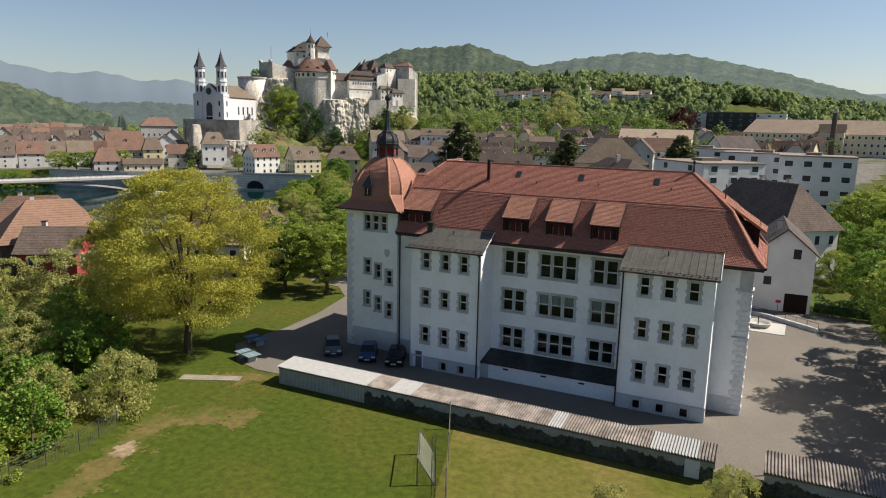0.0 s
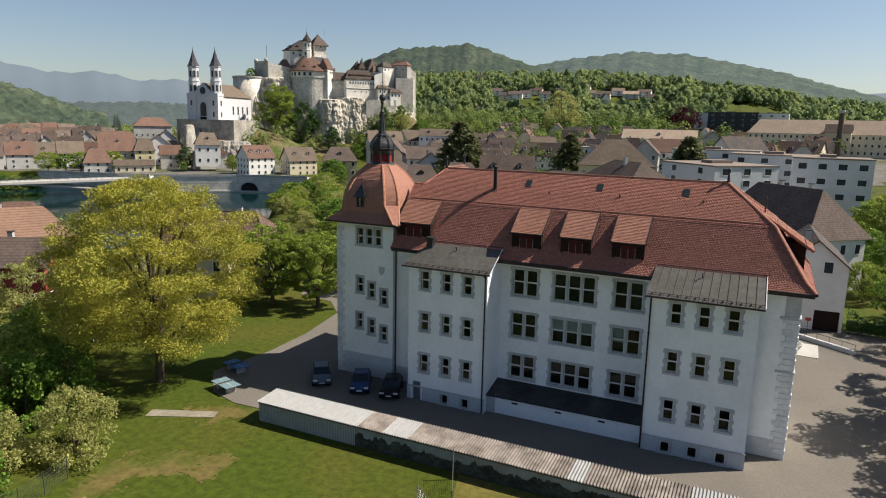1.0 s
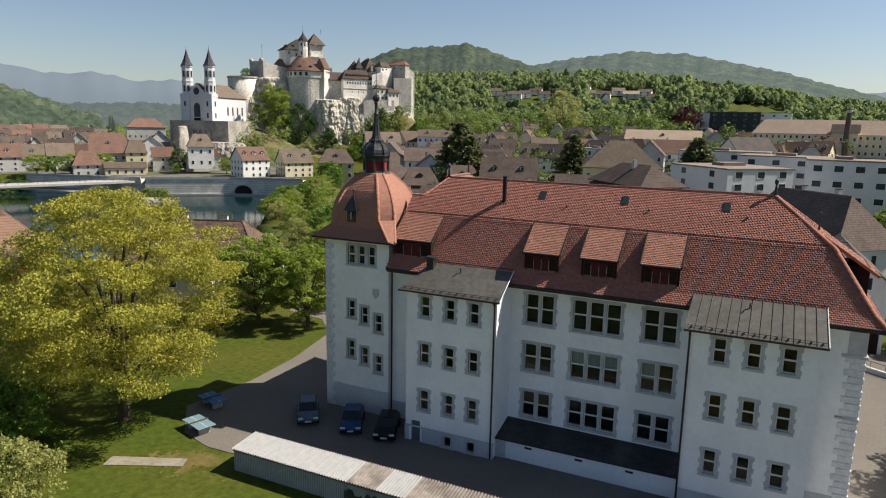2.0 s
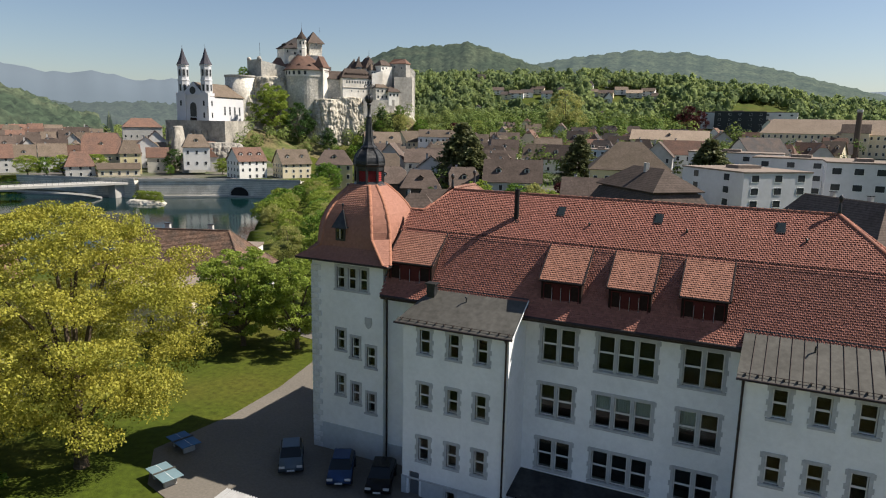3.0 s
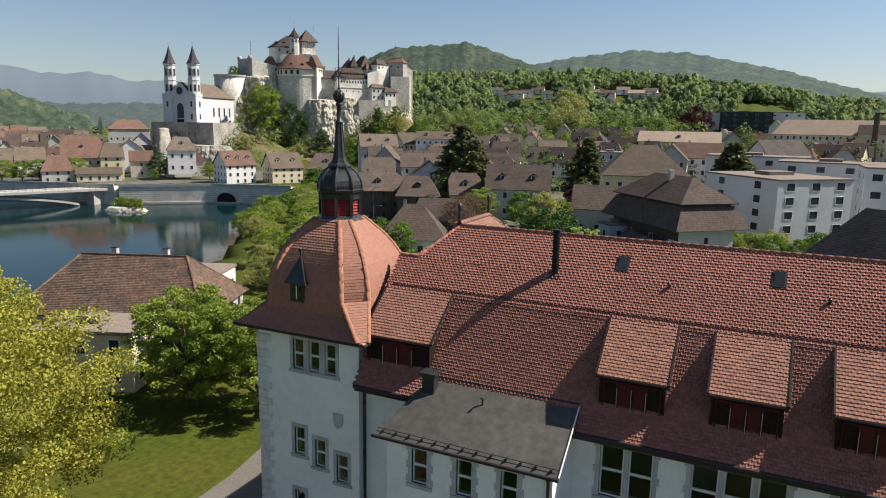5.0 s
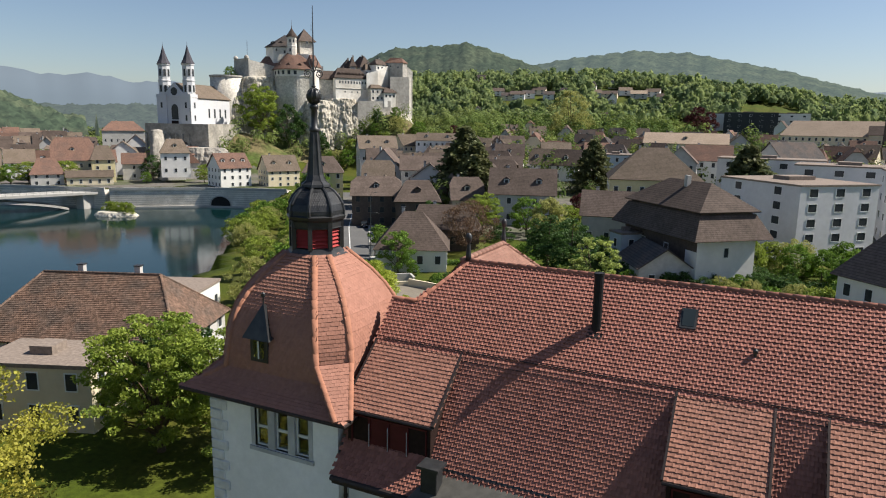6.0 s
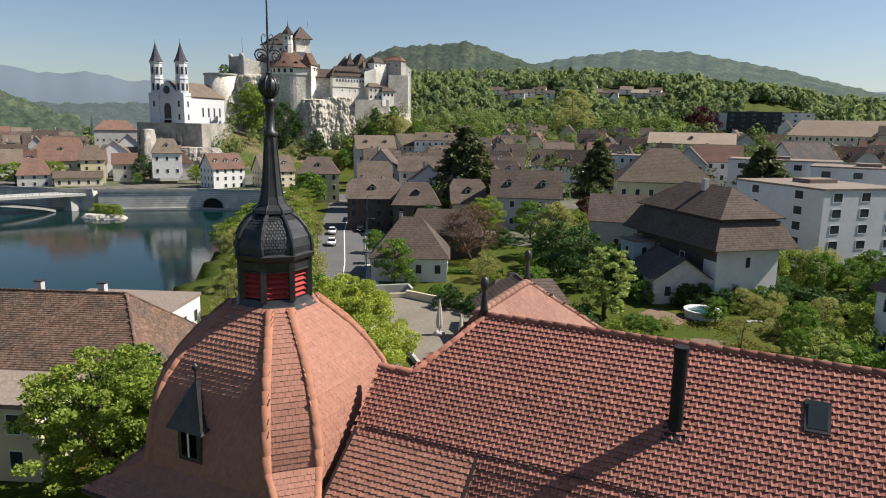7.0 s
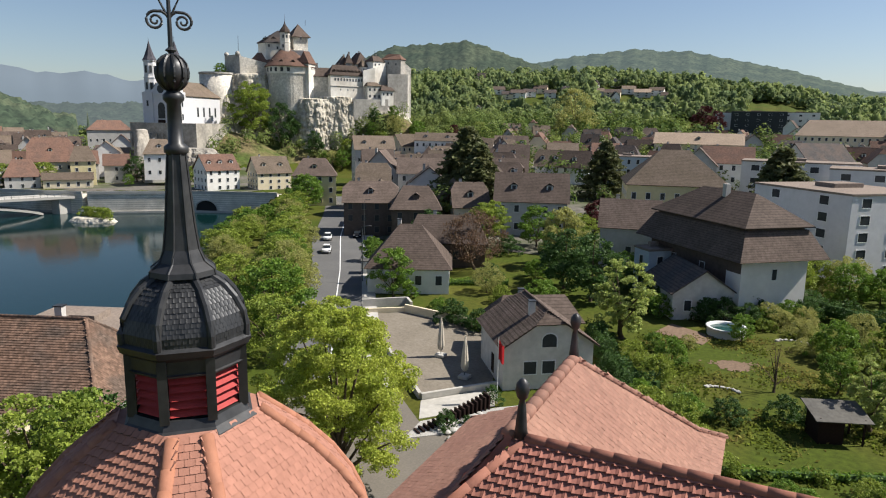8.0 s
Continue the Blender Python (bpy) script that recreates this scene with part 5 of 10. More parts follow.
def hedge(points, wide, high, leaf, label, seed=1):
    """A clipped hedge along points: leaves over a woody core."""
    rng = np.random.default_rng(seed)
    h = thing("hedge", label, "hedge", (points[0][0], points[0][1], float(ground_height(*points[0]))))
    c = []
    core = bmesh.new()
    for (ax, ay), (bx, by) in zip(points, points[1:]):
        ln = math.hypot(bx - ax, by - ay)
        n = int(ln * (wide + 2 * high) * 26)
        k = rng.uniform(0, 1, n)
        ang = rng.uniform(0, math.pi, n)
        cr, sr = np.cos(ang), np.sin(ang)
        swell = 1 + 0.16 * np.sin(k * ln * 1.3 + seed) + rng.normal(0, 0.05, n)
        off = np.sign(cr) * np.abs(cr) ** 0.5 * wide / 2 * swell
        up = np.abs(sr) ** 0.5 * high * swell * rng.uniform(0.85, 1.03, n)
        up = np.where(rng.uniform(0, 1, n) < 0.35, up * rng.uniform(0.1, 1, n), up)
        ux, uy = (bx - ax) / ln, (by - ay) / ln
        c.append(np.stack([ax - points[0][0] + ux * ln * k - uy * off, ay - points[0][1] + uy * ln * k + ux * off, up], 1))
        tube(core, [(ax - points[0][0], ay - points[0][1], high * 0.4), (bx - points[0][0], by - points[0][1], high * 0.4)], min(wide, high) * 0.38, 6)
    v, q = leaf_quads(np.concatenate(c), 0.26, rng)
    part("foliage", quads_mesh("foliage", v, q, leaf), leaf, h)
    part("core", core, L_DARK, h)


plant(GOLD, -22.0, -7.9, 20.2, "large golden-green spring maple on the lawn", 0.97, 20)
plant(GREEN1, -30.5, 18.5, 12.0, "fresh green lime tree beside the school", 1.05)
plant(GREEN1, -24.5, 20.5, 11.0, "fresh green lime tree beside the school", 1.1)
plant(DARK1, -35.0, 24.0, 9.0, "dark green tree in the shade of others", 1.1)
plant(LIME1, -22.0, 34.5, 14.2, "bright lime-green tree behind the school", 0.95)
plant(LIME1, -27.0, 40.0, 12.8, "bright lime-green tree behind the school", 1.0)
for i in range(15):
    k = i / 14
    px, py = -43.9 - 72 * k + random.uniform(-1.5, 1.5), 52.4 + 98 * k + random.uniform(-1.5, 1.5)
    plant((LIME2, GREEN2, LIME2, OLIVE1)[i % 4], px, py, random.uniform(7.5, 10) * (1 - 0.25 * k), "pollarded lime tree on the river promenade", 1.15, group="promenade trees")
    if i % 2 == 0 and i < 5:
        plant((OLIVE1, LIME2)[i % 4 // 2], px - 9 - 3 * k, py + 2, random.uniform(5.5, 8), "young tree on the river bank", 1.1, group="river bank trees")
plant(GREEN2, -118, 158, 11, "dense green tree at the quay's end", 1.2)
plant(GREEN2, -124, 166, 10, "dense green tree at the quay's end", 1.2)
# shrubs and willows at the playing field's edge
for x, y, h, kd, w in ((-16.2, -20.8, 5.4, SHRUB_O, 1.05), (-24.5, -15.0, 5.5, SHRUB_G, 1.0), (-15.5, -29.0, 5.4, SHRUB_G, 0.95), (-33.0, -14.5, 6.0, SHRUB_L, 1.1), (-40.0, -1.5, 10.5, OLIVE1, 1.1), (-26.5, -22.5, 7.6, OLIVE1, 1.0),
                        (-22.0, -24.5, 5.0, SHRUB_G, 1.1), (-45.0, 3.0, 7.5, OLIVE1, 1.1), (-20.0, -34.0, 6.0, SHRUB_G, 1.0), (-36.0, -20.0, 6.0, SHRUB_G, 1.1), (-30.0, -28.0, 6.0, SHRUB_G, 1.2), (-48.0, -14.0, 8.5, OLIVE1, 1.0), (-13.5, -33.5, 3.2, SHRUB_L, 1.0)):
    plant(kd, x, y, h, "dense spring shrub beside the playing field" if h < 6.6 else "pale olive willow beside the playing field", w, name="shrub" if h < 6.6 else "tree", category="shrub" if h < 6.6 else "tree")
for x, y, h, kd, w in ((-35.5, 2.5, 9.5, OLIVE1, 1.1), (-44.5, -6.0, 9.0, OLIVE1, 1.15), (-27.5, -17.0, 6.0, SHRUB_L, 1.1), (-36.5, -10.0, 6.5, SHRUB_L, 1.1), (-48.5, -10.0, 8.0, OLIVE1, 1.1), (-24.0, -19.5, 6.2, SHRUB_G, 1.0), (-27.0, -26.0, 6.5, SHRUB_G, 1.0), (-19.0, -25.5, 5.0, SHRUB_O, 1.0), (-21.0, -29.5, 5.6, SHRUB_G, 1.0), (-17.0, -31.5, 5.4, SHRUB_L, 1.0), (-25.0, -32.0, 6.0, SHRUB_G, 1.1), (-33.0, -24.0, 7.0, OLIVE1, 1.1)):
    plant(kd, x, y, h, "dense spring shrub beside the playing field" if h < 6.6 else "pale olive willow beside the playing field", w, name="shrub" if h < 6.6 else "tree", category="shrub" if h < 6.6 else "tree")
plant(SHRUB_O, 31.5, -13.5, 3.4, "olive shrub behind the corrugated shed", 0.95, name="shrub", category="shrub")
plant(SHRUB_O, 24.6, -17.8, 2.6, "olive shrub at the lawn's edge", 0.9, name="shrub", category="shrub")
# trees on the far side of the yard, and those that shade it
for x, y, h, kd in ((45.5, 47.0, 9.5, GREEN2), (47.0, 38.0, 9.0, LIME2), (51.0, 56.0, 9.5, LIME2), (48.5, 16.5, 16.5, GREEN1), (51.5, 5.0, 17.0, GREEN1), (48.0, 27.0, 12.5, GREEN2), (53.0, -4.0, 16.0, GREEN1), (58.0, 16.0, 13.0, GREEN1), (42.0, 62.0, 6.5, LIME2)):
    plant(kd, x, y, h, "leafy green tree at the edge of the yard", 1.1)
# bushes and trees that overhang the river's near bank
rng_bank = random.Random(12)
for i in range(44):
    k = (i % 22 + (i > 21) * 0.5) / 22
    a = k * 3.999
    j = int(a)
    bank = ((-138, 162), (-128, 146), (-116, 127), (-104, 107), (-95, 90))
    bx, by = bank[j][0] + (bank[j + 1][0] - bank[j][0]) * (a - j), bank[j][1] + (bank[j + 1][1] - bank[j][1]) * (a - j)
    if k < 0.45 and i < 22:
        continue
    kd = rng_bank.choice((SHRUB_L, SHRUB_G, SHRUB_O, SHRUB_L))
    plant(kd, bx + rng_bank.uniform(0.5, 5) + (5.0 if i > 21 else 0), by + rng_bank.uniform(-1.5, 1.5), rng_bank.uniform(4.0, 6.5) * (0.45 if k < 0.45 else 0.9), "fresh green bush on the river bank", 1.1, name="shrub", category="shrub", group="bank bushes")

# ---- houses of the town ----
ROOF_BROWN = mat("brown_roof_tile", (0.098, 0.075, 0.063), 0.85, 0.3, 2.0, second=(0.075, 0.058, 0.048), second_scale=0.3, second_amount=0.8, per_object=0.3, bump=0.5, dist=0.05, courses=0.3)
ROOF_TAN = mat("tan_roof_tile", (0.148, 0.116, 0.090), 0.85, 0.28, 2.0, second=(0.12, 0.095, 0.07), second_scale=0.3, second_amount=0.8, per_object=0.3, bump=0.5, dist=0.05, courses=0.3)
ROOF_RED = mat("red_roof_tile", (0.148, 0.088, 0.066), 0.85, 0.3, 2.0, second=(0.115, 0.075, 0.06), second_scale=0.3, second_amount=0.8, per_object=0.3, bump=0.5, dist=0.05, courses=0.3)
ROOF_DARK = mat("dark_roof_tile", (0.055, 0.050, 0.049), 0.85, 0.3, 2.0, second=(0.085, 0.065, 0.055), second_scale=0.3, second_amount=0.8, per_object=0.3, bump=0.5, dist=0.05, courses=0.3)
ROOF_PALE = mat("faded_tan_roof_tile", (0.34, 0.265, 0.20), 0.85, 0.2, 2.0, second=(0.27, 0.21, 0.155), second_scale=0.2, courses=0.3)
ROOF_FLAT = mat("gravel_flat_roof", (0.22, 0.18, 0.15), 0.95, 0.3, 3.0, bump=0.5)
W_WHITE = mat("white_render", (0.72, 0.71, 0.68), 0.9, 0.05, 1.0, second=(0.62, 0.61, 0.58), second_scale=0.3)
W_CREAM = mat("cream_render", (0.66, 0.58, 0.42), 0.9, 0.06, 1.0, second=(0.56, 0.49, 0.36), second_scale=0.3)
W_YELLOW = mat("yellow_render", (0.64, 0.56, 0.32), 0.9, 0.06, 1.0, second=(0.56, 0.49, 0.29), second_scale=0.3)
W_GREY = mat("grey_render", (0.46, 0.45, 0.43), 0.9, 0.08, 1.0, second=(0.36, 0.35, 0.33), second_scale=0.3)
W_DARK = mat("dark_timber_wall", (0.11, 0.085, 0.07), 0.9, 0.2, 1.5)
W_BLOCK = mat("pale_grey_render", (0.60, 0.60, 0.61), 0.9, 0.06, 1.0, second=(0.52, 0.52, 0.53), second_scale=0.2)
W_BLUE = mat("blue_grey_render", (0.45, 0.52, 0.58), 0.9, 0.06, 1.0)
W_BLACK = mat("black_cladding", (0.04, 0.045, 0.05), 0.5, 0.15, 1.0)
M_PANE = mat("dark_house_pane", (0.045, 0.05, 0.055), 0.12, 0.25, 0.7, bump=0)
M_SHUTTER = mat("weathered_shutter", (0.16, 0.14, 0.11), 0.8, 0.15, 4.0)

PANE_MESH = {}


def house_window(parent, x, y, z, w, h, turn, frame_mat=None):
    """A framed window with its pane; the outward side is -y before the turn."""
    key = (round(w, 1), round(h, 1), frame_mat)
    if key not in PANE_MESH:
        bm = bmesh.new()
        rows = []
        for hw, lo, hi, y in ((w / 2 + 0.09, -0.1, h + 0.09, 0.02), (w / 2 + 0.09, -0.1, h + 0.09, -0.07), (w / 2, 0, h, -0.07), (w / 2, 0, h, -0.015)):
            rows.append([bm.verts.new(p) for p in ((-hw, y, lo), (hw, y, lo), (hw, y, hi), (-hw, y, hi))])
        for p, q in zip(rows, rows[1:]):
            for i in range(4):
                bm.faces.new((p[i], p[(i + 1) % 4], q[(i + 1) % 4], q[i]))
        bm.faces.new(rows[-1])
        me = bpy.data.meshes.new("window")
        bm.to_mesh(me)
        bm.free()
        me.materials.append(frame_mat or M_FRAME)
        me.materials.append(M_PANE)
        for p in list(me.polygons)[-1:]:
            p.material_index = 1
        PANE_MESH[key] = me
    o = new("window", PANE_MESH[key])
    o.parent = parent
    o.matrix_basis = pose(x, y, z, 0, 0, turn)
    return o


def make_house(x, y, w, d, turn, eave, ridge, wall, roof_mat, label, shape="gable", storeys=2, base=None, chimney=1, over=0.5, cols=None, category="house", name="house", windows=True, far=False, pane=0.95, dormers=0, ridge_short=0.5, laid=0.0):
    """A house with its ridge along its width w; turn is the bearing of its front (-y) side. Heights above sea of the scene."""
    g = float(ground_height(x, y)) if base is None else base
    g0 = min(g, eave - 2.2) - 0.6
    h = thing(name, label, category, (x, y, 0), turn)
    hw, hd = w / 2, d / 2
    bm = boxes((-hw, hw, -hd, hd, g0, eave))
    rise = ridge - eave
    if shape == "gable":
        for s in (-1, 1):
            a = [bm.verts.new((s * hw, -hd, eave)), bm.verts.new((s * hw, hd, eave)), bm.verts.new((s * hw, 0, ridge - 0.12))]
            b = [bm.verts.new((s * (hw - 0.3), -hd, eave)), bm.verts.new((s * (hw - 0.3), hd, eave)), bm.verts.new((s * (hw - 0.3), 0, ridge - 0.12))]
            bm.faces.new(a)
            bm.faces.new(b[::-1])
            for i in range(3):
                bm.faces.new((a[i], b[i], b[(i + 1) % 3], a[(i + 1) % 3]))
    if shape == "half":
        zt = eave + rise * 0.62
        for s in (-1, 1):
            a = [bm.verts.new((s * hw, q * hd * e, z)) for q, e, z in ((-1, 1, eave), (1, 1, eave), (1, 0.36, zt), (-1, 0.36, zt))]
            b = [bm.verts.new((s * (hw - 0.3), v.co.y, v.co.z)) for v in a]
            bm.faces.new(a)
            bm.faces.new(b[::-1])
            for i in range(4):
                bm.faces.new((a[i], b[i], b[(i + 1) % 4], a[(i + 1) % 4]))
    part("wall", bm, wall, h)
    r = bmesh.new()
    k = rise / hd
    lo = eave - over * k * 0.8
    if shape == "gable":
        for s in (-1, 1):
            slab(r, [(-hw - over, s * (hd + over), lo), (hw + over, s * (hd + over), lo), (hw + over, 0, ridge), (-hw - over, 0, ridge)], 0.16)
    elif shape in ("hip", "half"):
        rs = (hw + over) * (1 - (ridge_short if shape == "hip" else ridge_short * 0.5))
        z_end = lo if shape == "hip" else lo + (ridge - lo) * 0.68
        y_end = (hd + over) if shape == "hip" else (hd + over) * 0.32
        for s in (-1, 1):
            if shape == "hip":
                slab(r, [(-hw - over, s * (hd + over), lo), (hw + over, s * (hd + over), lo), (rs, 0, ridge), (-rs, 0, ridge)], 0.16)
                slab(r, [(s * (hw + over), -hd - over, lo), (s * (hw + over), hd + over, lo), (s * rs, 0, ridge)], 0.16)
            else:
                slab(r, [(-hw - over, s * (hd + over), lo), (hw + over, s * (hd + over), lo), (hw + over, s * y_end, z_end), (rs, 0, ridge), (-rs, 0, ridge), (-hw - over, s * y_end, z_end)], 0.16)
                slab(r, [(s * (hw + over), -y_end, z_end), (s * (hw + over), y_end, z_end), (s * rs, 0, ridge)], 0.16)
    else:
        box(r, -hw - 0.15, hw + 0.15, -hd - 0.15, hd + 0.15, eave, eave + 0.35)
        box(r, -hw * 0.3, hw * 0.1, -hd * 0.3, hd * 0.4, eave + 0.35, eave + 1.1)
    rf = part("roof", r, roof_mat, h)
    if laid and shape == "half":
        tv, tf = [], []
        for sd in (-1, 1):
            mid = ((-sd * (hw + over), sd * y_end, z_end), (sd * (hw + over), sd * y_end, z_end))
            tile_face((sd * (hw + over), sd * (hd + over), lo), (-sd * (hw + over), sd * (hd + over), lo), mid[0], mid[1], tv, tf, w=laid, e=laid * 0.95, h=0.045, roll=0.012)
            tile_face(mid[1], mid[0], (-sd * rs, 0, ridge), (sd * rs, 0, ridge), tv, tf, w=laid, e=laid * 0.95, h=0.045, roll=0.012)
        tagged(part("roof_tiles", mesh_from("house_tiles", tv, tf, roof_mat), None, rf), kind="stuff")
        ridge_caps((-rs, 0, ridge + 0.05), (rs, 0, ridge + 0.05), radius=0.16, parent=rf, material=roof_mat)
    if laid and shape in ("gable", "hip"):
        rs = (hw + over) * (1 - ridge_short) if shape == "hip" else hw + over
        tv, tf = [], []
        for sd in (-1, 1):
            tile_face((sd * (hw + over), sd * (hd + over), lo), (-sd * (hw + over), sd * (hd + over), lo), (-sd * rs, 0, ridge), (sd * rs, 0, ridge), tv, tf, w=laid, e=laid * 0.95, h=0.045, roll=0.012)
            if shape == "hip":
                tile_face((sd * (hw + over), -sd * (hd + over), lo), (sd * (hw + over), sd * (hd + over), lo), (sd * rs, 0.01 * sd, ridge), (sd * rs, -0.01 * sd, ridge), tv, tf, w=laid, e=laid * 0.95, h=0.045, roll=0.012)
        tagged(part("roof_tiles", mesh_from("house_tiles", tv, tf, roof_mat), None, rf), kind="stuff")
        ridge_caps((-rs, 0, ridge + 0.05), (rs, 0, ridge + 0.05), radius=0.16, parent=rf, material=roof_mat)
        if shape == "hip":
            for sx in (-1, 1):
                for sy in (-1, 1):
                    ridge_caps((sx * rs, 0, ridge + 0.04), (sx * (hw + over), sy * (hd + over), lo + 0.04), radius=0.15, parent=rf, name="hip_tiles", material=roof_mat)
    for c in range(chimney):
        if shape != "flat":
            cx = (-0.3 + 0.6 * c) * w * (0.5 if shape == "hip" else 0.8)
            cy = hd * 0.25
            cz = ridge - rise * 0.25
            ch = part("chimney", boxes((cx - 0.3, cx + 0.3, cy - 0.3, cy + 0.3, cz - 0.6, ridge + 0.5)), W_GREY, h)
            part("chimney_cap", boxes((cx - 0.38, cx + 0.38, cy - 0.38, cy + 0.38, ridge + 0.52, ridge + 0.62)), M_DARKMETAL, ch)
    for i in range(dormers):
        cx = -hw + w * (i + 0.5) / dormers
        cy, cz = -hd * 0.55, eave + rise * 0.42
        dm = part("dormer", boxes((cx - 0.7, cx + 0.7, cy - 0.35, cy + 1.6, cz - 0.5, cz + 0.75)), wall, h)
        q = bmesh.new()
        for s in (-1, 1):
            slab(q, [(cx + s * 1.0, cy - 0.55, cz + 0.62), (cx + s * 1.0, cy + 2.2, cz + 0.62), (cx, cy + 2.2, cz + 1.3), (cx, cy - 0.55, cz + 1.3)], 0.1)
        part("dormer_roof", q, roof_mat, dm)
        house_window(dm, cx, cy - 0.36, cz - 0.25, 0.8, 0.85, 0)
    if windows:
        step = (eave - g) / storeys
        hgt = min(1.45, step * 0.5)
        wd = pane * 2.2 if math.hypot(x, y) > 600 else pane
        for side, length, off, tn in ((0, w, -hd, 0), (1, d, hw, 90), (2, d, -hw, -90)):
            if far and (side == 2 or (side == 1 and math.hypot(x, y) > 330)):
                continue
            n = max(1, int(length / (7.5 if math.hypot(x, y) > 430 else 4.8 if far or pane > 1.5 else 2.9))) if cols is None or side else cols
            for f in range(storeys):
                z = g + step * f + step * 0.32
                for i in range(n):
                    p = -length / 2 + length * (i + 0.5) / n
                    if side == 0:
                        house_window(h, p, off, z, wd, hgt, 0, M_SHUTTER if wall is W_DARK else None)
                    else:
                        house_window(h, off, p, z, wd, hgt, tn, M_SHUTTER if wall is W_DARK else None)
    return h


make_house(-48.2, 107.0, 14.0, 8, 25, 5.4, 9.6, W_DARK, ROOF_BROWN, "dark garden house with wide brown roof", "hip", 1, ridge_short=0.3)
make_house(-46.8, 90.7, 12.5, 11, 25, 4.4, 10.1, W_WHITE, ROOF_BROWN, "low white house with steep brown hipped roof", "hip", 1, ridge_short=0.75)

# near and known houses
make_house(-67.2, 131.0, 10.5, 12, 28, 7.6, 12.0, W_DARK, ROOF_BROWN, "dark timbered town house with brown roof", "hip", 2, dormers=1)
make_house(-80.3, 133.0, 12.0, 11, 30, 8.0, 12.2, W_DARK, ROOF_BROWN, "dark balconied town house with brown roof", "half", 3, dormers=1)
make_house(-89.0, 176.0, 14.0, 12, 28, 11.6, 15.6, W_GREY, ROOF_BROWN, "grey town house with wide brown roof", "gable", 3)
make_house(-76.1, 155.0, 6.5, 11, 118, 10.4, 14.8, W_WHITE, ROOF_BROWN, "white town house with brown gable roof", "gable", 3)
make_house(-102.1, 175.0, 10.0, 11, 110, 11.5, 17.6, W_GREY, ROOF_BROWN, "old town house with steep gable roof", "gable", 3)
make_house(-96.0, 160.0, 9.0, 12, 30, 9.6, 14.6, W_GREY, ROOF_TAN, "old town house with tan tiled roof", "half", 3)
make_house(-143.5, 237.0, 16.0, 12, 40, 15.0, 20.2, W_GREY, ROOF_TAN, "grey house with dormered roof under the castle", "gable", 2, dormers=2)
make_house(-126.2, 212.0, 11.0, 10, 35, 11.5, 16.0, W_CREAM, ROOF_BROWN, "cream house with brown roof", "gable", 2, dormers=1)
make_house(-124.3, 171.0, 13.0, 11, 35, 9.6, 14.4, W_YELLOW, ROOF_BROWN, "yellow inn with green trim and hipped roof", "hip", 3, dormers=1, base=0.0)
make_house(-182.0, 188.5, 12.5, 12, 68, 7.6, 13.0, W_WHITE, ROOF_RED, "white riverside house with red roof", "gable", 3, dormers=3, base=-0.5)
make_house(-168.5, 202.0, 13.0, 12, 60, 6.4, 12.2, W_CREAM, ROOF_TAN, "cream riverside house with tan roof", "gable", 3, dormers=2, base=-0.5)
make_house(-210.5, 188.0, 11.0, 11, 48, 12.6, 17.8, W_WHITE, ROOF_TAN, "white house with hipped roof on the rock", "hip", 2, base=3.0, dormers=1)
make_house(-249.5, 170.5, 15.0, 13, 52, 9.0, 17.6, W_CREAM, ROOF_RED, "large inn with tall orange tiled roof", "half", 2, dormers=1, base=-0.5)
make_house(-241.0, 153.0, 11.0, 11, 55, 4.6, 10.2, W_GREY, ROOF_RED, "low hipped pavilion of the inn", "hip", 2, base=-0.5)
make_house(-228.0, 161.5, 16.0, 6, 53, 3.4, 5.6, W_CREAM, ROOF_TAN, "covered terrace of the inn", "gable", 1, base=-0.5, chimney=0)
make_house(-233.5, 172.0, 8.5, 9, 53, 9.6, 14.8, W_YELLOW, ROOF_TAN, "yellow corner house by the bridge", "hip", 4, base=-0.5)
make_house(-257.0, 201.0, 10.0, 11, 140, 11.0, 15.6, W_WHITE, ROOF_TAN, "white gabled house behind the inn", "gable", 3)
make_house(-326.0, 258.0, 22.0, 14, 52, 19.0, 24.0, W_GREY, ROOF_RED, "wide house with red roof on the slope", "hip", 2)
make_house(-290.0, 236.0, 11.0, 11, 140, 12.0, 17.5, W_WHITE, ROOF_RED, "white house with red gable roof", "gable", 2)
make_house(-141.9, 294.0, 21.0, 12, 20, 17.5, 21.0, W_WHITE, ROOF_TAN, "white house at the foot of the wood", "gable", 3, dormers=2)
make_house(-159.0, 296.0, 15.0, 12, 60, 14.5, 20.0, W_CREAM, ROOF_TAN, "cream house with tan roof", "gable", 2)
make_house(-145.3, 391.0, 23.0, 14, 20, 21.5, 26.0, W_WHITE, ROOF_BROWN, "large white house before the wood", "gable", 4, dormers=4)
make_house(-43.5, 141.5, 15.5, 11, 18, 9.8, 15.4, W_GREY, ROOF_BROWN, "house with long brown roof and dormers", "gable", 2, dormers=2, chimney=2)
make_house(-73.6, 288.0, 14.0, 11, 14, 12.0, 17.4, W_WHITE, ROOF_RED, "terraced house with red roof", "gable", 2, dormers=1)
make_house(-59.2, 291.0, 12.5, 11, 12, 14.0, 18.5, W_GREY, ROOF_RED, "terraced house with red roof", "gable", 2, dormers=2)
make_house(-39.6, 235.0, 14.5, 12, 10, 15.6, 16.0, W_BLUE, ROOF_FLAT, "blue-grey flat-roofed apartment house", "flat", 3)
make_house(-16.6, 166.0, 22.0, 20, 14, 13.2, 20.6, W_YELLOW, ROOF_TAN, "large yellow villa with tall hipped roof", "hip", 2, chimney=2, ridge_short=0.72)
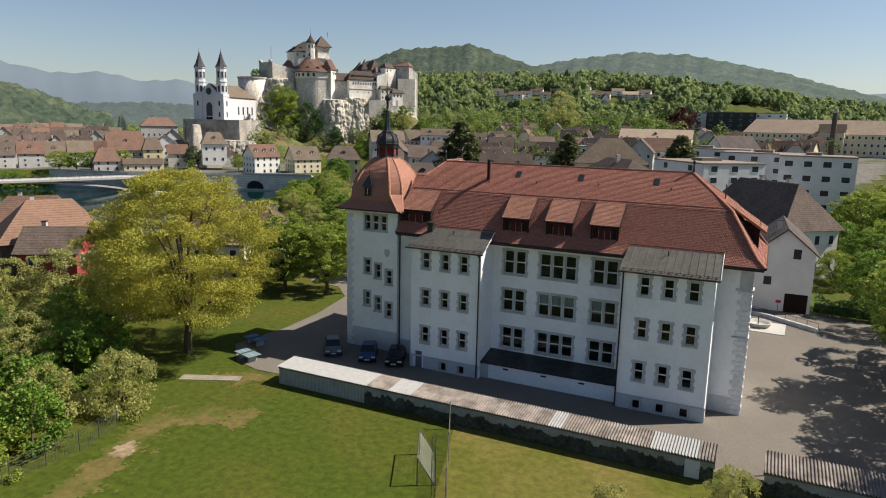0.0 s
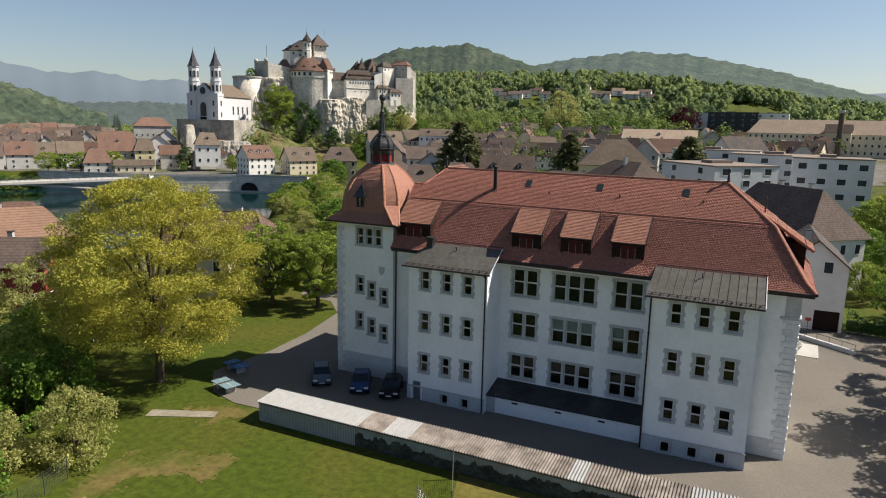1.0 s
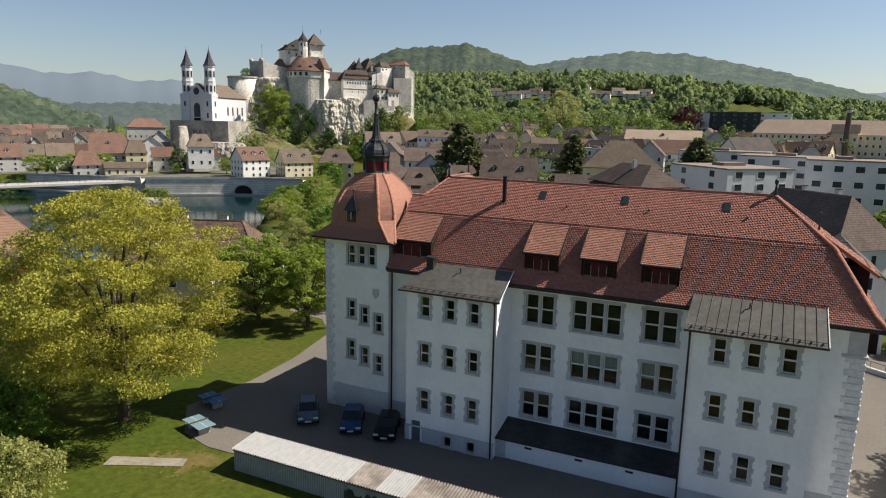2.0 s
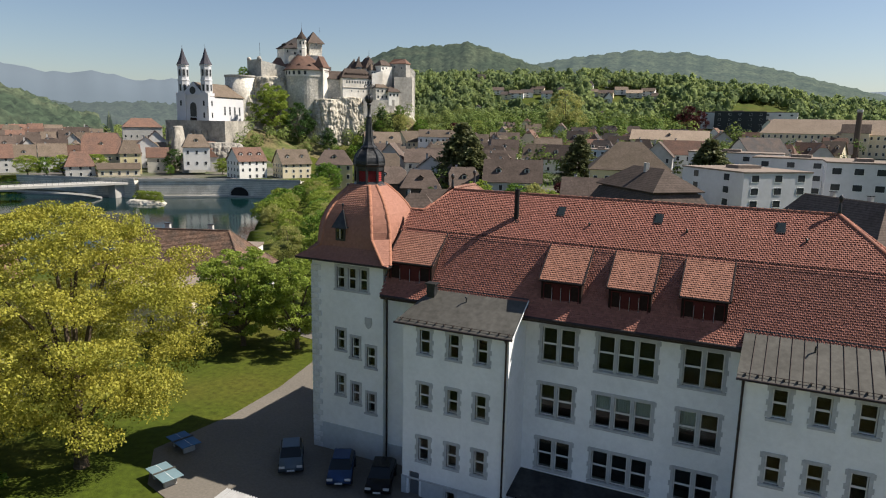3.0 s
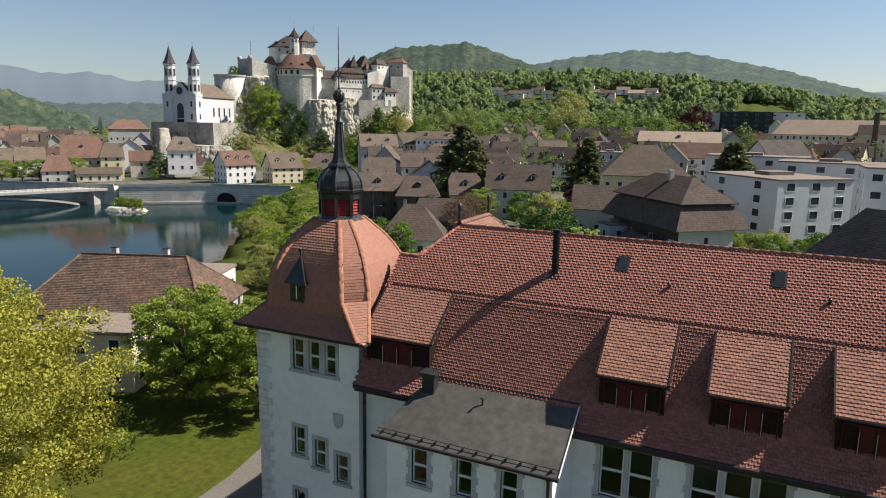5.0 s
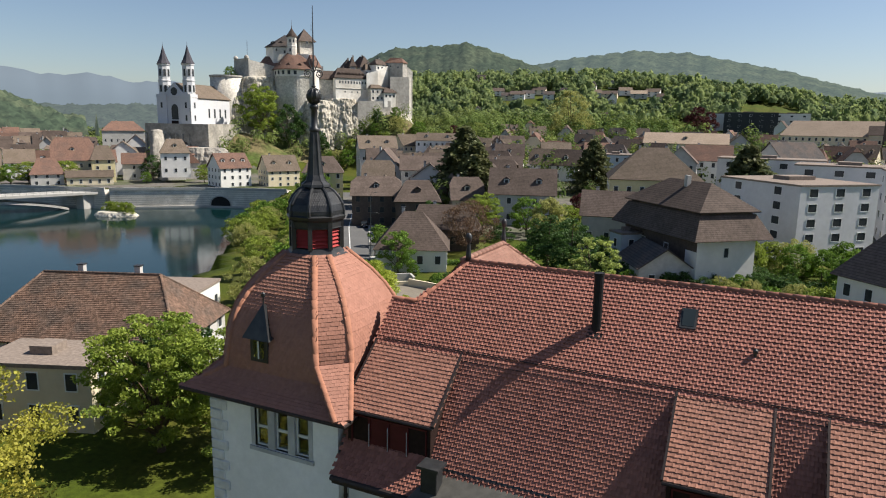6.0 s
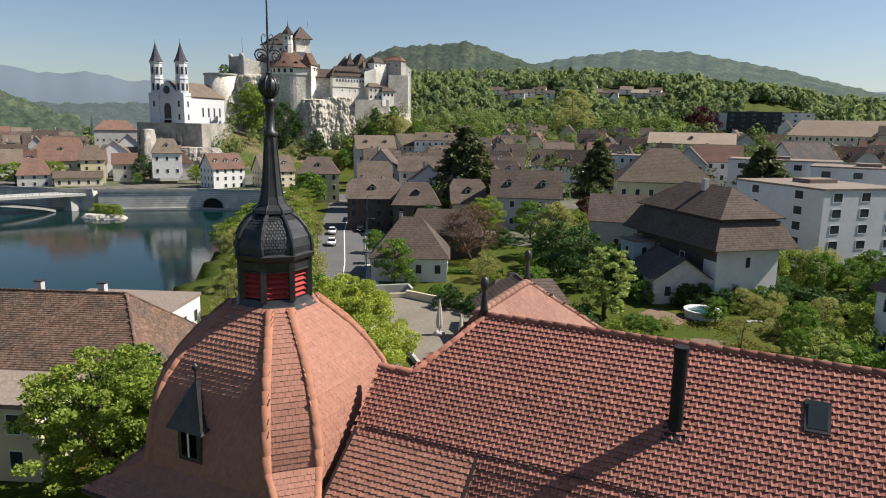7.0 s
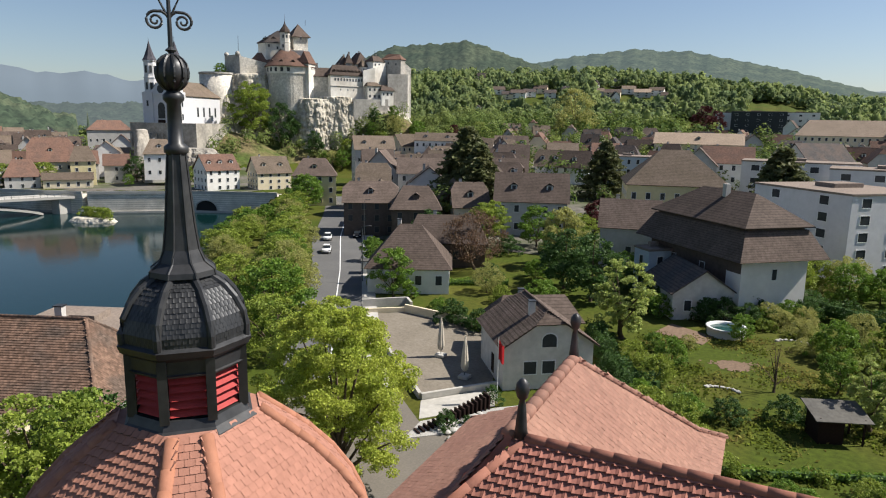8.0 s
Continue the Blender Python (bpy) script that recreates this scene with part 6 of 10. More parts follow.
make_house(-18.1, 121.5, 10.0, 8, 10, 8.6, 13.0, W_GREY, ROOF_BROWN, "small outbuilding with brown roof", "gable", 1)
make_house(-24.2, 307.0, 35.0, 14, 4, 19.0, 23.4, W_CREAM, ROOF_PALE, "long cream factory building with tan roof", "gable", 2, dormers=1, chimney=0, category="factory")
make_house(-7.3, 618.0, 41.0, 26, 1, 38.6, 39.1, W_BLACK, ROOF_FLAT, "black clad office building", "flat", 4, category="office building", name="office_building")
make_house(24.0, 640.0, 28.0, 22, -2, 38.5, 38.9, W_WHITE, ROOF_FLAT, "white glazed office building", "flat", 4, category="office building", name="office_building")
make_house(-32.0, 642.0, 20.0, 18, 3, 38.0, 38.5, W_WHITE, ROOF_FLAT, "white office block behind trees", "flat", 4, category="office building", name="office_building")
make_house(56.0, 374.0, 82.0, 18, -7, 23.0, 30.2, W_CREAM, ROOF_PALE, "long old mill with tan hipped roof", "hip", 3, chimney=0, ridge_short=0.12, category="mill", name="mill")
make_house(58.0, 364.0, 12.0, 8, -7, 24.0, 28.0, W_CREAM, ROOF_BROWN, "gabled middle bay of the mill", "gable", 2, chimney=0)
make_house(16.5, 229.0, 16.0, 12, 40, 16.6, 21.8, W_GREY, ROOF_DARK, "grey house with dark sheet roof", "gable", 3)
make_house(-7.8, 224.0, 14.0, 11, 4, 15.6, 20.3, W_WHITE, ROOF_RED, "white house with red roof and roof windows", "gable", 3)
make_house(-15.1, 213.0, 9.0, 10, 94, 15.0, 20.0, W_GREY, ROOF_BROWN, "grey gabled house in the town", "gable", 3)
make_house(11.0, 196.0, 27.0, 12, -2, 17.4, 18.0, W_BLOCK, ROOF_FLAT, "white flat-roofed apartment block", "flat", 4, category="apartment block", name="apartment_block", pane=1.9, cols=4)
make_house(30.0, 179.0, 26.0, 13, -6, 17.0, 17.6, W_BLOCK, ROOF_FLAT, "white flat-roofed apartment block", "flat", 4, category="apartment block", name="apartment_block", pane=1.9, cols=4)
make_house(15.8, 135.8, 22.0, 18, -49, 15.6, 16.0, W_BLOCK, ROOF_FLAT, "white flat-roofed apartment block with large windows", "flat", 5, category="apartment block", name="apartment_block", pane=1.9, cols=2)
make_house(42.0, 152.0, 18.0, 13, 0, 17.5, 18.0, W_BLOCK, ROOF_FLAT, "white flat-roofed apartment block", "flat", 4, category="apartment block", name="apartment_block", pane=1.9, cols=4)
make_house(31.1, 75.0, 21.0, 11.6, -47, 8.9, 15.6, W_WHITE, ROOF_BROWN, "large brown-roofed villa with dark shutters", "hip", 2, chimney=2, ridge_short=0.38, over=0.7)
coach = make_house(34.1, 50.5, 15.0, 7.2, 92, 8.3, 11.5, W_WHITE, ROOF_DARK, "white gabled coach house with dark roof", "gable", 2, windows=False)
house_window(coach, -7.5, -1.4, 7.4, 0.9, 1.3, -90)
house_window(coach, -7.5, 1.9, 3.6, 0.9, 1.2, -90)
part("garage_door", boxes((-7.56, -7.5, -3.2, -0.4, 0, 2.6)), M_DARKWOOD, coach)
make_house(-83.0, 16.0, 14.0, 13, 50, 5.6, 10.6, W_WHITE, ROOF_RED, "riverside house with orange hipped roof", "hip", 2)
make_house(-64.8, 6.8, 14.0, 13, 62, 7.0, 12.0, W_DARK, mat("pale_pink_roof_tile", (0.215, 0.130, 0.092), 0.85, 0.15, 2.0, second=(0.17, 0.105, 0.075), second_scale=0.3, courses=0.3), "old house with faded pink hipped roof", "hip", 2, ridge_short=0.6)
make_house(-57.0, 2.2, 7.5, 7, 33, 6.3, 9.2, mat("red_boarding", (0.30, 0.05, 0.05), 0.8, 0.1, 3.0), ROOF_BROWN, "red-walled house with dark tiled roof", "gable", 2)
make_house(-50.3, 29.4, 20.5, 12.5, 22, 5.0, 10.1, W_GREY, mat("worn_brown_tile", (0.152, 0.097, 0.070), 0.85, 0.3, 3.0, island=0.3, second=(0.10, 0.075, 0.06), second_scale=0.5, second_amount=0.9, bump=0.5, dist=0.05), "old riverside house with worn brown roof", "hip", 2, chimney=2, ridge_short=0.42, laid=0.24)
make_house(-43.5, 19.0, 10.0, 6.0, 22, 5.6, 6.0, W_CREAM, ROOF_FLAT, "low flat-roofed wing of the old riverside house", "flat", 2)
make_house(-60.0, 44.0, 14.0, 9.0, 22, 4.3, 4.7, W_WHITE, ROOF_FLAT, "white flat-roofed house on the river bank", "flat", 1)


def fill_district(count, az0, az1, d0, d1, seed, rise, walls, roofs, label):
    """Houses of a district, kept clear of each other, of the river and of those above."""
    rng = random.Random(seed)
    taken = [(o.location.x, o.location.y, 9.0) for o in bpy.data.objects if o.parent is None and o.name.split(".")[0] in ("house", "mill", "apartment_block", "office_building")]
    made = 0
    for _ in range(count * 30):
        if made >= count:
            break
        az, d = radians(rng.uniform(az0, az1)), math.sqrt(rng.uniform(d0 * d0, d1 * d1))
        x, y = -d * math.sin(az), d * math.cos(az)
        w = rng.uniform(7.5, 12.5)
        if any((x - a) ** 2 + (y - b) ** 2 < (r + w * 0.40) ** 2 for a, b, r in taken) or float(in_river(x, y)) > -9 or float(castle_hill(x, y)) > 8:
            continue
        g = float(ground_height(x, y))
        eave = g + rng.uniform(5.0, 7.6)
        make_house(x, y, w, rng.uniform(7.5, 10), rng.choice((0, 90)) + math.degrees(az) + rng.uniform(-15, 15), eave, eave + rng.uniform(3.8, 5.6), rng.choice(walls), rng.choice(roofs), label, rng.choice(("gable", "gable", "half", "hip")), 2, dormers=rng.choice((0, 1, 2)), far=True, chimney=rng.choice((0, 1)))
        taken.append((x, y, w * 0.5))
        made += 1


fill_district(22, 46.5, 53, 285, 470, 21, 0, (W_GREY, W_WHITE, W_CREAM, W_GREY), (ROOF_BROWN, ROOF_RED, ROOF_TAN), "old town house across the river")


def old_town_rows():
    """Tall, closely packed houses in rows behind the inn, each row higher than the one before."""
    rng = random.Random(61)
    for k in range(6):
        d = 315 + 30 * k
        az = 53.5 + 0.4 * k
        while az < 66:
            w = rng.uniform(7.5, 11.5)
            a = radians(az)
            x, y = -d * math.sin(a), d * math.cos(a)
            eave = 6.8 + 1.3 * k + rng.uniform(-0.8, 1.2)
            if float(in_river(x, y)) < -9:
                make_house(x, y, w, 10.5, az + rng.uniform(-4, 4) + rng.choice((0, 0, 0, 90)), eave, eave + rng.uniform(4.6, 6.0), rng.choice((W_GREY, W_WHITE, W_CREAM, W_GREY)), rng.choice((ROOF_BROWN, ROOF_TAN, ROOF_BROWN, ROOF_RED)), "tall old town house across the river", rng.choice(("gable", "gable", "half")), 3, base=0.0, dormers=rng.choice((0, 1, 2)), far=True, chimney=rng.choice((0, 1, 1)))
            az += math.degrees((w + 0.6) / d)


old_town_rows()
fill_district(62, 19, 31, 150, 330, 22, 0, (W_GREY, W_WHITE, W_CREAM, W_WHITE), (ROOF_BROWN, ROOF_TAN, ROOF_BROWN), "town house below the castle")
fill_district(62, -9, 20, 205, 430, 23, 0, (W_WHITE, W_GREY, W_CREAM), (ROOF_BROWN, ROOF_RED, ROOF_DARK, ROOF_TAN), "house in the lower town")
fill_district(44, 45, 60, 470, 700, 26, 0, (W_GREY, W_WHITE), (ROOF_BROWN, ROOF_RED, ROOF_DARK), "house in the far part of the old town")
fill_district(24, 5, 24, 640, 900, 24, 0, (W_WHITE, W_GREY), (ROOF_BROWN, ROOF_DARK), "house on the wooded slope")
fill_district(14, -12, 0, 430, 620, 25, 0, (W_WHITE, W_GREY), (ROOF_BROWN, ROOF_FLAT), "house in the valley")

# ---- castle, church and rock ----
C_STONE = mat("castle_stone", (0.60, 0.57, 0.51), 0.95, 0.34, 0.9, second=(0.46, 0.425, 0.36), second_scale=0.12, second_amount=0.8, bump=0.8, bump_scale=1.5, dist=0.25)
C_WHITE = mat("castle_lime_plaster", (0.72, 0.70, 0.65), 0.95, 0.14, 0.5, second=(0.53, 0.49, 0.42), second_scale=0.1, second_amount=0.7)
C_GREY = mat("castle_grey_wall", (0.44, 0.415, 0.375), 0.95, 0.25, 0.6, second=(0.24, 0.23, 0.21), second_scale=0.12, bump=0.8, bump_scale=1.5, dist=0.25)
C_ROCK = mat("pale_limestone_rock", (0.50, 0.465, 0.39), 0.95, 0.45, 0.55, second=(0.34, 0.31, 0.25), second_scale=0.12, second_amount=0.8, bump=1.0, bump_scale=0.6, dist=0.8)
C_TERRACE = mat("old_terrace_stone", (0.36, 0.335, 0.29), 0.95, 0.28, 0.7, second=(0.23, 0.215, 0.19), second_scale=0.15, second_amount=0.9, bump=0.8, bump_scale=1.5, dist=0.25)
SPIRE_TILE = mat("dark_spire_slate", (0.062, 0.060, 0.072), 0.7, 0.2, 1.0)


def prism(bm, u0, u1, v0, v1, z0, z1, turn=0.0):
    """An upright block turned about its middle."""
    cu, cv = (u0 + u1) / 2, (v0 + v1) / 2
    c, s = math.cos(radians(turn)), math.sin(radians(turn))
    ring = []
    for u, v in ((u0, v0), (u1, v0), (u1, v1), (u0, v1)):
        ring.append((cu + (u - cu) * c - (v - cv) * s, cv + (u - cu) * s + (v - cv) * c))
    lo = [bm.verts.new((u, v, z0)) for u, v in ring]
    hi = [bm.verts.new((u, v, z1)) for u, v in ring]
    bm.faces.new(lo[::-1])
    bm.faces.new(hi)
    for i in range(4):
        bm.faces.new((lo[i], lo[(i + 1) % 4], hi[(i + 1) % 4], hi[i]))
    return ring


def hip_on(bm, u0, u1, v0, v1, z0, z1, turn=0.0, over=0.6, ridge=0.5):
    cu, cv = (u0 + u1) / 2, (v0 + v1) / 2
    c, s = math.cos(radians(turn)), math.sin(radians(turn))

    def at(u, v, z):
        return (cu + (u - cu) * c - (v - cv) * s, cv + (u - cu) * s + (v - cv) * c, z)
    u0, u1, v0, v1 = u0 - over, u1 + over, v0 - over, v1 + over
    if u1 - u0 >= v1 - v0:
        r0, r1 = at(cu - (u1 - u0) / 2 * ridge, cv, z1), at(cu + (u1 - u0) / 2 * ridge, cv, z1)
        slab(bm, [at(u0, v0, z0), at(u1, v0, z0), r1, r0], 0.3)
        slab(bm, [at(u1, v1, z0), at(u0, v1, z0), r0, r1], 0.3)
        slab(bm, [at(u0, v1, z0), at(u0, v0, z0), r0], 0.3)
        slab(bm, [at(u1, v0, z0), at(u1, v1, z0), r1], 0.3)
    else:
        r0, r1 = at(cu, cv - (v1 - v0) / 2 * ridge, z1), at(cu, cv + (v1 - v0) / 2 * ridge, z1)
        slab(bm, [at(u0, v0, z0), at(u1, v0, z0), r0], 0.3)
        slab(bm, [at(u1, v1, z0), at(u0, v1, z0), r1], 0.3)
        slab(bm, [at(u0, v1, z0), at(u0, v0, z0), r0, r1], 0.3)
        slab(bm, [at(u1, v0, z0), at(u1, v1, z0), r1, r0], 0.3)


castle = thing("castle", "pale stone hilltop castle with towers and brown roofs", "castle", (-219.6, 286.6, 0), 37.6)
TURN = 38


def castle_block(u0, u1, v0, v1, z0, z1, wall, roof=None, roof_z=0, turn=TURN, ridge=0.5, rows=0, cols=0, band=None, over=0.6):
    """A wing of the castle with optional hipped roof and rows of windows in its front."""
    bm = bmesh.new()
    ring = prism(bm, u0, u1, v0, v1, z0, z1, turn)
    w = part("wing", bm, wall, castle)
    if roof:
        r = bmesh.new()
        hip_on(r, u0, u1, v0, v1, z1 - 0.1, roof_z, turn, over, ridge)
        part("roof", r, roof, w)
    (ax, ay), (bx, by), (dx, dy), _ = ring
    for (px, py), (qx, qy), k in (((ax, ay), (bx, by), cols), ((bx, by), (dx, dy), max(0, cols // 2))):
        tn = math.degrees(math.atan2(qy - py, qx - px))
        for f in range(rows):
            for i in range(k):
                t = (i + 0.5) / k
                house_window(w, px + (qx - px) * t, py + (qy - py) * t, z1 - 2.6 - f * 3.4, 1.0, 1.3, tn, M_STONE)
    return w


def round_wall(u, v, r, z0, z1, wall, top=None, top_z=0, sides=28, wins=0):
    prof = [(r * 1.06, z0), (r, z0 + (z1 - z0) * 0.5), (r * 0.99, z1)]
    w = part("round_tower", lathe(bmesh.new(), prof, sides, (u, v)), wall, castle, "", True)
    if top:
        part("roof", lathe(bmesh.new(), [(r + 0.9, z1 - 0.3), (r * 0.5, z1 + (top_z - z1) * 0.55), (0.05, top_z)], sides, (u, v)), top, w)
    for i in range(wins):
        a = radians(180 + 180 * (i + 0.5) / wins)
        house_window(w, u + r * math.cos(a), v + r * math.sin(a), z1 - 2.6, 1.2, 1.7, math.degrees(a) + 90, C_WHITE)
    return w


def wall_block(points, z0, tops, wall, name="wing", label=""):
    """A block over a free outline; tops is one height or one for each corner."""
    if not isinstance(tops, (list, tuple)):
        tops = [tops] * len(points)
    bm = bmesh.new()
    lo = [bm.verts.new((u, v, z0)) for u, v in points]
    hi = [bm.verts.new((u, v, z)) for (u, v), z in zip(points, tops)]
    bm.faces.new(lo[::-1])
    bm.faces.new(hi)
    n = len(points)
    for i in range(n):
        bm.faces.new((lo[i], lo[(i + 1) % n], hi[(i + 1) % n], hi[i]))
    return part(name, bm, wall, castle, label)


def tent_roof(points, z0, ridge, z1, material, parent, over=0.9):
    """A roof from the outline's eaves, pushed out by over, up to a short ridge."""
    cu, cv = sum(p[0] for p in points) / len(points), sum(p[1] for p in points) / len(points)
    eave = []
    for u, v in points:
        k = 1 + over / math.hypot(u - cu, v - cv)
        eave.append((cu + (u - cu) * k, cv + (v - cv) * k, z0))
    bm = bmesh.new()
    ends = [bm.verts.new((*ridge[0], z1)), bm.verts.new((*ridge[1], z1))]
    low = [bm.verts.new(p) for p in eave]
    skirt = [bm.verts.new((p[0], p[1], p[2] - 0.3)) for p in eave]
    pick = [0 if math.dist(p[:2], ridge[0]) <= math.dist(p[:2], ridge[1]) else 1 for p in eave]
    n = len(eave)
    for i in range(n):
        j = (i + 1) % n
        bm.faces.new((low[i], low[j], ends[pick[j]], ends[pick[i]]) if pick[i] != pick[j] else (low[i], low[j], ends[pick[i]]))
        bm.faces.new((skirt[i], skirt[j], low[j], low[i]))
    bm.faces.new(skirt[::-1])
    return part("roof", bm, material, parent)


def window_row(parent, p, q, z, count, w=0.9, h=1.3, frame_mat=None, margin=0.5):
    """A row of windows along the wall from p to q."""
    tn = math.degrees(math.atan2(q[1] - p[1], q[0] - p[0]))
    for i in range(count):
        t = (i + margin) / (count - 1 + 2 * margin)
        house_window(parent, p[0] + (q[0] - p[0]) * t, p[1] + (q[1] - p[1]) * t, z, w, h, tn, frame_mat or M_STONE)


def roof_dormer(parent, u, v, z, turn, roof_mat, w=1.5):
    """A small gabled dormer standing out of a castle roof."""
    m = pose(u, v, z, 0, 0, turn)
    bm = boxes((-w / 2, w / 2, -0.6, 2.4, -0.4, 1.1))
    bmesh.ops.transform(bm, matrix=m, verts=bm.verts)
    d = part("dormer", bm, W_DARK, parent)
    bm = bmesh.new()
    for s in (-1, 1):
        slab(bm, [(s * (w / 2 + 0.4), -1.0, 1.0), (s * (w / 2 + 0.4), 3.0, 1.0), (0, 3.0, 1.9), (0, -1.0, 1.9)], 0.14)
    bmesh.ops.transform(bm, matrix=m, verts=bm.verts)
    part("dormer_roof", bm, roof_mat, d)


# left bastion with its low parapet, sunlit curtain, shade painted on its end wall
bst = round_wall(-40, 6, 8.6, 14, 48.0, C_STONE)
part("parapet", lathe(bmesh.new(), [(8.5, 47.9), (8.9, 48.0), (8.9, 48.9), (8.3, 48.9), (8.3, 48.0)], 28, (-40, 6), 0, False), C_GREY, bst)
part("bastion_top", lathe(bmesh.new(), [(8.4, 48.0), (8.4, 48.1)], 28, (-40, 6)), ROOF_TAN, bst)
wall_block(((-36.2, 14), (-27.8, 3), (-14.0, 7.5), (-14.0, 18), (-30, 22)), 38, (57.6, 57.4, 54.4, 54.4, 57.5), C_STONE, "curtain", "weathered pale stone curtain wall")
# Thin dark grey sheet over the stone paints the shade of this face.
wall_block(((-36.6, 14.2), (-36.4, 13.7), (-28.2, 2.8), (-27.6, 3.2)), 44, 58.2, C_GREY, "end_wall", "end wall of the curtain, shade painted in dark grey")
for u, v, z in ((-35.4, 12.4, 59.8), (-29.3, 4.6, 59.9)):
    part("bartizan", lathe(bmesh.new(), [(0.9, 57.5), (1.2, 58.4), (1.2, z - 0.9), (0.7, z - 0.2), (0.1, z)], 10, (u, v)), C_GREY, castle)
w = wall_block(((-23.5, 10), (-13.0, 9), (-11.5, 17), (-22, 18)), 50, 55.0, C_STONE)
tent_roof(((-23.5, 10), (-13.0, 9), (-11.5, 17), (-22, 18)), 55.0, ((-20, 13.5), (-15.5, 13)), 60.2, ROOF_RED, w, 0.6)
# great tower: rounded towards the town, flat where the sun falls on it
GREAT = [(-3.6 - 11.2 * math.cos(a), 4.5 - 10.8 * math.sin(a)) for a in np.linspace(-0.25, 1.75, 15)] + [(4.6, -4.6), (8.4, 2.0), (8.6, 12.0), (-6, 16)]
gt = wall_block(GREAT, 26, 49.2, C_STONE, "great_tower", "rounded pale rubble tower")
UPPER = [(-3.3 + (u + 3.3) * 1.035, 3 + (v - 3) * 1.035) for u, v in GREAT]
up = wall_block(UPPER, 49.0, 52.9, C_WHITE, "upper_storey", "white plastered storey with dark windows")
for i in range(2, 14, 2):
    p, q = UPPER[i], UPPER[i + 1]
    house_window(up, (p[0] + q[0]) / 2, (p[1] + q[1]) / 2, 49.9, 1.5, 2.0, math.degrees(math.atan2(q[1] - p[1], q[0] - p[0])), C_WHITE)
window_row(up, UPPER[15], UPPER[16], 50.1, 3, 1.0, 1.6)
window_row(gt, GREAT[15], GREAT[16], 45.2, 2, 0.8, 1.1)
window_row(gt, GREAT[8], GREAT[9], 40.5, 1, 0.7, 1.1)
gr = tent_roof(UPPER, 52.7, ((-7.5, 6.5), (-2.5, 8.5)), 62.4, ROOF_RED, up, 1.1)
for u, v, tn in ((-11.5, 0.2, -35), (-7.2, -3.0, -18), (-1.8, -3.6, 5)):
    roof_dormer(gr, u, v, 54.0, tn, ROOF_BROWN)
# white bay with a red roof against the great tower
BAY = ((1.2, -2.0), (6.0, -5.2), (9.4, 1.6), (5.2, 6.5))
w = wall_block(BAY, 28, 54.6, C_WHITE, "bay", "white plastered bay")
tent_roof(BAY, 54.4, ((3.6, -0.6), (6.6, 1.2)), 60.6, ROOF_RED, w, 0.7)
window_row(w, BAY[1], BAY[2], 51.4, 3, 0.9, 1.5)
window_row(w, BAY[1], BAY[2], 47.6, 2, 0.8, 1.2)
# keep, stair turret and tall tower
KEEP = ((-19.6, 16), (-15.5, 10), (-3.5, 11), (-2.5, 20), (-16, 23))
w = wall_block(KEEP, 46, 65.6, C_WHITE, "keep", "white plastered keep")
kr = tent_roof(KEEP, 65.4, ((-9.5, 15.5), (-5.0, 15.5)), 72.0, ROOF_DARK, w, 0.8)
for u, v in ((-15.6, 12.6), (-11.6, 12.2)):
    roof_dormer(kr, u, v, 66.6, 8, ROOF_DARK, 1.7)
window_row(w, KEEP[1], KEEP[2], 62.0, 3, 0.9, 1.4)
t = part("turret", lathe(bmesh.new(), [(2.6, 56), (2.6, 65.0), (2.75, 65.1), (2.75, 65.5), (2.55, 65.6), (2.55, 70.4)], 8, (-5.5, 7.0)), C_WHITE, castle, "white octagonal stair turret")
part("turret_roof", lathe(bmesh.new(), [(3.1, 70.2), (2.5, 71.4), (1.3, 73.0), (0.35, 74.6), (0.08, 76.0), (0.03, 79.4)], 8, (-5.5, 7.0)), ROOF_BROWN, t)
for z in (62.0, 67.3):
    for a in (-112, -67, -22):
        house_window(t, -5.5 + 2.36 * math.cos(radians(a)), 7.0 + 2.36 * math.sin(radians(a)), z, 0.85, 1.6, a + 90, M_STONE)
w = castle_block(-2.8, 5.0, 11, 18.8, 46, 68.8, C_STONE, ROOF_BROWN, 75.6, rows=1, cols=1, ridge=0.05, over=1.3, turn=20)
castle_block(-2.6, 4.8, 11.2, 18.6, 68.7, 69.9, W_DARK, turn=20)
wall_block(((-2.6, 6.5), (3.6, 6.0), (4.2, 11), (-2.2, 12)), 50, 61.5, C_WHITE)
# curtain with its lean-to roof
CUR = ((8.2, 0.0), (18.0, 1.0), (18.0, 10), (8.2, 10))
w = wall_block(CUR, 30, (48.2, 47.8, 50, 50), C_STONE, "curtain", "pale rubble curtain wall")
tent_roof(CUR, 48.4, ((9.5, 7.0), (17.0, 7.5)), 53.2, ROOF_BROWN, w, 0.8)
part("chimney", boxes((9.6, 11.0, 6.2, 7.4, 50, 55.4)), C_GREY, castle)
# white residence: one close row of windows, string course, dormered roof
RES = ((17.0, -4.6), (34.4, 2.6), (32.0, 10.5), (14.8, 6.0))
w = wall_block(RES, 26, 49.4, C_WHITE, "residence", "long white residence with a row of small windows")
window_row(w, RES[0], RES[1], 46.2, 11, 0.75, 1.35)
for t0 in (0.12, 0.3, 0.52, 0.7):
    house_window(w, RES[0][0] + (RES[1][0] - RES[0][0]) * t0, RES[0][1] + (RES[1][1] - RES[0][1]) * t0, 41.4, 0.5, 0.8, 22.5, M_STONE)
bm = bmesh.new()
tube(bm, [(RES[0][0] - 0.1, RES[0][1] - 0.15, 43.6), (RES[1][0] + 0.1, RES[1][1] - 0.15, 43.6)], 0.22, 4)
part("string_course", bm, C_GREY, w)
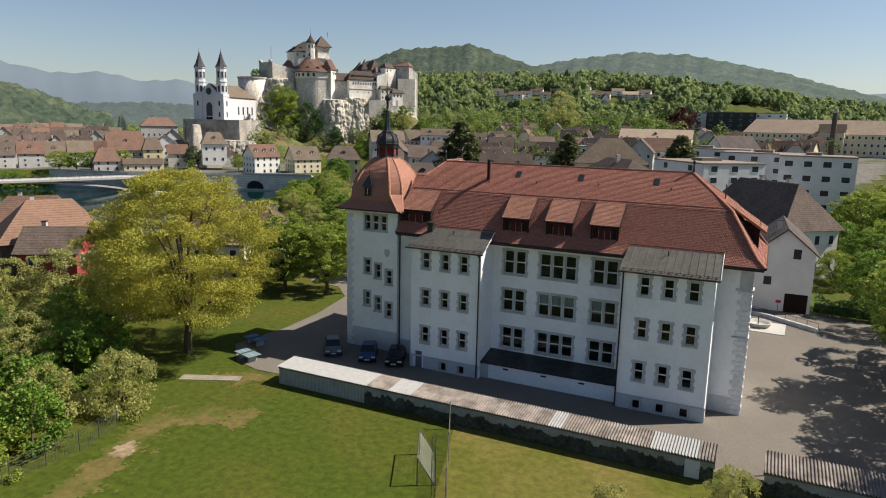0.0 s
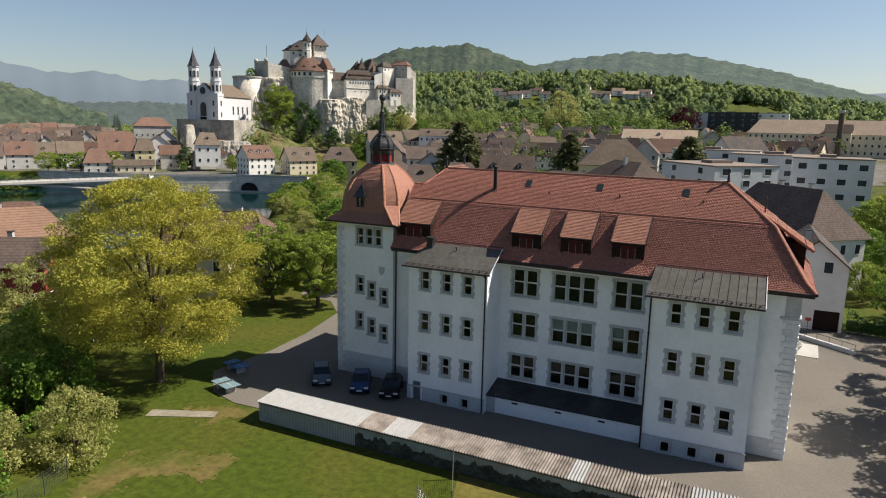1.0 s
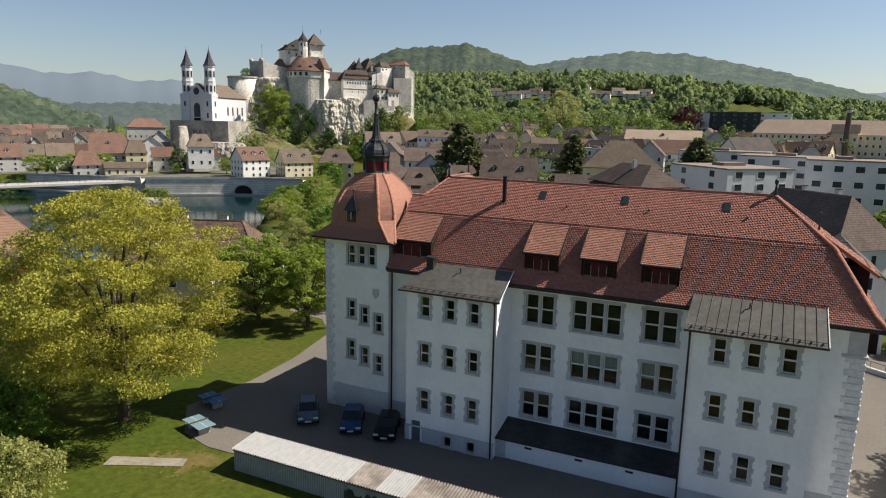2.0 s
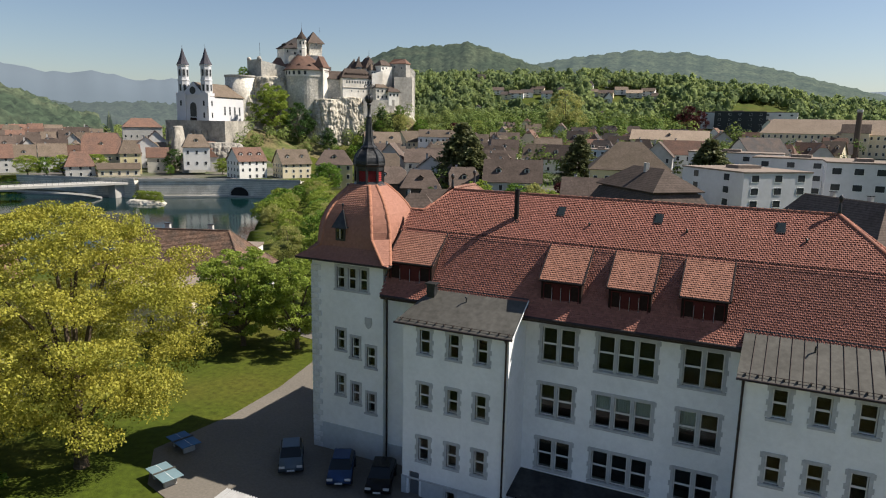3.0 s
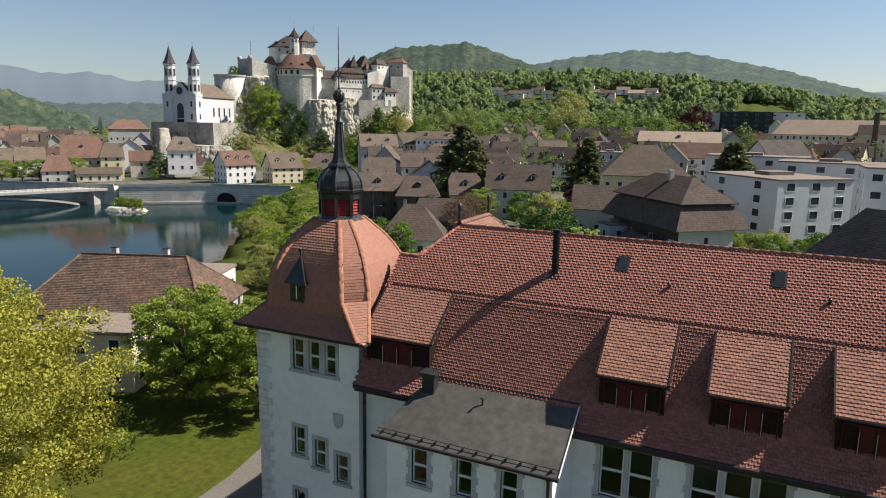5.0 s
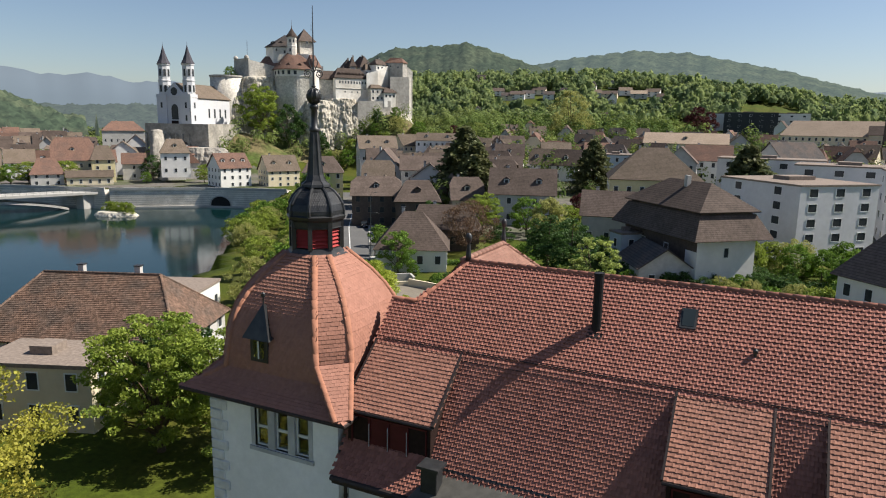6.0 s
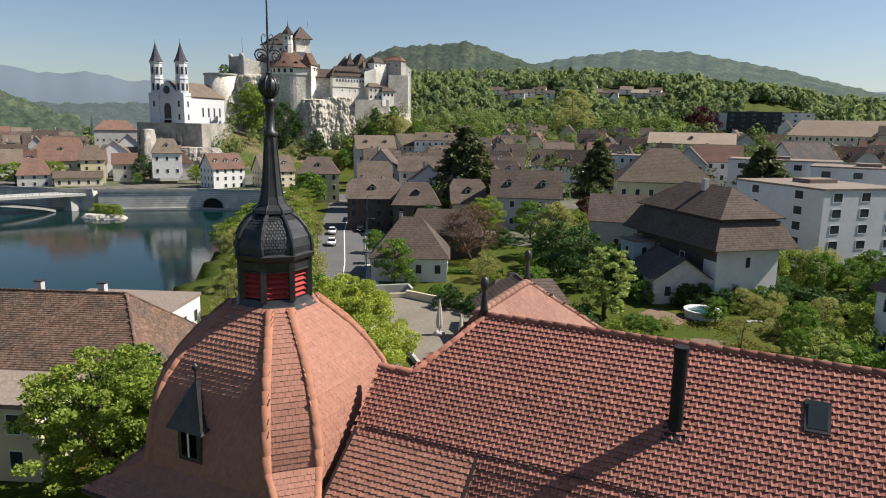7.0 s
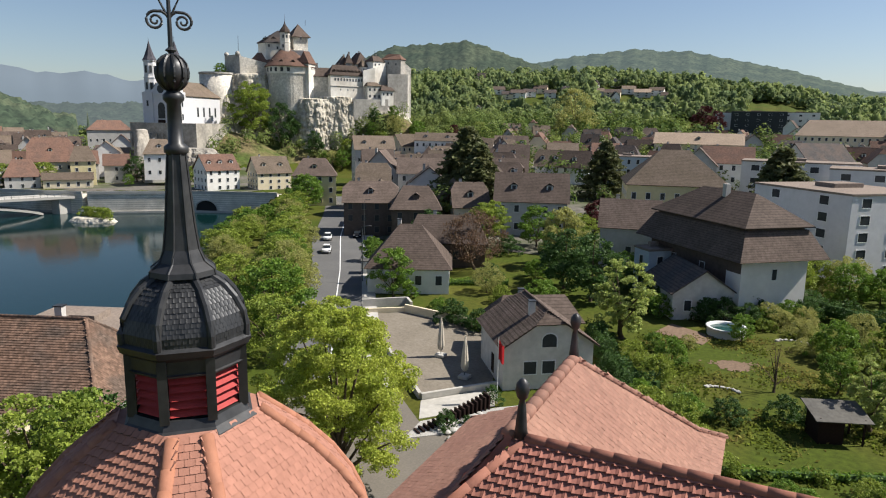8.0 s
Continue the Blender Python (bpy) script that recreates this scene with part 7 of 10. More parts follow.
rr = tent_roof(RES, 49.2, ((18.5, 2.2), (31.0, 6.2)), 54.6, ROOF_BROWN, w, 1.0)
for i in range(8):
    k = (i + 0.6) / 8
    roof_dormer(rr, 17.6 + 15.2 * k, -2.5 + 6.4 * k, 50.2, 22.5, ROOF_BROWN, 1.0)
# houses crowded behind the residence
for u0, u1, v0, v1, z1, zr, wl, rf, tn in ((21.5, 28.0, 13, 20, 55.6, 60.4, C_WHITE, ROOF_BROWN, 12), (25.6, 28.8, 11, 15, 56.4, 61.4, C_GREY, ROOF_BROWN, 12), (28.6, 37.5, 12, 21, 56.0, 62.4, C_STONE, ROOF_BROWN, 30), (33.0, 38.0, 8, 13, 54.6, 58.2, C_WHITE, ROOF_TAN, 25), (37.5, 45.6, 6, 13, 57.4, 60.4, C_WHITE, ROOF_BROWN, 32)):
    w = castle_block(u0, u1, v0, v1, 40, z1, wl, rf, zr, rows=1, cols=3, turn=tn, ridge=0.45, over=0.5)
    part("chimney", boxes(((u0 + u1) / 2, (u0 + u1) / 2 + 0.9, v1 - 3, v1 - 2.1, z1, zr + 0.9)), C_GREY, w)
wall_block(((34.2, 1.0), (40.6, 3.0), (47.0, 7.5), (46.5, 12), (34.2, 9)), 34, (52.0, 54.0, 57.0, 57.0, 52.0), C_WHITE, "tall_wall", "tall stained plaster wall")
# eastern tower, stepped walls and outer ward
EAST = ((45.0, 9.5), (54.6, 4.0), (57.4, 6.2), (57.0, 13), (46, 15))
w = wall_block(EAST, 38, 58.8, C_GREY, "east_tower", "grey rubble tower with red roof")
tent_roof(EAST, 58.7, ((48.5, 9.8), (54.6, 8.2)), 61.6, ROOF_RED, w, 0.4)
window_row(w, EAST[0], EAST[1], 55.6, 2, 0.7, 1.0)
wall_block(((56.6, 6.5), (60.8, 7.5), (60.8, 13.5), (56.6, 13)), 28, (57.4, 54.4, 54.4, 57.4), C_STONE, "stub_wall", "broken end of a rubble wall")
wall_block(((47.2, 0.5), (58.2, 2.6), (60.2, 8.0), (48, 9)), 22, (50.6, 50.8, 51.0, 50.6), C_GREY, "outer_wall", "grey rubble outer wall")
wall_block(((28.6, -5.8), (47.2, -1.4), (49.6, 3.0), (30.0, 3.4)), 22, (37.0, 37.4, 37.4, 37.0), C_GREY, "lower_wall", "dark stone wall of the lower ward")
w = castle_block(35.0, 43.0, -1.5, 5.0, 34, 44.2, C_STONE, ROOF_TAN, 46.2, rows=2, cols=3, turn=18, ridge=0.6, over=0.4)
w = castle_block(42.5, 49.5, -1.5, 4.0, 34, 42.0, C_WHITE, ROOF_BROWN, 45.0, rows=1, cols=3, turn=18, ridge=0.5, over=0.6)
for x, v, z0, z1 in ((-29, 8, 57, 67.5), (5, 15, 75, 78), (41, 9, 60, 63)):
    bm = bmesh.new()
    tube(bm, [(x, v, z0), (x, v, z1)], 0.09, 5)
    part("flagpole", bm, M_DARKMETAL, castle)


def rock_mass(name, x, y, sx, sy, z0, z1, turn, seed, label, material=None):
    """A craggy limestone block: upright faceted buttresses, deep fissures and thin ledges."""
    n, m = 132, 52
    verts, faces = [], []
    shift = Vector((seed * 7.3, seed * 3.1, 0))
    for j in range(m + 1):
        k = j / m
        for i in range(n):
            a = 2 * math.pi * i / n
            rr = (1.10 - 0.34 * k ** 2.6) * (1 if j < m else 0.5)
            p = Vector((rr * sx * math.cos(a), rr * sy * math.sin(a), z0 + (z1 - z0) * k))
            q = Vector((p.x * 0.17, p.y * 0.17, p.z * 0.055)) + shift
            near = noise.voronoi(q)[0]
            crack = min(1.0, (near[1] - near[0]) * 3.2)
            fine = noise.voronoi(Vector((p.x * 0.75, p.y * 0.75, p.z * 0.36)) + shift)[0]
            d = 1.1 * (0.5 - near[0]) + 0.9 * (crack - 0.8) + 1.3 * (0.45 - fine[0]) + 0.35 * noise.noise(p * 1.3) + 0.5 * noise.noise(p * 0.22 + shift) + 0.16 * math.sin(p.z * 1.9 + 2.5 * noise.noise(p * 0.1))
            out = Vector((math.cos(a), math.sin(a), 0.06))
            verts.append(tuple(p + out * d * min(sx, sy) * 0.085))
    for j in range(m):
        for i in range(n):
            faces.append((j * n + i, j * n + (i + 1) % n, (j + 1) * n + (i + 1) % n, (j + 1) * n + i))
    faces.append(tuple(m * n + i for i in range(n)))
    ob = new(name, mesh_from(name, verts, faces, material or C_ROCK))
    ob.matrix_basis = pose(x, y, 0, 0, 0, turn)
    return tagged(ob, label, "rock", kind="structure")


def on_castle(u, v):
    c, s = math.cos(radians(37.6)), math.sin(radians(37.6))
    return -219.6 + u * c - v * s, 286.6 + u * s + v * c


for u, v, su, sv, z0, z1, sd in ((-4, 2, 12, 10, 4, 33, 1), (8, -2, 11, 9, 4, 37, 2), (19, 0, 11, 8, 8, 38.5, 3), (28, 1, 9, 7, 14, 35, 7), (-39, 6, 10.5, 9, 8, 42, 4), (46, 1, 14, 8, 16, 31, 5), (-23, 6, 12, 9, 10, 49, 6)):
    x, y = on_castle(u, v)
    rock_mass("rock", x, y, su, sv, z0, z1, 37.6, sd, "pale limestone crag below the castle")

# church on its terrace
church = thing("church", "white twin-towered church on a stone terrace", "church", (-246.5, 227.0, 0), 11.0)
WH = mat("church_white_plaster", (0.52, 0.53, 0.56), 0.9, 0.04, 0.8, second=(0.58, 0.58, 0.57), second_scale=0.15)


def make_church():
    bm = bmesh.new()
    prism(bm, -9.6, 9.6, 0.4, 34, 22, 36.2)
    v = [(-7.5, 0.4, 36.2), (7.5, 0.4, 36.2), (0, 0.4, 43.0)]
    f = [bm.verts.new(p) for p in v]
    b = [bm.verts.new((p[0], p[1] + 0.8, p[2])) for p in v]
    bm.faces.new(f)
    bm.faces.new(b[::-1])
    for i in range(3):
        bm.faces.new((f[i], b[i], b[(i + 1) % 3], f[(i + 1) % 3]))
    part("nave", bm, WH, church, "white plastered nave")
    r = bmesh.new()
    for s in (-1, 1):
        slab(r, [(s * 10.3, 1.2, 35.9), (s * 10.3, 34.6, 35.9), (0, 34.6, 43.0), (0, 1.2, 43.0)], 0.3)
    part("roof", r, ROOF_TAN, church, "tan tiled nave roof")
    for s in (-1, 1):
        x = s * 7.3
        bm = bmesh.new()
        prism(bm, x - 2.9, x + 2.9, -0.3, 5.5, 22, 37.5)
        w = part("tower", bm, WH, church, "slender white tower with dark spire")
        part("shaft", lathe(bmesh.new(), [(3.05, 37.5), (3.05, 43.6), (3.3, 43.7), (3.3, 44.2), (2.9, 44.3), (2.9, 51.0), (3.3, 51.2), (3.3, 51.8)], 8, (x, 2.8), math.pi / 8), WH, w)
        part("spire", lathe(bmesh.new(), [(3.5, 51.7), (2.4, 53.6), (1.2, 56.6), (0.12, 60.2), (0.04, 62.0)], 8, (x, 2.8), math.pi / 8), SPIRE_TILE, w)
        for z in (38.5, 46.0):
            for a in (-90, 0, 180, -45):
                house_window(w, x + 2.83 * math.cos(radians(a)), 2.8 + 2.83 * math.sin(radians(a)), z, 1.2, 3.2, a + 90, M_STONE)
        for z in (25.0, 31.0):
            house_window(w, x, -0.31, z, 1.1, 2.6, 0, M_STONE)
            if s > 0:
                house_window(w, x + 2.92, 2.8, z, 1.1, 2.6, 90, M_STONE)
    # tall portal arch and rose window
    bm = bmesh.new()
    pts = [(-2.0, 25.5)] + [(2.0 * math.cos(a), 30.6 + 2.2 * math.sin(a)) for a in np.linspace(math.pi, 0, 9)] + [(2.0, 25.5)]
    f = [bm.verts.new((p[0], 0.30, p[1])) for p in pts]
    b = [bm.verts.new((p[0], 0.42, p[1])) for p in pts]
    bm.faces.new(f)
    for i in range(len(pts)):
        bm.faces.new((f[i], b[i], b[(i + 1) % len(pts)], f[(i + 1) % len(pts)]))
    part("portal", bm, M_PANE, church, "dark arched portal window")
    ro = lathe(bmesh.new(), [(1.9, -0.12), (1.9, 0.05)], 24)
    bmesh.ops.transform(ro, matrix=pose(0, 0.36, 38.8, 90), verts=ro.verts)
    part("rose_window", ro, M_PANE, church, "round rose window")
    part("cornice", boxes((-10.4, 10.4, -0.5, 0.4, 36.2, 36.7)), WH, church)
    part("door", boxes((-2.0, 2.0, -0.05, 0.3, 22.0, 25.0)), M_DARKWOOD, church)
    for i in range(5):
        y = 10.5 + i * 4.8
        house_window(church, 9.62, y, 26.5, 1.3, 4.4, 90, M_STONE)
    bm = bmesh.new()
    prism(bm, -13.5, 24, -6, 36, 4, 22.6)
    part("terrace", bm, C_TERRACE, church, "stone retaining wall of the church terrace")
    part("parapet", boxes((-13.5, 24, -6, -5.4, 22.6, 23.6), (23.4, 24, -5.4, 36, 22.6, 23.6)), C_TERRACE, church)
    for i in range(8):
        bm = bmesh.new()
        prism(bm, -13 + i * 3.6, -12.1 + i * 3.6, -7.0, -6.0, 5, 19)
        part("buttress", bm, C_TERRACE, church)


make_church()
church.location.x -= 3.6
church.location.y -= 1.2
church.scale = (0.92, 1, 1)
rock_mass("rock", -237, 203, 2.6, 7.5, 0, 21, 34, 11, "leaning pale rock beside the church terrace", C_TERRACE)
rock_mass("rock", -229, 221, 14, 7, 2, 13, 28, 12, "pale rock under the church terrace", C_TERRACE)

# ---- bridge and quay ----
def make_bridge():
    b = thing("bridge", "pale concrete arch bridge with railings", "bridge", (-232, 130, 0))
    a, e = Vector((-211, 150, -0.6)), Vector((-258, 40, -0.6))
    d = (e - a).normalized()
    s = Vector((-d.y, d.x, 0))
    o = Vector((-232, 130, 0))
    n = 30
    bm = bmesh.new()
    slab(bm, [a + s * 5 - o, e + s * 5 - o, e - s * 5 - o, a - s * 5 - o], 0.8, (0, 0, 1))
    part("deck", bm, M_CONCRETE, b)
    for sd in (-1, 1):
        bm = bmesh.new()
        tube(bm, [a + s * 4.9 * sd + Vector((0, 0, 1.1)) - o, e + s * 4.9 * sd + Vector((0, 0, 1.1)) - o], 0.06, 5)
        tube(bm, [a + s * 4.9 * sd + Vector((0, 0, 0.6)) - o, e + s * 4.9 * sd + Vector((0, 0, 0.6)) - o], 0.04, 5)
        part("handrail", bm, M_RAIL, b)
        for i in range(n * 2):
            p = a + (e - a) * (i / (n * 2 - 1)) + s * 4.9 * sd - o
            q = bmesh.new()
            tube(q, [p, p + Vector((0, 0, 1.1))], 0.05, 5)
            part("rail_post", q, M_RAIL, b)
        bm = bmesh.new()
        prev = None
        for i in range(n + 1):
            k = i / n
            z = -6.2 + 4.9 * (1 - (2 * k - 1) ** 2) ** 0.8
            p = a + (e - a) * (0.08 + 0.84 * k) + s * 3.2 * sd - o
            ring = [bm.verts.new((p + s * w + Vector((0, 0, h - p.z + z)))) for w, h in ((-0.8, -0.35), (0.8, -0.35), (0.8, 0.35), (-0.8, 0.35))]
            if prev:
                for j in range(4):
                    bm.faces.new((prev[j], prev[(j + 1) % 4], ring[(j + 1) % 4], ring[j]))
            prev = ring
        part("arch_rib", bm, M_CONCRETE, b)
    part("abutment", boxes((19, 23, 14, 26, -9, -1.4)), M_CONCRETE, b)


make_bridge()


def make_quay():
    q = thing("quay_wall", "pale stone quay wall with an arched culvert", "wall", (-180, 175, 0), kind="structure")
    o = Vector((-180, 175, 0))
    line = [Vector((-256, 138.5, 0)), Vector((-206, 153.5, 0)), Vector((-180, 175.2, 0)), Vector((-151, 187, 0))]
    stone = mat("quay_ashlar", (0.62, 0.59, 0.52), 0.95, 0.18, 0.8, second=(0.44, 0.42, 0.36), second_scale=0.2, second_amount=0.8, bump=0.6, bump_scale=2, dist=0.1, courses=0.75)
    for p, e in zip(line, line[1:]):
        d = (e - p).normalized()
        s = Vector((-d.y, d.x, 0))
        bm = bmesh.new()
        slab(bm, [p - o - s * 4.2, e - o - s * 4.2, e - o + s * 3, p - o + s * 3], 10.0, (0, 0, 1))
        part("wall_face", bm, stone, q)
        bm = bmesh.new()
        slab(bm, [p - o - s * 4.4 + Vector((0, 0, 1.0)), e - o - s * 4.4 + Vector((0, 0, 1.0)), e - o - s * 3.85 + Vector((0, 0, 1.0)), p - o - s * 3.85 + Vector((0, 0, 1.0))], 1.0, (0, 0, 1))
        part("parapet", bm, M_CONCRETE, q)
        bm = bmesh.new()
        slab(bm, [p - o - s * 4.8 + Vector((0, 0, -5.9)), e - o - s * 4.8 + Vector((0, 0, -5.9)), e - o - s * 4.1 + Vector((0, 0, -5.9)), p - o - s * 4.1 + Vector((0, 0, -5.9))], 3.0, (0, 0, 1))
        part("footing", bm, M_CONCRETE, q)
    p, e = line[2], line[3]
    d = (e - p).normalized()
    s = Vector((-d.y, d.x, 0))
    c = p + d * 6.0 - o - s * 4.23
    bm = bmesh.new()
    pts = [(-3.7, -7.5)] + [(3.7 * math.cos(a), -5.6 + 3.3 * math.sin(a)) for a in np.linspace(math.pi, 0, 13)] + [(3.7, -7.5)]
    f = [bm.verts.new(c + d * u + Vector((0, 0, z))) for u, z in pts]
    bm.faces.new(f)
    part("culvert", bm, M_BLACK, q, "dark arched culvert mouth")
    bm = bmesh.new()
    tube(bm, [c + d * u * 1.08 - s * 0.1 + Vector((0, 0, z + 0.1)) for u, z in pts], 0.28, 6)
    part("culvert_arch", bm, M_CONCRETE, q)


make_quay()

# ---- woods ----
def forest(name, az0, az1, d0, d1, count, size, leaf, seed, label, ok=None, quads=26, leafy=0.42):
    """Many crowns on the hills, as one sheet of foliage."""
    rng = np.random.default_rng(seed)
    az = np.radians(rng.uniform(az0, az1, count))
    d = np.sqrt(rng.uniform(d0 ** 2, d1 ** 2, count))
    x, y = -d * np.sin(az), d * np.cos(az)
    if ok is not None:
        k = ok(x, y)
        x, y, d = x[k], y[k], d[k]
    z = ground_height(x, y)
    n = len(x)
    s = size * rng.uniform(0.6, 1.4, n) * (0.7 + 0.5 * d / d1)
    u = rng.normal(size=(n, quads, 3))
    u /= np.linalg.norm(u, axis=2, keepdims=True)
    u[:, :, 2] = np.abs(u[:, :, 2]) * 1.25 - 0.1
    c = np.stack([x, y, z + 0.55 * s], 1)[:, None, :] + u * (s * 0.5)[:, None, None] * rng.uniform(0.75, 1.1, (n, quads, 1)) * np.array([1, 1, 1.25])
    nrm = u + rng.normal(0, 0.2, u.shape)
    nrm /= np.linalg.norm(nrm, axis=2, keepdims=True)
    b = np.cross(nrm, rng.normal(size=u.shape))
    b /= np.linalg.norm(b, axis=2, keepdims=True)
    t = np.cross(nrm, b)
    w = (s * leafy)[:, None, None] * rng.uniform(0.6, 1.2, (n, quads, 1))
    v = np.stack([c - b * w * 0.5, c + t * w * 0.45, c + b * w * 0.5, c - t * w * 0.45], 2).reshape(-1, 3)
    q = np.arange(len(v)).reshape(-1, 4)
    ob = new(name, quads_mesh(name, v, q, leaf))
    tagged(ob, label, "wood", kind="stuff")


F_MIX = mat("mixed_wood_foliage", (0.165, 0.225, 0.065), 0.8, 0.45, 0.10, island=0.15, second=(0.21, 0.255, 0.08), second_scale=0.03, second_amount=1.0, bump=0, trans=0.45)
F_CROWN = mat("rounded_wood_crowns", (0.245, 0.300, 0.112), 0.9, 0.3, 0.25, island=0.14, second=(0.135, 0.190, 0.090), second_scale=0.045, second_amount=1.0, bump=0, trans=0.5)
F_TOWN = mat("garden_tree_foliage", (0.085, 0.135, 0.032), 0.8, 0.45, 0.12, island=0.3, second=(0.16, 0.20, 0.05), second_scale=0.05, second_amount=0.9, bump=0, trans=0.35)
F_DARK = mat("conifer_wood_foliage", (0.065, 0.100, 0.050), 0.8, 0.3, 0.08, island=0.2, second=(0.06, 0.095, 0.036), second_scale=0.03, bump=0, trans=0.2)


def distant(name, color, second, haze_glow):
    """Far woodland: dull green, with the haze before it put in as emission."""
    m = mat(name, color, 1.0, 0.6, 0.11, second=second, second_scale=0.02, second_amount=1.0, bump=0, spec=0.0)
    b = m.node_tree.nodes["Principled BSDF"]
    b.inputs["Emission Color"].default_value = (*haze_glow, 1)
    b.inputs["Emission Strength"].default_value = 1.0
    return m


# Last colour of each: haze painted as light the hill gives off.
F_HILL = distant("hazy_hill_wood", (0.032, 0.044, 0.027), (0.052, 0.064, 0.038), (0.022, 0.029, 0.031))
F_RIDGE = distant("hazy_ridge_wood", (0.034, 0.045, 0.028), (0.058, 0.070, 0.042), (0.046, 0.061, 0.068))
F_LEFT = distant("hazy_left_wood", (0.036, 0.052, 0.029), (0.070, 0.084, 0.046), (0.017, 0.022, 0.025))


def canopy(line, az0, az1, d0, crest, step, lump, near, far, trees, material, seed, label):
    """The closed crowns of a far wooded hill, as one lumpy sheet."""
    rng = np.random.default_rng(seed)
    az = np.arange(az0, az1, math.degrees(step / crest))
    dd = np.arange(d0, crest * 1.06, step * 1.6)
    ga, gd = np.meshgrid(az, dd)
    gd = gd + rng.uniform(-0.5, 0.5, gd.shape) * step
    x, y = -gd * np.sin(np.radians(ga)), gd * np.cos(np.radians(ga))
    base = ridge(line, x, y, near, crest, far, trees)
    z = base + trees * 0.8 + rng.normal(0, lump, x.shape) + 1.5 * lump * np.sin(x * 0.021) * np.sin(y * 0.017)
    z = np.where(base > 8, z, -5)
    n = len(az)
    faces = [(j * n + i, j * n + i + 1, (j + 1) * n + i + 1, (j + 1) * n + i) for j in range(len(dd) - 1) for i in range(n - 1)]
    ob = new("backdrop", quads_mesh("backdrop", np.stack([x.ravel(), y.ravel(), z.ravel()], 1), faces, material))
    ob.data.polygons.foreach_set("use_smooth", [True] * len(ob.data.polygons))
    tagged(ob, label, "wooded hill", kind="structure")


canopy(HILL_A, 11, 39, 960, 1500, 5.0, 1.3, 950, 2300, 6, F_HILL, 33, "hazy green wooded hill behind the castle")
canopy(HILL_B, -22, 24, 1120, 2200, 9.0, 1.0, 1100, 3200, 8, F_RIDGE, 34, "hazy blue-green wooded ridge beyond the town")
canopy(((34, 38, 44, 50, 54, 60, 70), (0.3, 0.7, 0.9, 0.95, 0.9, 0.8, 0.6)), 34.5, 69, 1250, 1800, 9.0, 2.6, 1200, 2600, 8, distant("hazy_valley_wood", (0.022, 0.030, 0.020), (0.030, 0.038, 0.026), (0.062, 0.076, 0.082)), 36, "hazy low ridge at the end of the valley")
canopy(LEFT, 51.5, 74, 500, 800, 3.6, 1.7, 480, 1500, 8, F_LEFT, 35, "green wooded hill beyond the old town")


def domes(name, az0, az1, d0, d1, count, size, leaf, seed, label, ok, tall=1.15):
    """A wood of tall, uneven crowns, each a ragged core with leaf sprays round it, as one sheet of foliage."""
    rng = np.random.default_rng(seed)
    az, d = np.radians(rng.uniform(az0, az1, count)), np.sqrt(rng.uniform(d0 ** 2, d1 ** 2, count))
    x, y = -d * np.sin(az), d * np.cos(az)
    k = ok(x, y)
    x, y = x[k], y[k]
    z = ground_height(x, y)
    n, na, nr, nl = len(x), 6, 4, 28
    s = size * rng.uniform(0.55, 1.3, n)
    high = tall * rng.uniform(0.75, 1.25, n)
    th = np.linspace(0, 2 * math.pi, na + 1)[:-1]
    ph = np.linspace(0.08, 1.9, nr)
    unit = np.stack([np.outer(np.sin(ph), np.cos(th)), np.outer(np.sin(ph), np.sin(th)), np.outer(np.cos(ph), np.ones(na))], 2)
    stretch = np.stack([np.ones(n), np.ones(n), high], 1)
    v = unit[None] * (s * 0.34)[:, None, None, None] * stretch[:, None, None, :] * rng.uniform(0.7, 1.2, (n, nr, na, 1))
    base = np.stack([x, y, z + 0.35 * s * high], 1)
    v = (v + base[:, None, None, :]).reshape(-1, 3)
    q = []
    for i in range(nr - 1):
        for j in range(na):
            q.append((i * na + j, i * na + (j + 1) % na, (i + 1) * na + (j + 1) % na, (i + 1) * na + j))
    q = (np.array(q)[None] + (np.arange(n) * nr * na)[:, None, None]).reshape(-1, 4)
    u = rng.normal(size=(n, nl, 3))
    u /= np.linalg.norm(u, axis=2, keepdims=True)
    u[:, :, 2] = np.abs(u[:, :, 2]) - 0.25
    c = base[:, None, :] + u * (s * 0.47)[:, None, None] * stretch[:, None, :] * rng.uniform(0.85, 1.12, (n, nl, 1))
    nrm = u + rng.normal(0, 0.45, u.shape)
    b = np.cross(nrm, rng.normal(size=u.shape))
    b /= np.linalg.norm(b, axis=2, keepdims=True)
    t = np.cross(nrm, b)
    t /= np.linalg.norm(t, axis=2, keepdims=True)
    w = (s * 0.15)[:, None, None] * rng.uniform(0.6, 1.3, (n, nl, 1))
    lv = np.stack([c - b * w, c + t * w * 0.7, c + b * w, c - t * w * 0.7], 2).reshape(-1, 3)
    lq = np.arange(len(lv)).reshape(-1, 4) + len(v)
    ob = new(name, quads_mesh(name, np.concatenate([v, lv]), np.concatenate([q, lq]), leaf))
    tagged(ob, label, "wood", kind="stuff")


def on_wood(x, y):
    return (ridge(WOOD, x, y, 520, 900, 1400, 9) > 5) & (castle_hill(x, y) < 4) & ~((np.abs(bearing(x, y) + 0.5) < 2.1) & (np.hypot(x, y) > 640) & (np.hypot(x, y) < 790)) & ~((np.abs(bearing(x, y) - 10.2) < 2.9) & (np.hypot(x, y) > 705) & (np.hypot(x, y) < 790)) & ~((np.abs(bearing(x, y) - 18.6) < 2.8) & (np.hypot(x, y) > 690) & (np.hypot(x, y) < 775)) & ~((bearing(x, y) < 7) & (np.hypot(x, y) < 665))


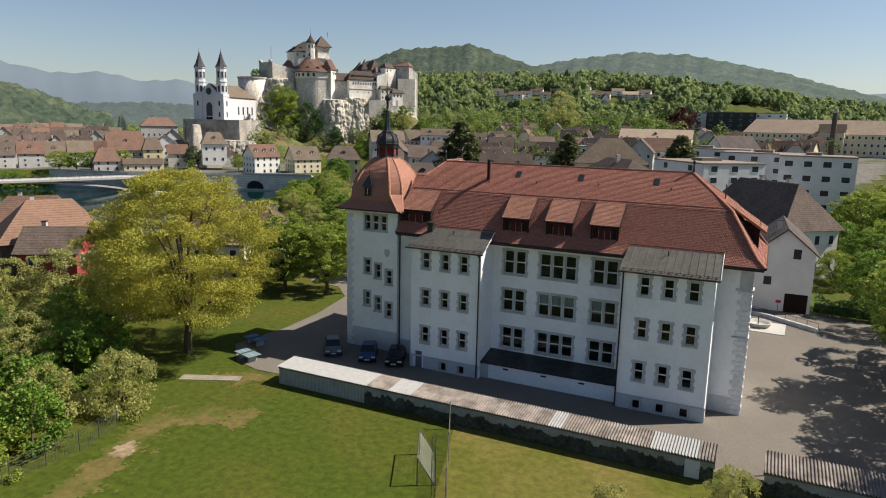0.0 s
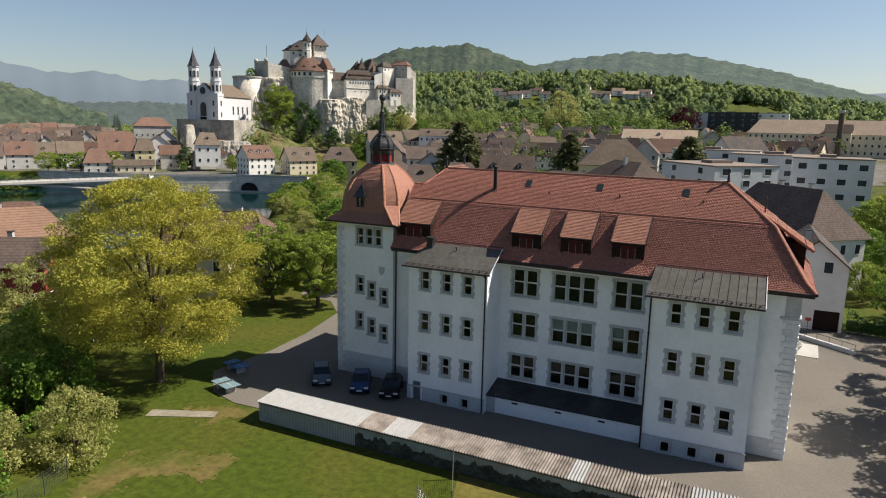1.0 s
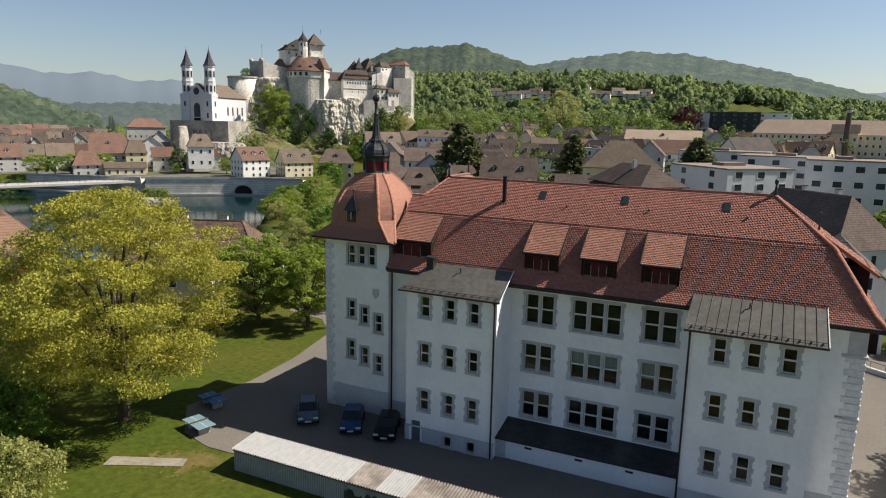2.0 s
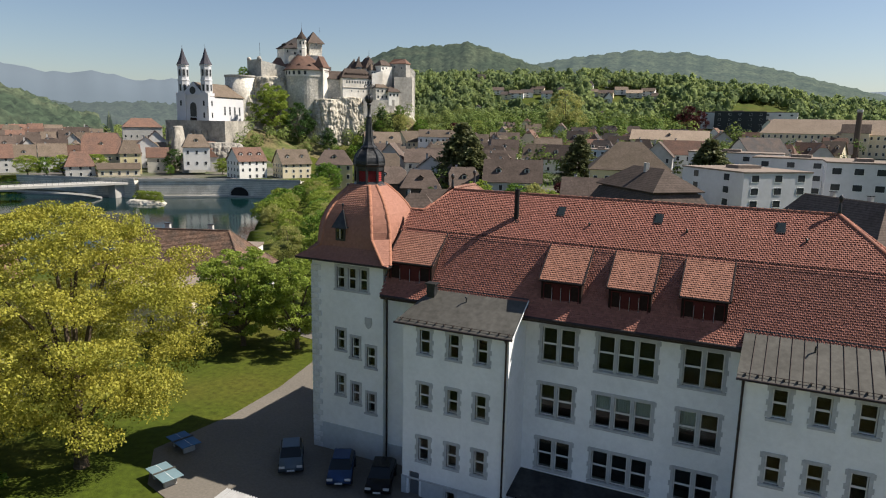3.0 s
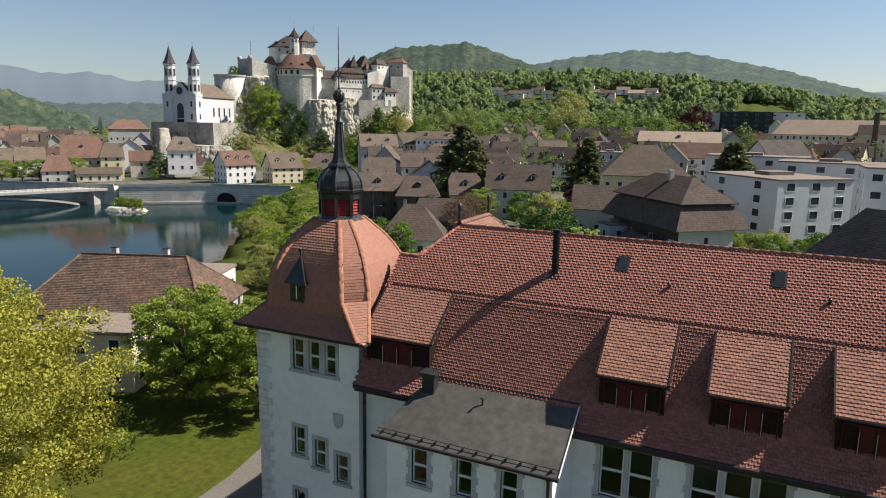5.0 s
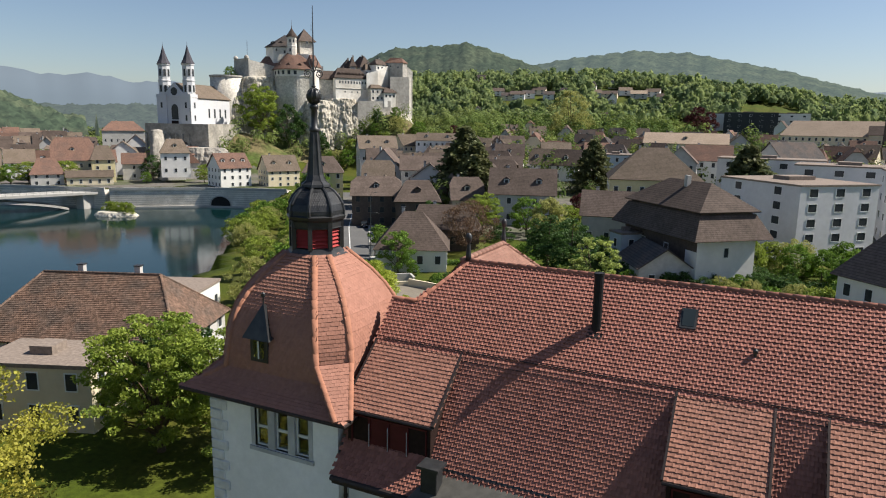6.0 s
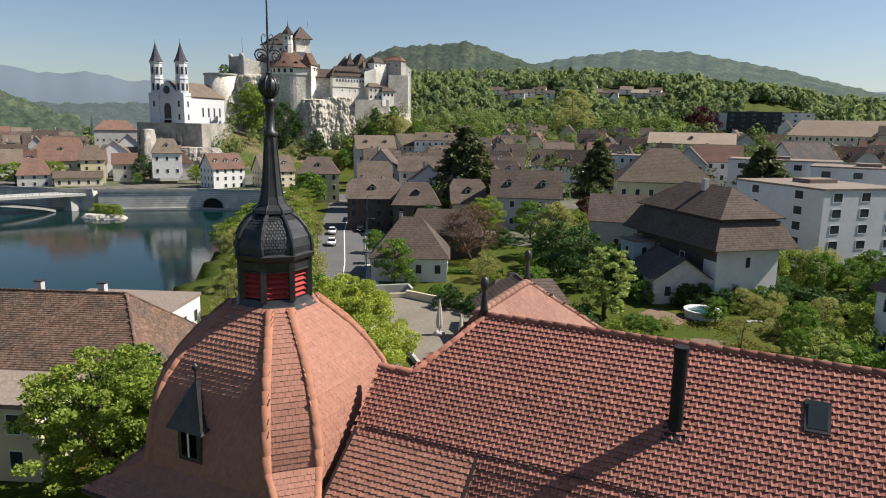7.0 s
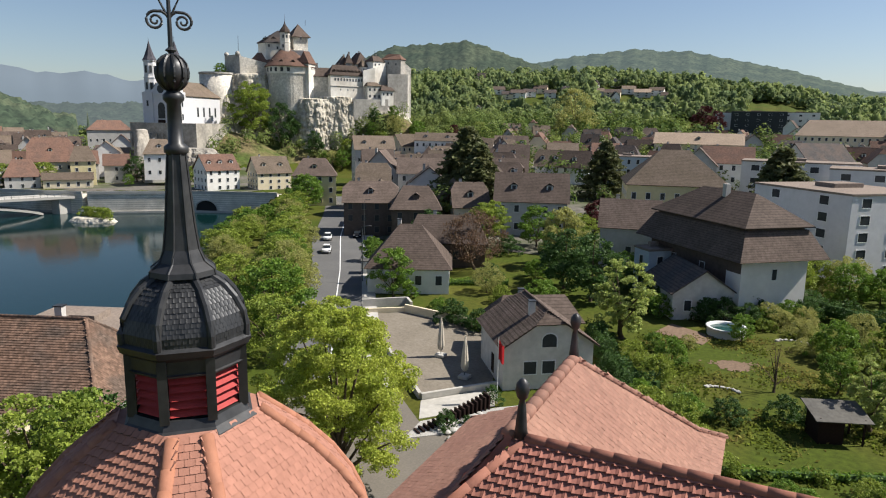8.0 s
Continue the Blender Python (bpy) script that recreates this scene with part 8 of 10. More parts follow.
domes("wood", -16, 35, 540, 1000, 8500, 8.0, F_CROWN, 31, "young spring wood on the hillside", on_wood, 1.45)
domes("wood", -16, 35, 540, 1000, 4200, 11.5, F_CROWN, 41, "mixed spring wood on the hillside", on_wood, 1.6)
domes("wood", -16, 35, 430, 1000, 900, 7.5, F_DARK, 32, "dark conifers among the hillside wood", on_wood, 1.7)
forest("town_trees", 44, 66, 430, 900, 900, 8, F_MIX, 40, "trees behind the old town", lambda x, y: castle_hill(x, y) < 6, 70, 0.15)
forest("town_trees", 44, 64, 330, 620, 320, 7, F_MIX, 36, "garden trees of the old town", lambda x, y: castle_hill(x, y) < 6, 90, 0.14)
forest("town_trees", -10, 30, 150, 430, 420, 6.5, F_TOWN, 37, "garden trees between the houses", lambda x, y: (castle_hill(x, y) < 6) & (in_river(x, y) < -15), 90, 0.14)
forest("castle_scrub", 20, 48, 290, 430, 850, 5.0, F_MIX, 38, "bushes and trees on the castle slope", lambda x, y: (castle_hill(x, y) > 5) & (castle_hill(x, y) < 27), 90, 0.14)
forest("valley_trees", -14, 30, 400, 640, 700, 9, F_TOWN, 39, "trees along the valley edge", lambda x, y: (castle_hill(x, y) < 6) & ~((bearing(x, y) < 6) & (np.hypot(x, y) > 420)), 80, 0.15)
for u, v, h, kd in ((-22, -14, 30, GREEN1), (-8, -11, 23, DARK1), (8, -16, 14, DARK1), (38, -18, 9, DARK1), (48, -18, 8, GREEN2), (30, -17, 7, GREEN2)):
    x, y = on_castle(u, v)
    plant(kd, x, y, h, "tall green tree at the foot of the castle rock", 0.85, z=min(float(ground_height(x, y)), 16 if u < 20 else 60))
x, y = on_castle(-38, 6)
plant(GREEN2, x, y, 9, "small tree on the bastion", 1.0, z=45.3)
for x, y, h, kd, lb in ((-64, 152, 23.0, SPRUCE, "tall dark spruce between the houses"), (-58.5, 147, 19, SPRUCE, "tall dark spruce between the houses"), (-40, 200, 17.5, SPRUCE, "dark spruce in a garden"), (6.5, 156, 20, SPRUCE, "dark spruce beside the apartment block"),
                        (-28.5, 114, 11, WILLOW, "weeping willow in fresh leaf"), (-18.5, 95, 10.5, DARK1, "dense dark green tree"), (-24, 100, 10, DARK1, "dense green tree"),
                        (-45.5, 83, 8, GREEN2, "rounded green garden tree"), (-108, 420, 34, OLIVE1, "large yellow-green tree before the wood"), (-44, 560, 24, RED1, "copper beech before the wood"), (-36, 570, 20, RED1, "copper beech before the wood"), (-152, 335, 12, RED1, "copper beech below the wood"), (-28, 138, 9, RED1, "dark red garden tree")):
    plant(kd, x, y, h, lb if len(lb.split()) > 3 else lb + " in a garden", 1.6 if kd is SPRUCE else 1.15 if kd is DARK1 else 1.0)

for i in range(9):
    a = radians(56.3 + 1.25 * i)
    plant((LIME2, GREEN2)[i % 2], -289 * math.sin(a), 289 * math.cos(a), random.uniform(8.0, 9.5), "clipped lime tree on the far quay", 1.45, group="far quay trees")
rock_mass("rock", -186.5, 139.0, 8.0, 4.0, -9, -5.2, 20, 21, "boulders at the bridge pier")
for dx, dy in ((-5.0, 0.2), (-2.5, 0.8), (0.2, 0.4), (2.2, 1.0), (4.6, 0.2)):
    plant(SHRUB_L, -186.0 + dx, 139.8 + dy, 4.2, "leafy shrub on the bridge islet", 1.0, z=-5.9, name="shrub", category="shrub")
for x, y, h, kd in ((-226, 190, 11, DARK1), (-199, 192, 8, LIME2), (-150, 213, 8, GREEN2), (-214, 176, 5, GREEN2), (-52, 108, 9, GREEN2), (-58, 120, 8, DARK1), (-46, 122, 10, GREEN1), (-37, 126, 9, GREEN2), (-28, 126, 8, LIME2), (-50, 100, 4, GREEN2), (-12, 132, 9, GREEN2), (4, 130, 8, DARK1), (-34, 92, 5, OLIVE1), (-22, 82, 6, GREEN2), (30, 108, 9, LIME2), (-62, 104, 5, GREEN2), (24, 100, 8, GREEN2)):
    plant(kd, x, y, h, "green garden tree between the houses", 1.1)


def make_stack(x, y, top):
    g = float(ground_height(x, y))
    s = thing("factory_chimney", "tall dark brick factory chimney before the mill", "chimney", (x, y, g - 0.2))
    high = top - g
    bm = bmesh.new()
    tube(bm, [(0, 0, 0), (0, 0, high)], [1.6, 1.15], 14)
    part("shaft", bm, W_DARK, s)
    bm = bmesh.new()
    tube(bm, [(0, 0, high - 1.2), (0, 0, high - 0.7), (0, 0, high + 0.2)], [1.2, 1.45, 1.4], 14)
    part("crown", bm, W_GREY, s, "grey stone crown")


make_stack(58.0, 356.0, 35.0)

for az, w, wall, top in ((8.7, 13, W_WHITE, ROOF_TAN), (7.5, 16, W_CREAM, ROOF_BROWN), (6.3, 14, W_WHITE, ROOF_TAN), (5.2, 17, W_GREY, ROOF_PALE), (4.1, 15, W_WHITE, ROOF_TAN), (3.3, 12, W_CREAM, ROOF_BROWN), (12.5, 12, W_WHITE, ROOF_DARK), (13.3, 15, W_CREAM, ROOF_BROWN), (14.2, 13, W_WHITE, ROOF_DARK), (15.1, 16, W_WHITE, ROOF_BROWN), (16.0, 12, W_CREAM, ROOF_DARK), (16.8, 14, W_WHITE, ROOF_BROWN)):
    az = az + 4.2
    far_off = 745 + 9 * (w % 4)
    x, y = -far_off * math.sin(radians(az)), far_off * math.cos(radians(az))
    g = float(ground_height(x, y))
    make_house(x, y, w, 10, az + 5 * (w % 5 - 2), g + 5.0, g + 8.6, wall, top, "pale house on the wooded hillside", "gable", 2, chimney=0, far=True)

for i in range(15):
    u, v = 13 + 3.9 * i, -21.5 - 4.0 * (i % 3)
    x, y = on_castle(u, v)
    plant((SHRUB_G, SHRUB_L, GREEN2, SHRUB_O)[i * 3 % 4], x, y, 7.0 + 3.0 * (i * 7 % 5) / 4, "green bush on the grassy castle slope", 1.05, name="shrub", category="shrub", group="slope bushes")

# ---- plaza, cottage and gardens behind the school ----
def extruded(corners, z0, z1):
    bm = bmesh.new()
    return slab(bm, [(x, y, z1) for x, y in corners], z1 - z0, (0, 0, 1))


PLAZA = ((-44.6, 72.7), (-24.2, 51.3), (-19.3, 57.3), (-25.1, 73.7), (-39.9, 76.3))
tagged(part("terrace_floor", extruded(PLAZA, -0.2, 0.1), mat("warm_terrace_paving", (0.195, 0.172, 0.138), 0.95, 0.2, 3.0, second=(0.155, 0.135, 0.106), second_scale=0.3)), "pale paved terrace beside the cottage", "terrace", kind="structure")
wp = thing("terrace_wall", "weathered pale rendered wall round the terrace", "wall", (-22.2, 47.3, 0), kind="structure")


def wall_run(parent, pts, z0, z1, thick, material, name="wall_length"):
    o = parent.location
    for (ax, ay), (bx, by) in zip(pts, pts[1:]):
        d = Vector((bx - ax, by - ay, 0)).normalized()
        s = Vector((-d.y, d.x, 0)) * thick / 2
        a, b = Vector((ax, ay, z1)) - Vector((o.x, o.y, 0)), Vector((bx, by, z1)) - Vector((o.x, o.y, 0))
        bm = bmesh.new()
        slab(bm, [a - s, b - s, b + s, a + s], z1 - z0, (0, 0, 1))
        part(name, bm, material, parent)


W_TERRACE = mat("weathered_pale_render", (0.41, 0.395, 0.36), 0.9, 0.14, 1.5, second=(0.31, 0.30, 0.265), second_scale=0.5)
wall_run(wp, ((-44.7, 72.9), (-24.3, 51.1)), -0.1, 0.65, 0.35, W_TERRACE)
wall_run(wp, ((-24.1, 51.0), (-18.9, 57.2)), -0.1, 0.65, 0.35, W_TERRACE)
wall_run(wp, ((-39.9, 76.5), (-25.1, 73.9)), 0.0, 1.2, 0.35, W_CREAM)
wall_run(wp, ((-44.7, 73.1), (-40.0, 76.6)), 0.0, 0.75, 0.35, W_CREAM)

tagged(part("ramp", extruded(((-24.0, 50.7), (-22.3, 47.1), (-17.3, 52.8), (-18.7, 57.0)), -0.1, 0.06), W_TERRACE), "pale concrete ramp below the terrace", "ramp", kind="structure")
tagged(part("pavement", extruded(((-31, 25), (-20, 23), (-9, 24), (-8, 32), (-13, 44), (-21.8, 46.4), (-27, 51.5), (-31, 50), (-37, 44)), -0.1, 0.035), M_ASPHALT), "grey paved lane between school and terrace", "pavement", kind="structure")


def make_parasol(x, y):
    p = thing("parasol", "closed beige parasol on a stone base", "parasol", (x, y, 0.1), group="terrace parasols")
    part("base", bevelled(boxes((-0.55, 0.55, -0.55, 0.55, 0, 0.35)), 0.04), M_CONCRETE, p)
    bm = bmesh.new()
    tube(bm, [(0, 0, 0.35), (0, 0, 4.5)], 0.04, 8)
    part("pole", bm, M_RAIL, p)
    prof = [(0.10, 0.75), (0.30, 0.95), (0.36, 1.3), (0.29, 2.5), (0.16, 3.8), (0.03, 4.58)]
    bm = bmesh.new()
    rings = []
    for r, z in prof:
        rings.append([bm.verts.new((r * (1 + 0.18 * (k % 2)) * math.cos(2 * math.pi * k / 16), r * (1 + 0.18 * (k % 2)) * math.sin(2 * math.pi * k / 16), z)) for k in range(16)])
    for a, b in zip(rings, rings[1:]):
        for k in range(16):
            bm.faces.new((a[k], a[(k + 1) % 16], b[(k + 1) % 16], b[k]))
    bm.faces.new(rings[0][::-1])
    bm.faces.new(rings[-1])
    part("folded_canopy", bm, mat("beige_canvas", (0.50, 0.46, 0.38), 0.9, 0.08, 3.0), p)


W_GABLE = mat("weathered_white_render", (0.58, 0.56, 0.52), 0.9, 0.1, 1.5, second=(0.46, 0.44, 0.40), second_scale=0.5)
make_parasol(-27.6, 62.5)
make_parasol(-22.6, 57.8)
cottage = make_house(-17.0, 63.3, 9.5, 9.3, 125.6, 4.7, 7.9, W_GABLE, ROOF_BROWN, "white cottage with half-hipped brown roof", "half", 2, base=0.5, name="cottage", category="cottage", windows=False, laid=0.28)
make_house(-19.4, 70.2, 9.5, 5.5, 32, 4.4, 6.6, W_CREAM, ROOF_BROWN, "rear wing of the cottage with brown roof", "hip", 1, base=0.5, ridge_short=0.3)


bm = bmesh.new()
pts = [(-0.75, 0)] + [(0.75 * math.cos(a), 0.75 + 0.65 * math.sin(a)) for a in np.linspace(math.pi, 0, 9)] + [(0.75, 0)]
for d in (0.05, 0.0):
    pts_d = [bm.verts.new((-4.75 - d, p[0], 4.35 + p[1])) for p in pts]
    bm.faces.new(pts_d)
part("arched_window", bm, M_PANE, cottage, "dark arched gable window")
bm = bmesh.new()
tube(bm, [(-4.82, p[0] * 1.08, 4.3 + p[1] * 1.06) for p in pts], 0.07, 6)
part("window_arch", bm, M_FRAME, cottage)
for y in (-2.3, 1.9):
    house_window(cottage, -4.75, y, 1.6, 1.3, 1.3, -90)
part("side_door", boxes((-1.2, -0.2, 4.65, 4.7, 0.5, 2.5)), M_DARKWOOD, cottage)


def make_flag():
    f = thing("flagpole", "slim flagpole with a red flag", "flagpole", (-17.4, 53.6, 0))
    bm = bmesh.new()
    tube(bm, [(0, 0, 0), (0, 0, 6.6)], [0.05, 0.03], 8)
    part("pole", bm, M_FRAME, f)
    bm = bmesh.new()
    n = 8
    lo, hi = [], []
    for i in range(n + 1):
        k = i / n
        dx, dy = 0.55 * k, 0.12 * math.sin(k * 7)
        lo.append(bm.verts.new((dx, dy, 4.4 - 0.5 * k)))
        hi.append(bm.verts.new((dx, dy, 6.3 - 0.6 * k)))
    for i in range(n):
        bm.faces.new((lo[i], lo[i + 1], hi[i + 1], hi[i]))
    part("flag", bm, mat("red_flag_cloth", (0.50, 0.03, 0.035), 0.8, 0.1, 4.0), f)


make_flag()


def make_rockery():
    """Gravel bed with stepping stones and rounded shrubs under the terrace wall."""
    tagged(part("gravel_bed", extruded(((-21.6, 43.0), (-15.5, 48.5), (-14.0, 55.0), (-17.0, 52.4), (-21.9, 46.6)), -0.1, 0.12), M_GRAVEL), "grey gravel bed below the terrace", "gravel bed", kind="structure")
    st = thing("garden_steps", "row of dark timber garden steps", "steps", (-20.8, 45.8, 0.1))
    for i in range(17):
        k = i / 16
        x, y = -0.4 + 3.4 * k, -1.2 + 7.4 * k
        bm = boxes((-0.5, 0.5, -0.09, 0.09, 0, 0.16 + 1.2 * k))
        bmesh.ops.transform(bm, matrix=pose(x, y, 0, 0, 0, -35), verts=bm.verts)
        part("step", bm, M_DARKWOOD, st)
    rng = random.Random(5)
    for i in range(16):
        x, y = -19.0 + rng.uniform(-1.0, 2.4), 46.0 + rng.uniform(-1.5, 5)
        s = rng.uniform(0.25, 0.6)
        bm = bmesh.new()
        bmesh.ops.create_icosphere(bm, subdivisions=2, radius=s)
        for v in bm.verts:
            v.co *= 1 + 0.25 * noise.noise(v.co * 3 + Vector((i, 0, 0)))
            v.co.z *= 0.6
        ob = part("boulder", bm, M_CONCRETE)
        ob.matrix_basis = pose(x, y, 0.2)
        tagged(ob, "pale rounded boulder in the gravel", "boulder", group="garden boulders")


make_rockery()
rng_stone = random.Random(15)
for cx, cy, rx, ry, count in ((1.6, 67.3, 1.5, 0.6, 9), (8.6, 87.6, 1.9, 1.1, 10)):
    for i in range(count):
        a = math.pi * i / (count - 1)
        bm = bevelled(boxes((-0.26, 0.26, -0.17, 0.17, 0, 0.2)), 0.06)
        ob = part("edging_stone", bm, M_CONCRETE)
        ob.matrix_basis = pose(cx + rx * math.cos(a), cy + ry * math.sin(a), 0.0, 0, 0, rng_stone.uniform(0, 180))
        tagged(ob, "pale flat stone edging a garden bed", "stone", group="edging stones")
for x, y, h in ((-19.4, 46.4, 1.9), (-17.7, 53.2, 2.0), (-18.0, 48.0, 1.0)):
    plant(SHRUB_D, x, y, h, "clipped round shrub in the gravel bed", 1.0, name="shrub", category="shrub")


def make_big_house():
    """Large white house with a two-tier hipped roof of dark and rosy tiles."""
    h = thing("house", "large white house with two-tier brown hipped roof", "house", (-1.3, 106.0, 0), -48.6)
    L, W = 21.5, 10.8
    part("wall", boxes((-L / 2, L / 2, -W / 2, W / 2, -0.5, 9.2)), W_WHITE, h)
    part("wall", boxes((-L / 2 + 0.6, L / 2 - 0.6, -W / 2 + 0.6, W / 2 - 0.6, 9.2, 13.0)), W_DARK, h)
    part("timber_cladding", boxes((-L / 2, L / 2 - 3.0, -W / 2 - 0.03, -W / 2, 3.6, 8.9)), W_DARK, h, "dark brown timber cladding")
    part("timber_cladding", boxes((L / 2 - 3.0, L / 2 - 0.1, -W / 2 - 0.03, -W / 2, 6.6, 8.9)), W_DARK, h, "dark brown timber cladding")
    a, b = L / 2 + 1.9, W / 2 + 1.9
    c, d = L / 2 - 0.2, W / 2 - 0.2
    z0, z1 = 8.6, 12.4
    ring0, ring1 = [(-a, -b), (a, -b), (a, b), (-a, b)], [(-c, -d), (c, -d), (c, d), (-c, d)]
    for i in range(4):
        j = (i + 1) % 4
        r = bmesh.new()
        slab(r, [(*ring0[i], z0), (*ring0[j], z0), (*ring1[j], z1), (*ring1[i], z1)], 0.2)
        part("roof_slope", r, ROOF_BROWN, h)
    r = bmesh.new()
    e, f = L / 2 + 0.35, W / 2 + 0.35
    for s in (-1, 1):
        slab(r, [(-e, s * f, 12.9), (e, s * f, 12.9), (5.8, 0, 17.0), (-5.8, 0, 17.0)], 0.2)
        slab(r, [(s * e, -f, 12.9), (s * e, f, 12.9), (s * 5.8, 0, 17.0)], 0.2)
    part("upper_roof", r, ROOF_BROWN, h)
    for x in (0.8,):
        part("chimney", boxes((x - 0.4, x + 0.4, -1.4, -0.6, 15.5, 17.9)), W_GREY, h)
    for x in (-8.0, -4.5, 2.5):
        for z in (5.0,):
            house_window(h, x, -W / 2, z, 1.1, 1.7, 0)
    house_window(h, L / 2, 1.2, 5.6, 0.8, 1.5, 90)
    part("garage_door", boxes((-1.5, 1.5, -W / 2 - 0.06, -W / 2, 0, 3.2)), M_DARKWOOD, h)


make_big_house()
make_house(-5.2, 98.0, 11.0, 8.5, 118, 4.0, 7.0, W_GABLE, ROOF_DARK, "low weathered outbuilding with dark roof", "gable", 1, base=0, chimney=0)
make_house(-11.5, 106.0, 4.0, 4.0, -48, 7.0, 7.3, W_BLUE, ROOF_FLAT, "small pale annex beside the large house", "flat", 2, base=0)


def make_tub():
    t = thing("garden_pool", "round white above-ground pool", "pool", (0.8, 87.4, 0))
    part("rim", lathe(bmesh.new(), [(2.3, 0), (2.35, 1.0), (2.5, 1.05), (2.5, 1.15), (2.15, 1.15), (2.1, 0.6)], 32, cap=False), M_FRAME, t, "", True)
    part("pool_water", lathe(bmesh.new(), [(2.12, 0.75), (2.12, 0.8)], 32), mat("pool_water", (0.02, 0.06, 0.06), 0.08, 0.1, 1.0), t)


make_tub()


def make_hut():
    h = thing("garden_hut", "dark open timber hut with metal roof", "hut", (10.9, 60.3, 0), 20)
    for x in (-1.8, 1.8):
        for y in (-1.2, 1.2):
            part("post", boxes((x - 0.07, x + 0.07, y - 0.07, y + 0.07, 0, 2.3)), M_DARKWOOD, h)
    part("back_boarding", boxes((-1.8, 0.2, -1.2, -1.12, 0, 2.1)), M_DARKWOOD, h)
    part("side_boarding", boxes((-1.85, -1.78, -1.12, 1.12, 0, 2.1)), M_DARKWOOD, h)
    bm = bmesh.new()
    slab(bm, [(-2.3, -1.7, 2.2), (2.3, -1.7, 2.2), (2.3, 1.7, 2.85), (-2.3, 1.7, 2.85)], 0.08)
    part("roof", bm, M_METAL, h)


make_hut()
for x, y, h, kd, w in ((-5.0, 58.5, 3.2, SHRUB_G, 1.0), (2.6, 59.8, 2.3, SHRUB_D, 1.4), (7.0, 61.8, 2.7, SHRUB_D, 1.1), (-1.0, 55.0, 3.6, SHRUB_L, 1.0), (12.0, 71.5, 4.6, GREEN2, 1.0), (13.9, 63.4, 7.2, BIRCH, 1.3), (12.6, 83.0, 5.0, SHRUB_G, 1.0), (18.0, 80.0, 6.5, SHRUB_L, 1.0),
                        (-9.0, 64.0, 3.2, SHRUB_D, 1.0), (-10.5, 70.0, 2.6, SHRUB_D, 1.2), (-13.0, 77.5, 2.6, SHRUB_D, 1.2), (-7.2, 60.0, 3.0, SHRUB_D, 1.1), (-4.0, 72.0, 3.6, SHRUB_G, 1.0), (16.0, 92.0, 4.0, SHRUB_O, 1.0), (10.0, 96.0, 3.0, SHRUB_O, 1.0), (-2.0, 92.0, 3.6, SHRUB_D, 1.0), (2.6, 84.8, 3.9, GREEN2, 1.0), (6.0, 92.0, 1.6, SHRUB_L, 1.1),
                        (20.0, 64.0, 6.0, SHRUB_G, 0.9), (22.0, 90.0, 6.0, SHRUB_G, 1.0), (-31.0, 75.0, 2.4, SHRUB_D, 1.2), (-27.0, 74.0, 2.2, SHRUB_G, 1.2), (-36.0, 80.0, 2.0, SHRUB_G, 1.3), (-30.0, 88.0, 3.0, SHRUB_L, 1.0), (26.0, 76.0, 7.0, SHRUB_G, 1.0), (8.5, 112.0, 6.5, SHRUB_L, 1.0), (16.0, 110.0, 6.5, SHRUB_G, 1.0), (24.0, 118.0, 6.0, SHRUB_G, 1.0)):
    plant(kd, x, y, h, "leafy garden shrub on the lawn", w, name="shrub", category="shrub")
tagged(part("garden_bed", extruded(((-7.5, 84.0), (-1.5, 81.5), (-0.5, 85.5), (-6.0, 89.0)), -0.1, 0.08), mat("bare_garden_soil", (0.17, 0.12, 0.085), 0.95, 0.25, 3.0)), "bare brown garden bed", "garden bed", kind="structure")

# ---- street ----
ROADL = ((-36, 48), (-52.9, 73.9), (-64.9, 92.6), (-85.3, 121.5), (-104, 152), (-130, 192))
ROADR = ((-30, 51), (-47.3, 77.0), (-59.3, 95.9), (-78.3, 125.8), (-97, 157), (-122, 198))


def strip(name, left, right, lift, material, label, category, pieces=10, thick=0.25):
    """A paved strip between two lines that follows the ground."""
    bm = bmesh.new()
    rows = []
    for i in range(len(left) - 1):
        for j in range(pieces + (i == len(left) - 2)):
            k = j / pieces
            row = []
            for ln in (left, right):
                x, y = ln[i][0] + (ln[i + 1][0] - ln[i][0]) * k, ln[i][1] + (ln[i + 1][1] - ln[i][1]) * k
                row.append((x, y, float(ground_height(x, y)) + lift))
            a, b = Vector(row[0]), Vector(row[1])
            rows.append([bm.verts.new(p) for p in (a - Vector((0, 0, thick)), a, a.lerp(b, 0.5), b, b - Vector((0, 0, thick)))])
    for p, q in zip(rows, rows[1:]):
        for j in range(4):
            bm.faces.new((p[j], p[j + 1], q[j + 1], q[j]))
    tagged(part(name, bm, material), label, category, kind="structure")


def between(k):
    return [(a[0] + (b[0] - a[0]) * k, a[1] + (b[1] - a[1]) * k) for a, b in zip(ROADL, ROADR)]


strip("road", between(-0.35), ROADR, 0.10, M_ROAD, "grey asphalt street beside the river", "road")
strip("road_line", between(0.40), between(0.425), 0.125, M_FRAME, "white painted road line", "road marking", thick=0.01)
strip("pavement", between(1.0), between(1.32), 0.22, M_CONCRETE, "narrow pavement beside the street", "pavement")


def make_lamp_post(x, y, high):
    l = thing("street_lamp", "tall slim grey street lamp", "street lamp", (x, y, 0))
    bm = bmesh.new()
    tube(bm, [(0, 0, 0), (0, 0, high - 0.6), (0.3, 0, high - 0.1), (1.2, 0, high)], [0.08, 0.06, 0.05, 0.04], 8)
    part("post", bm, M_RAIL, l)
    part("lamp_head", bevelled(boxes((1.1, 1.75, -0.14, 0.14, high - 0.06, high + 0.07)), 0.03), M_METAL, l)


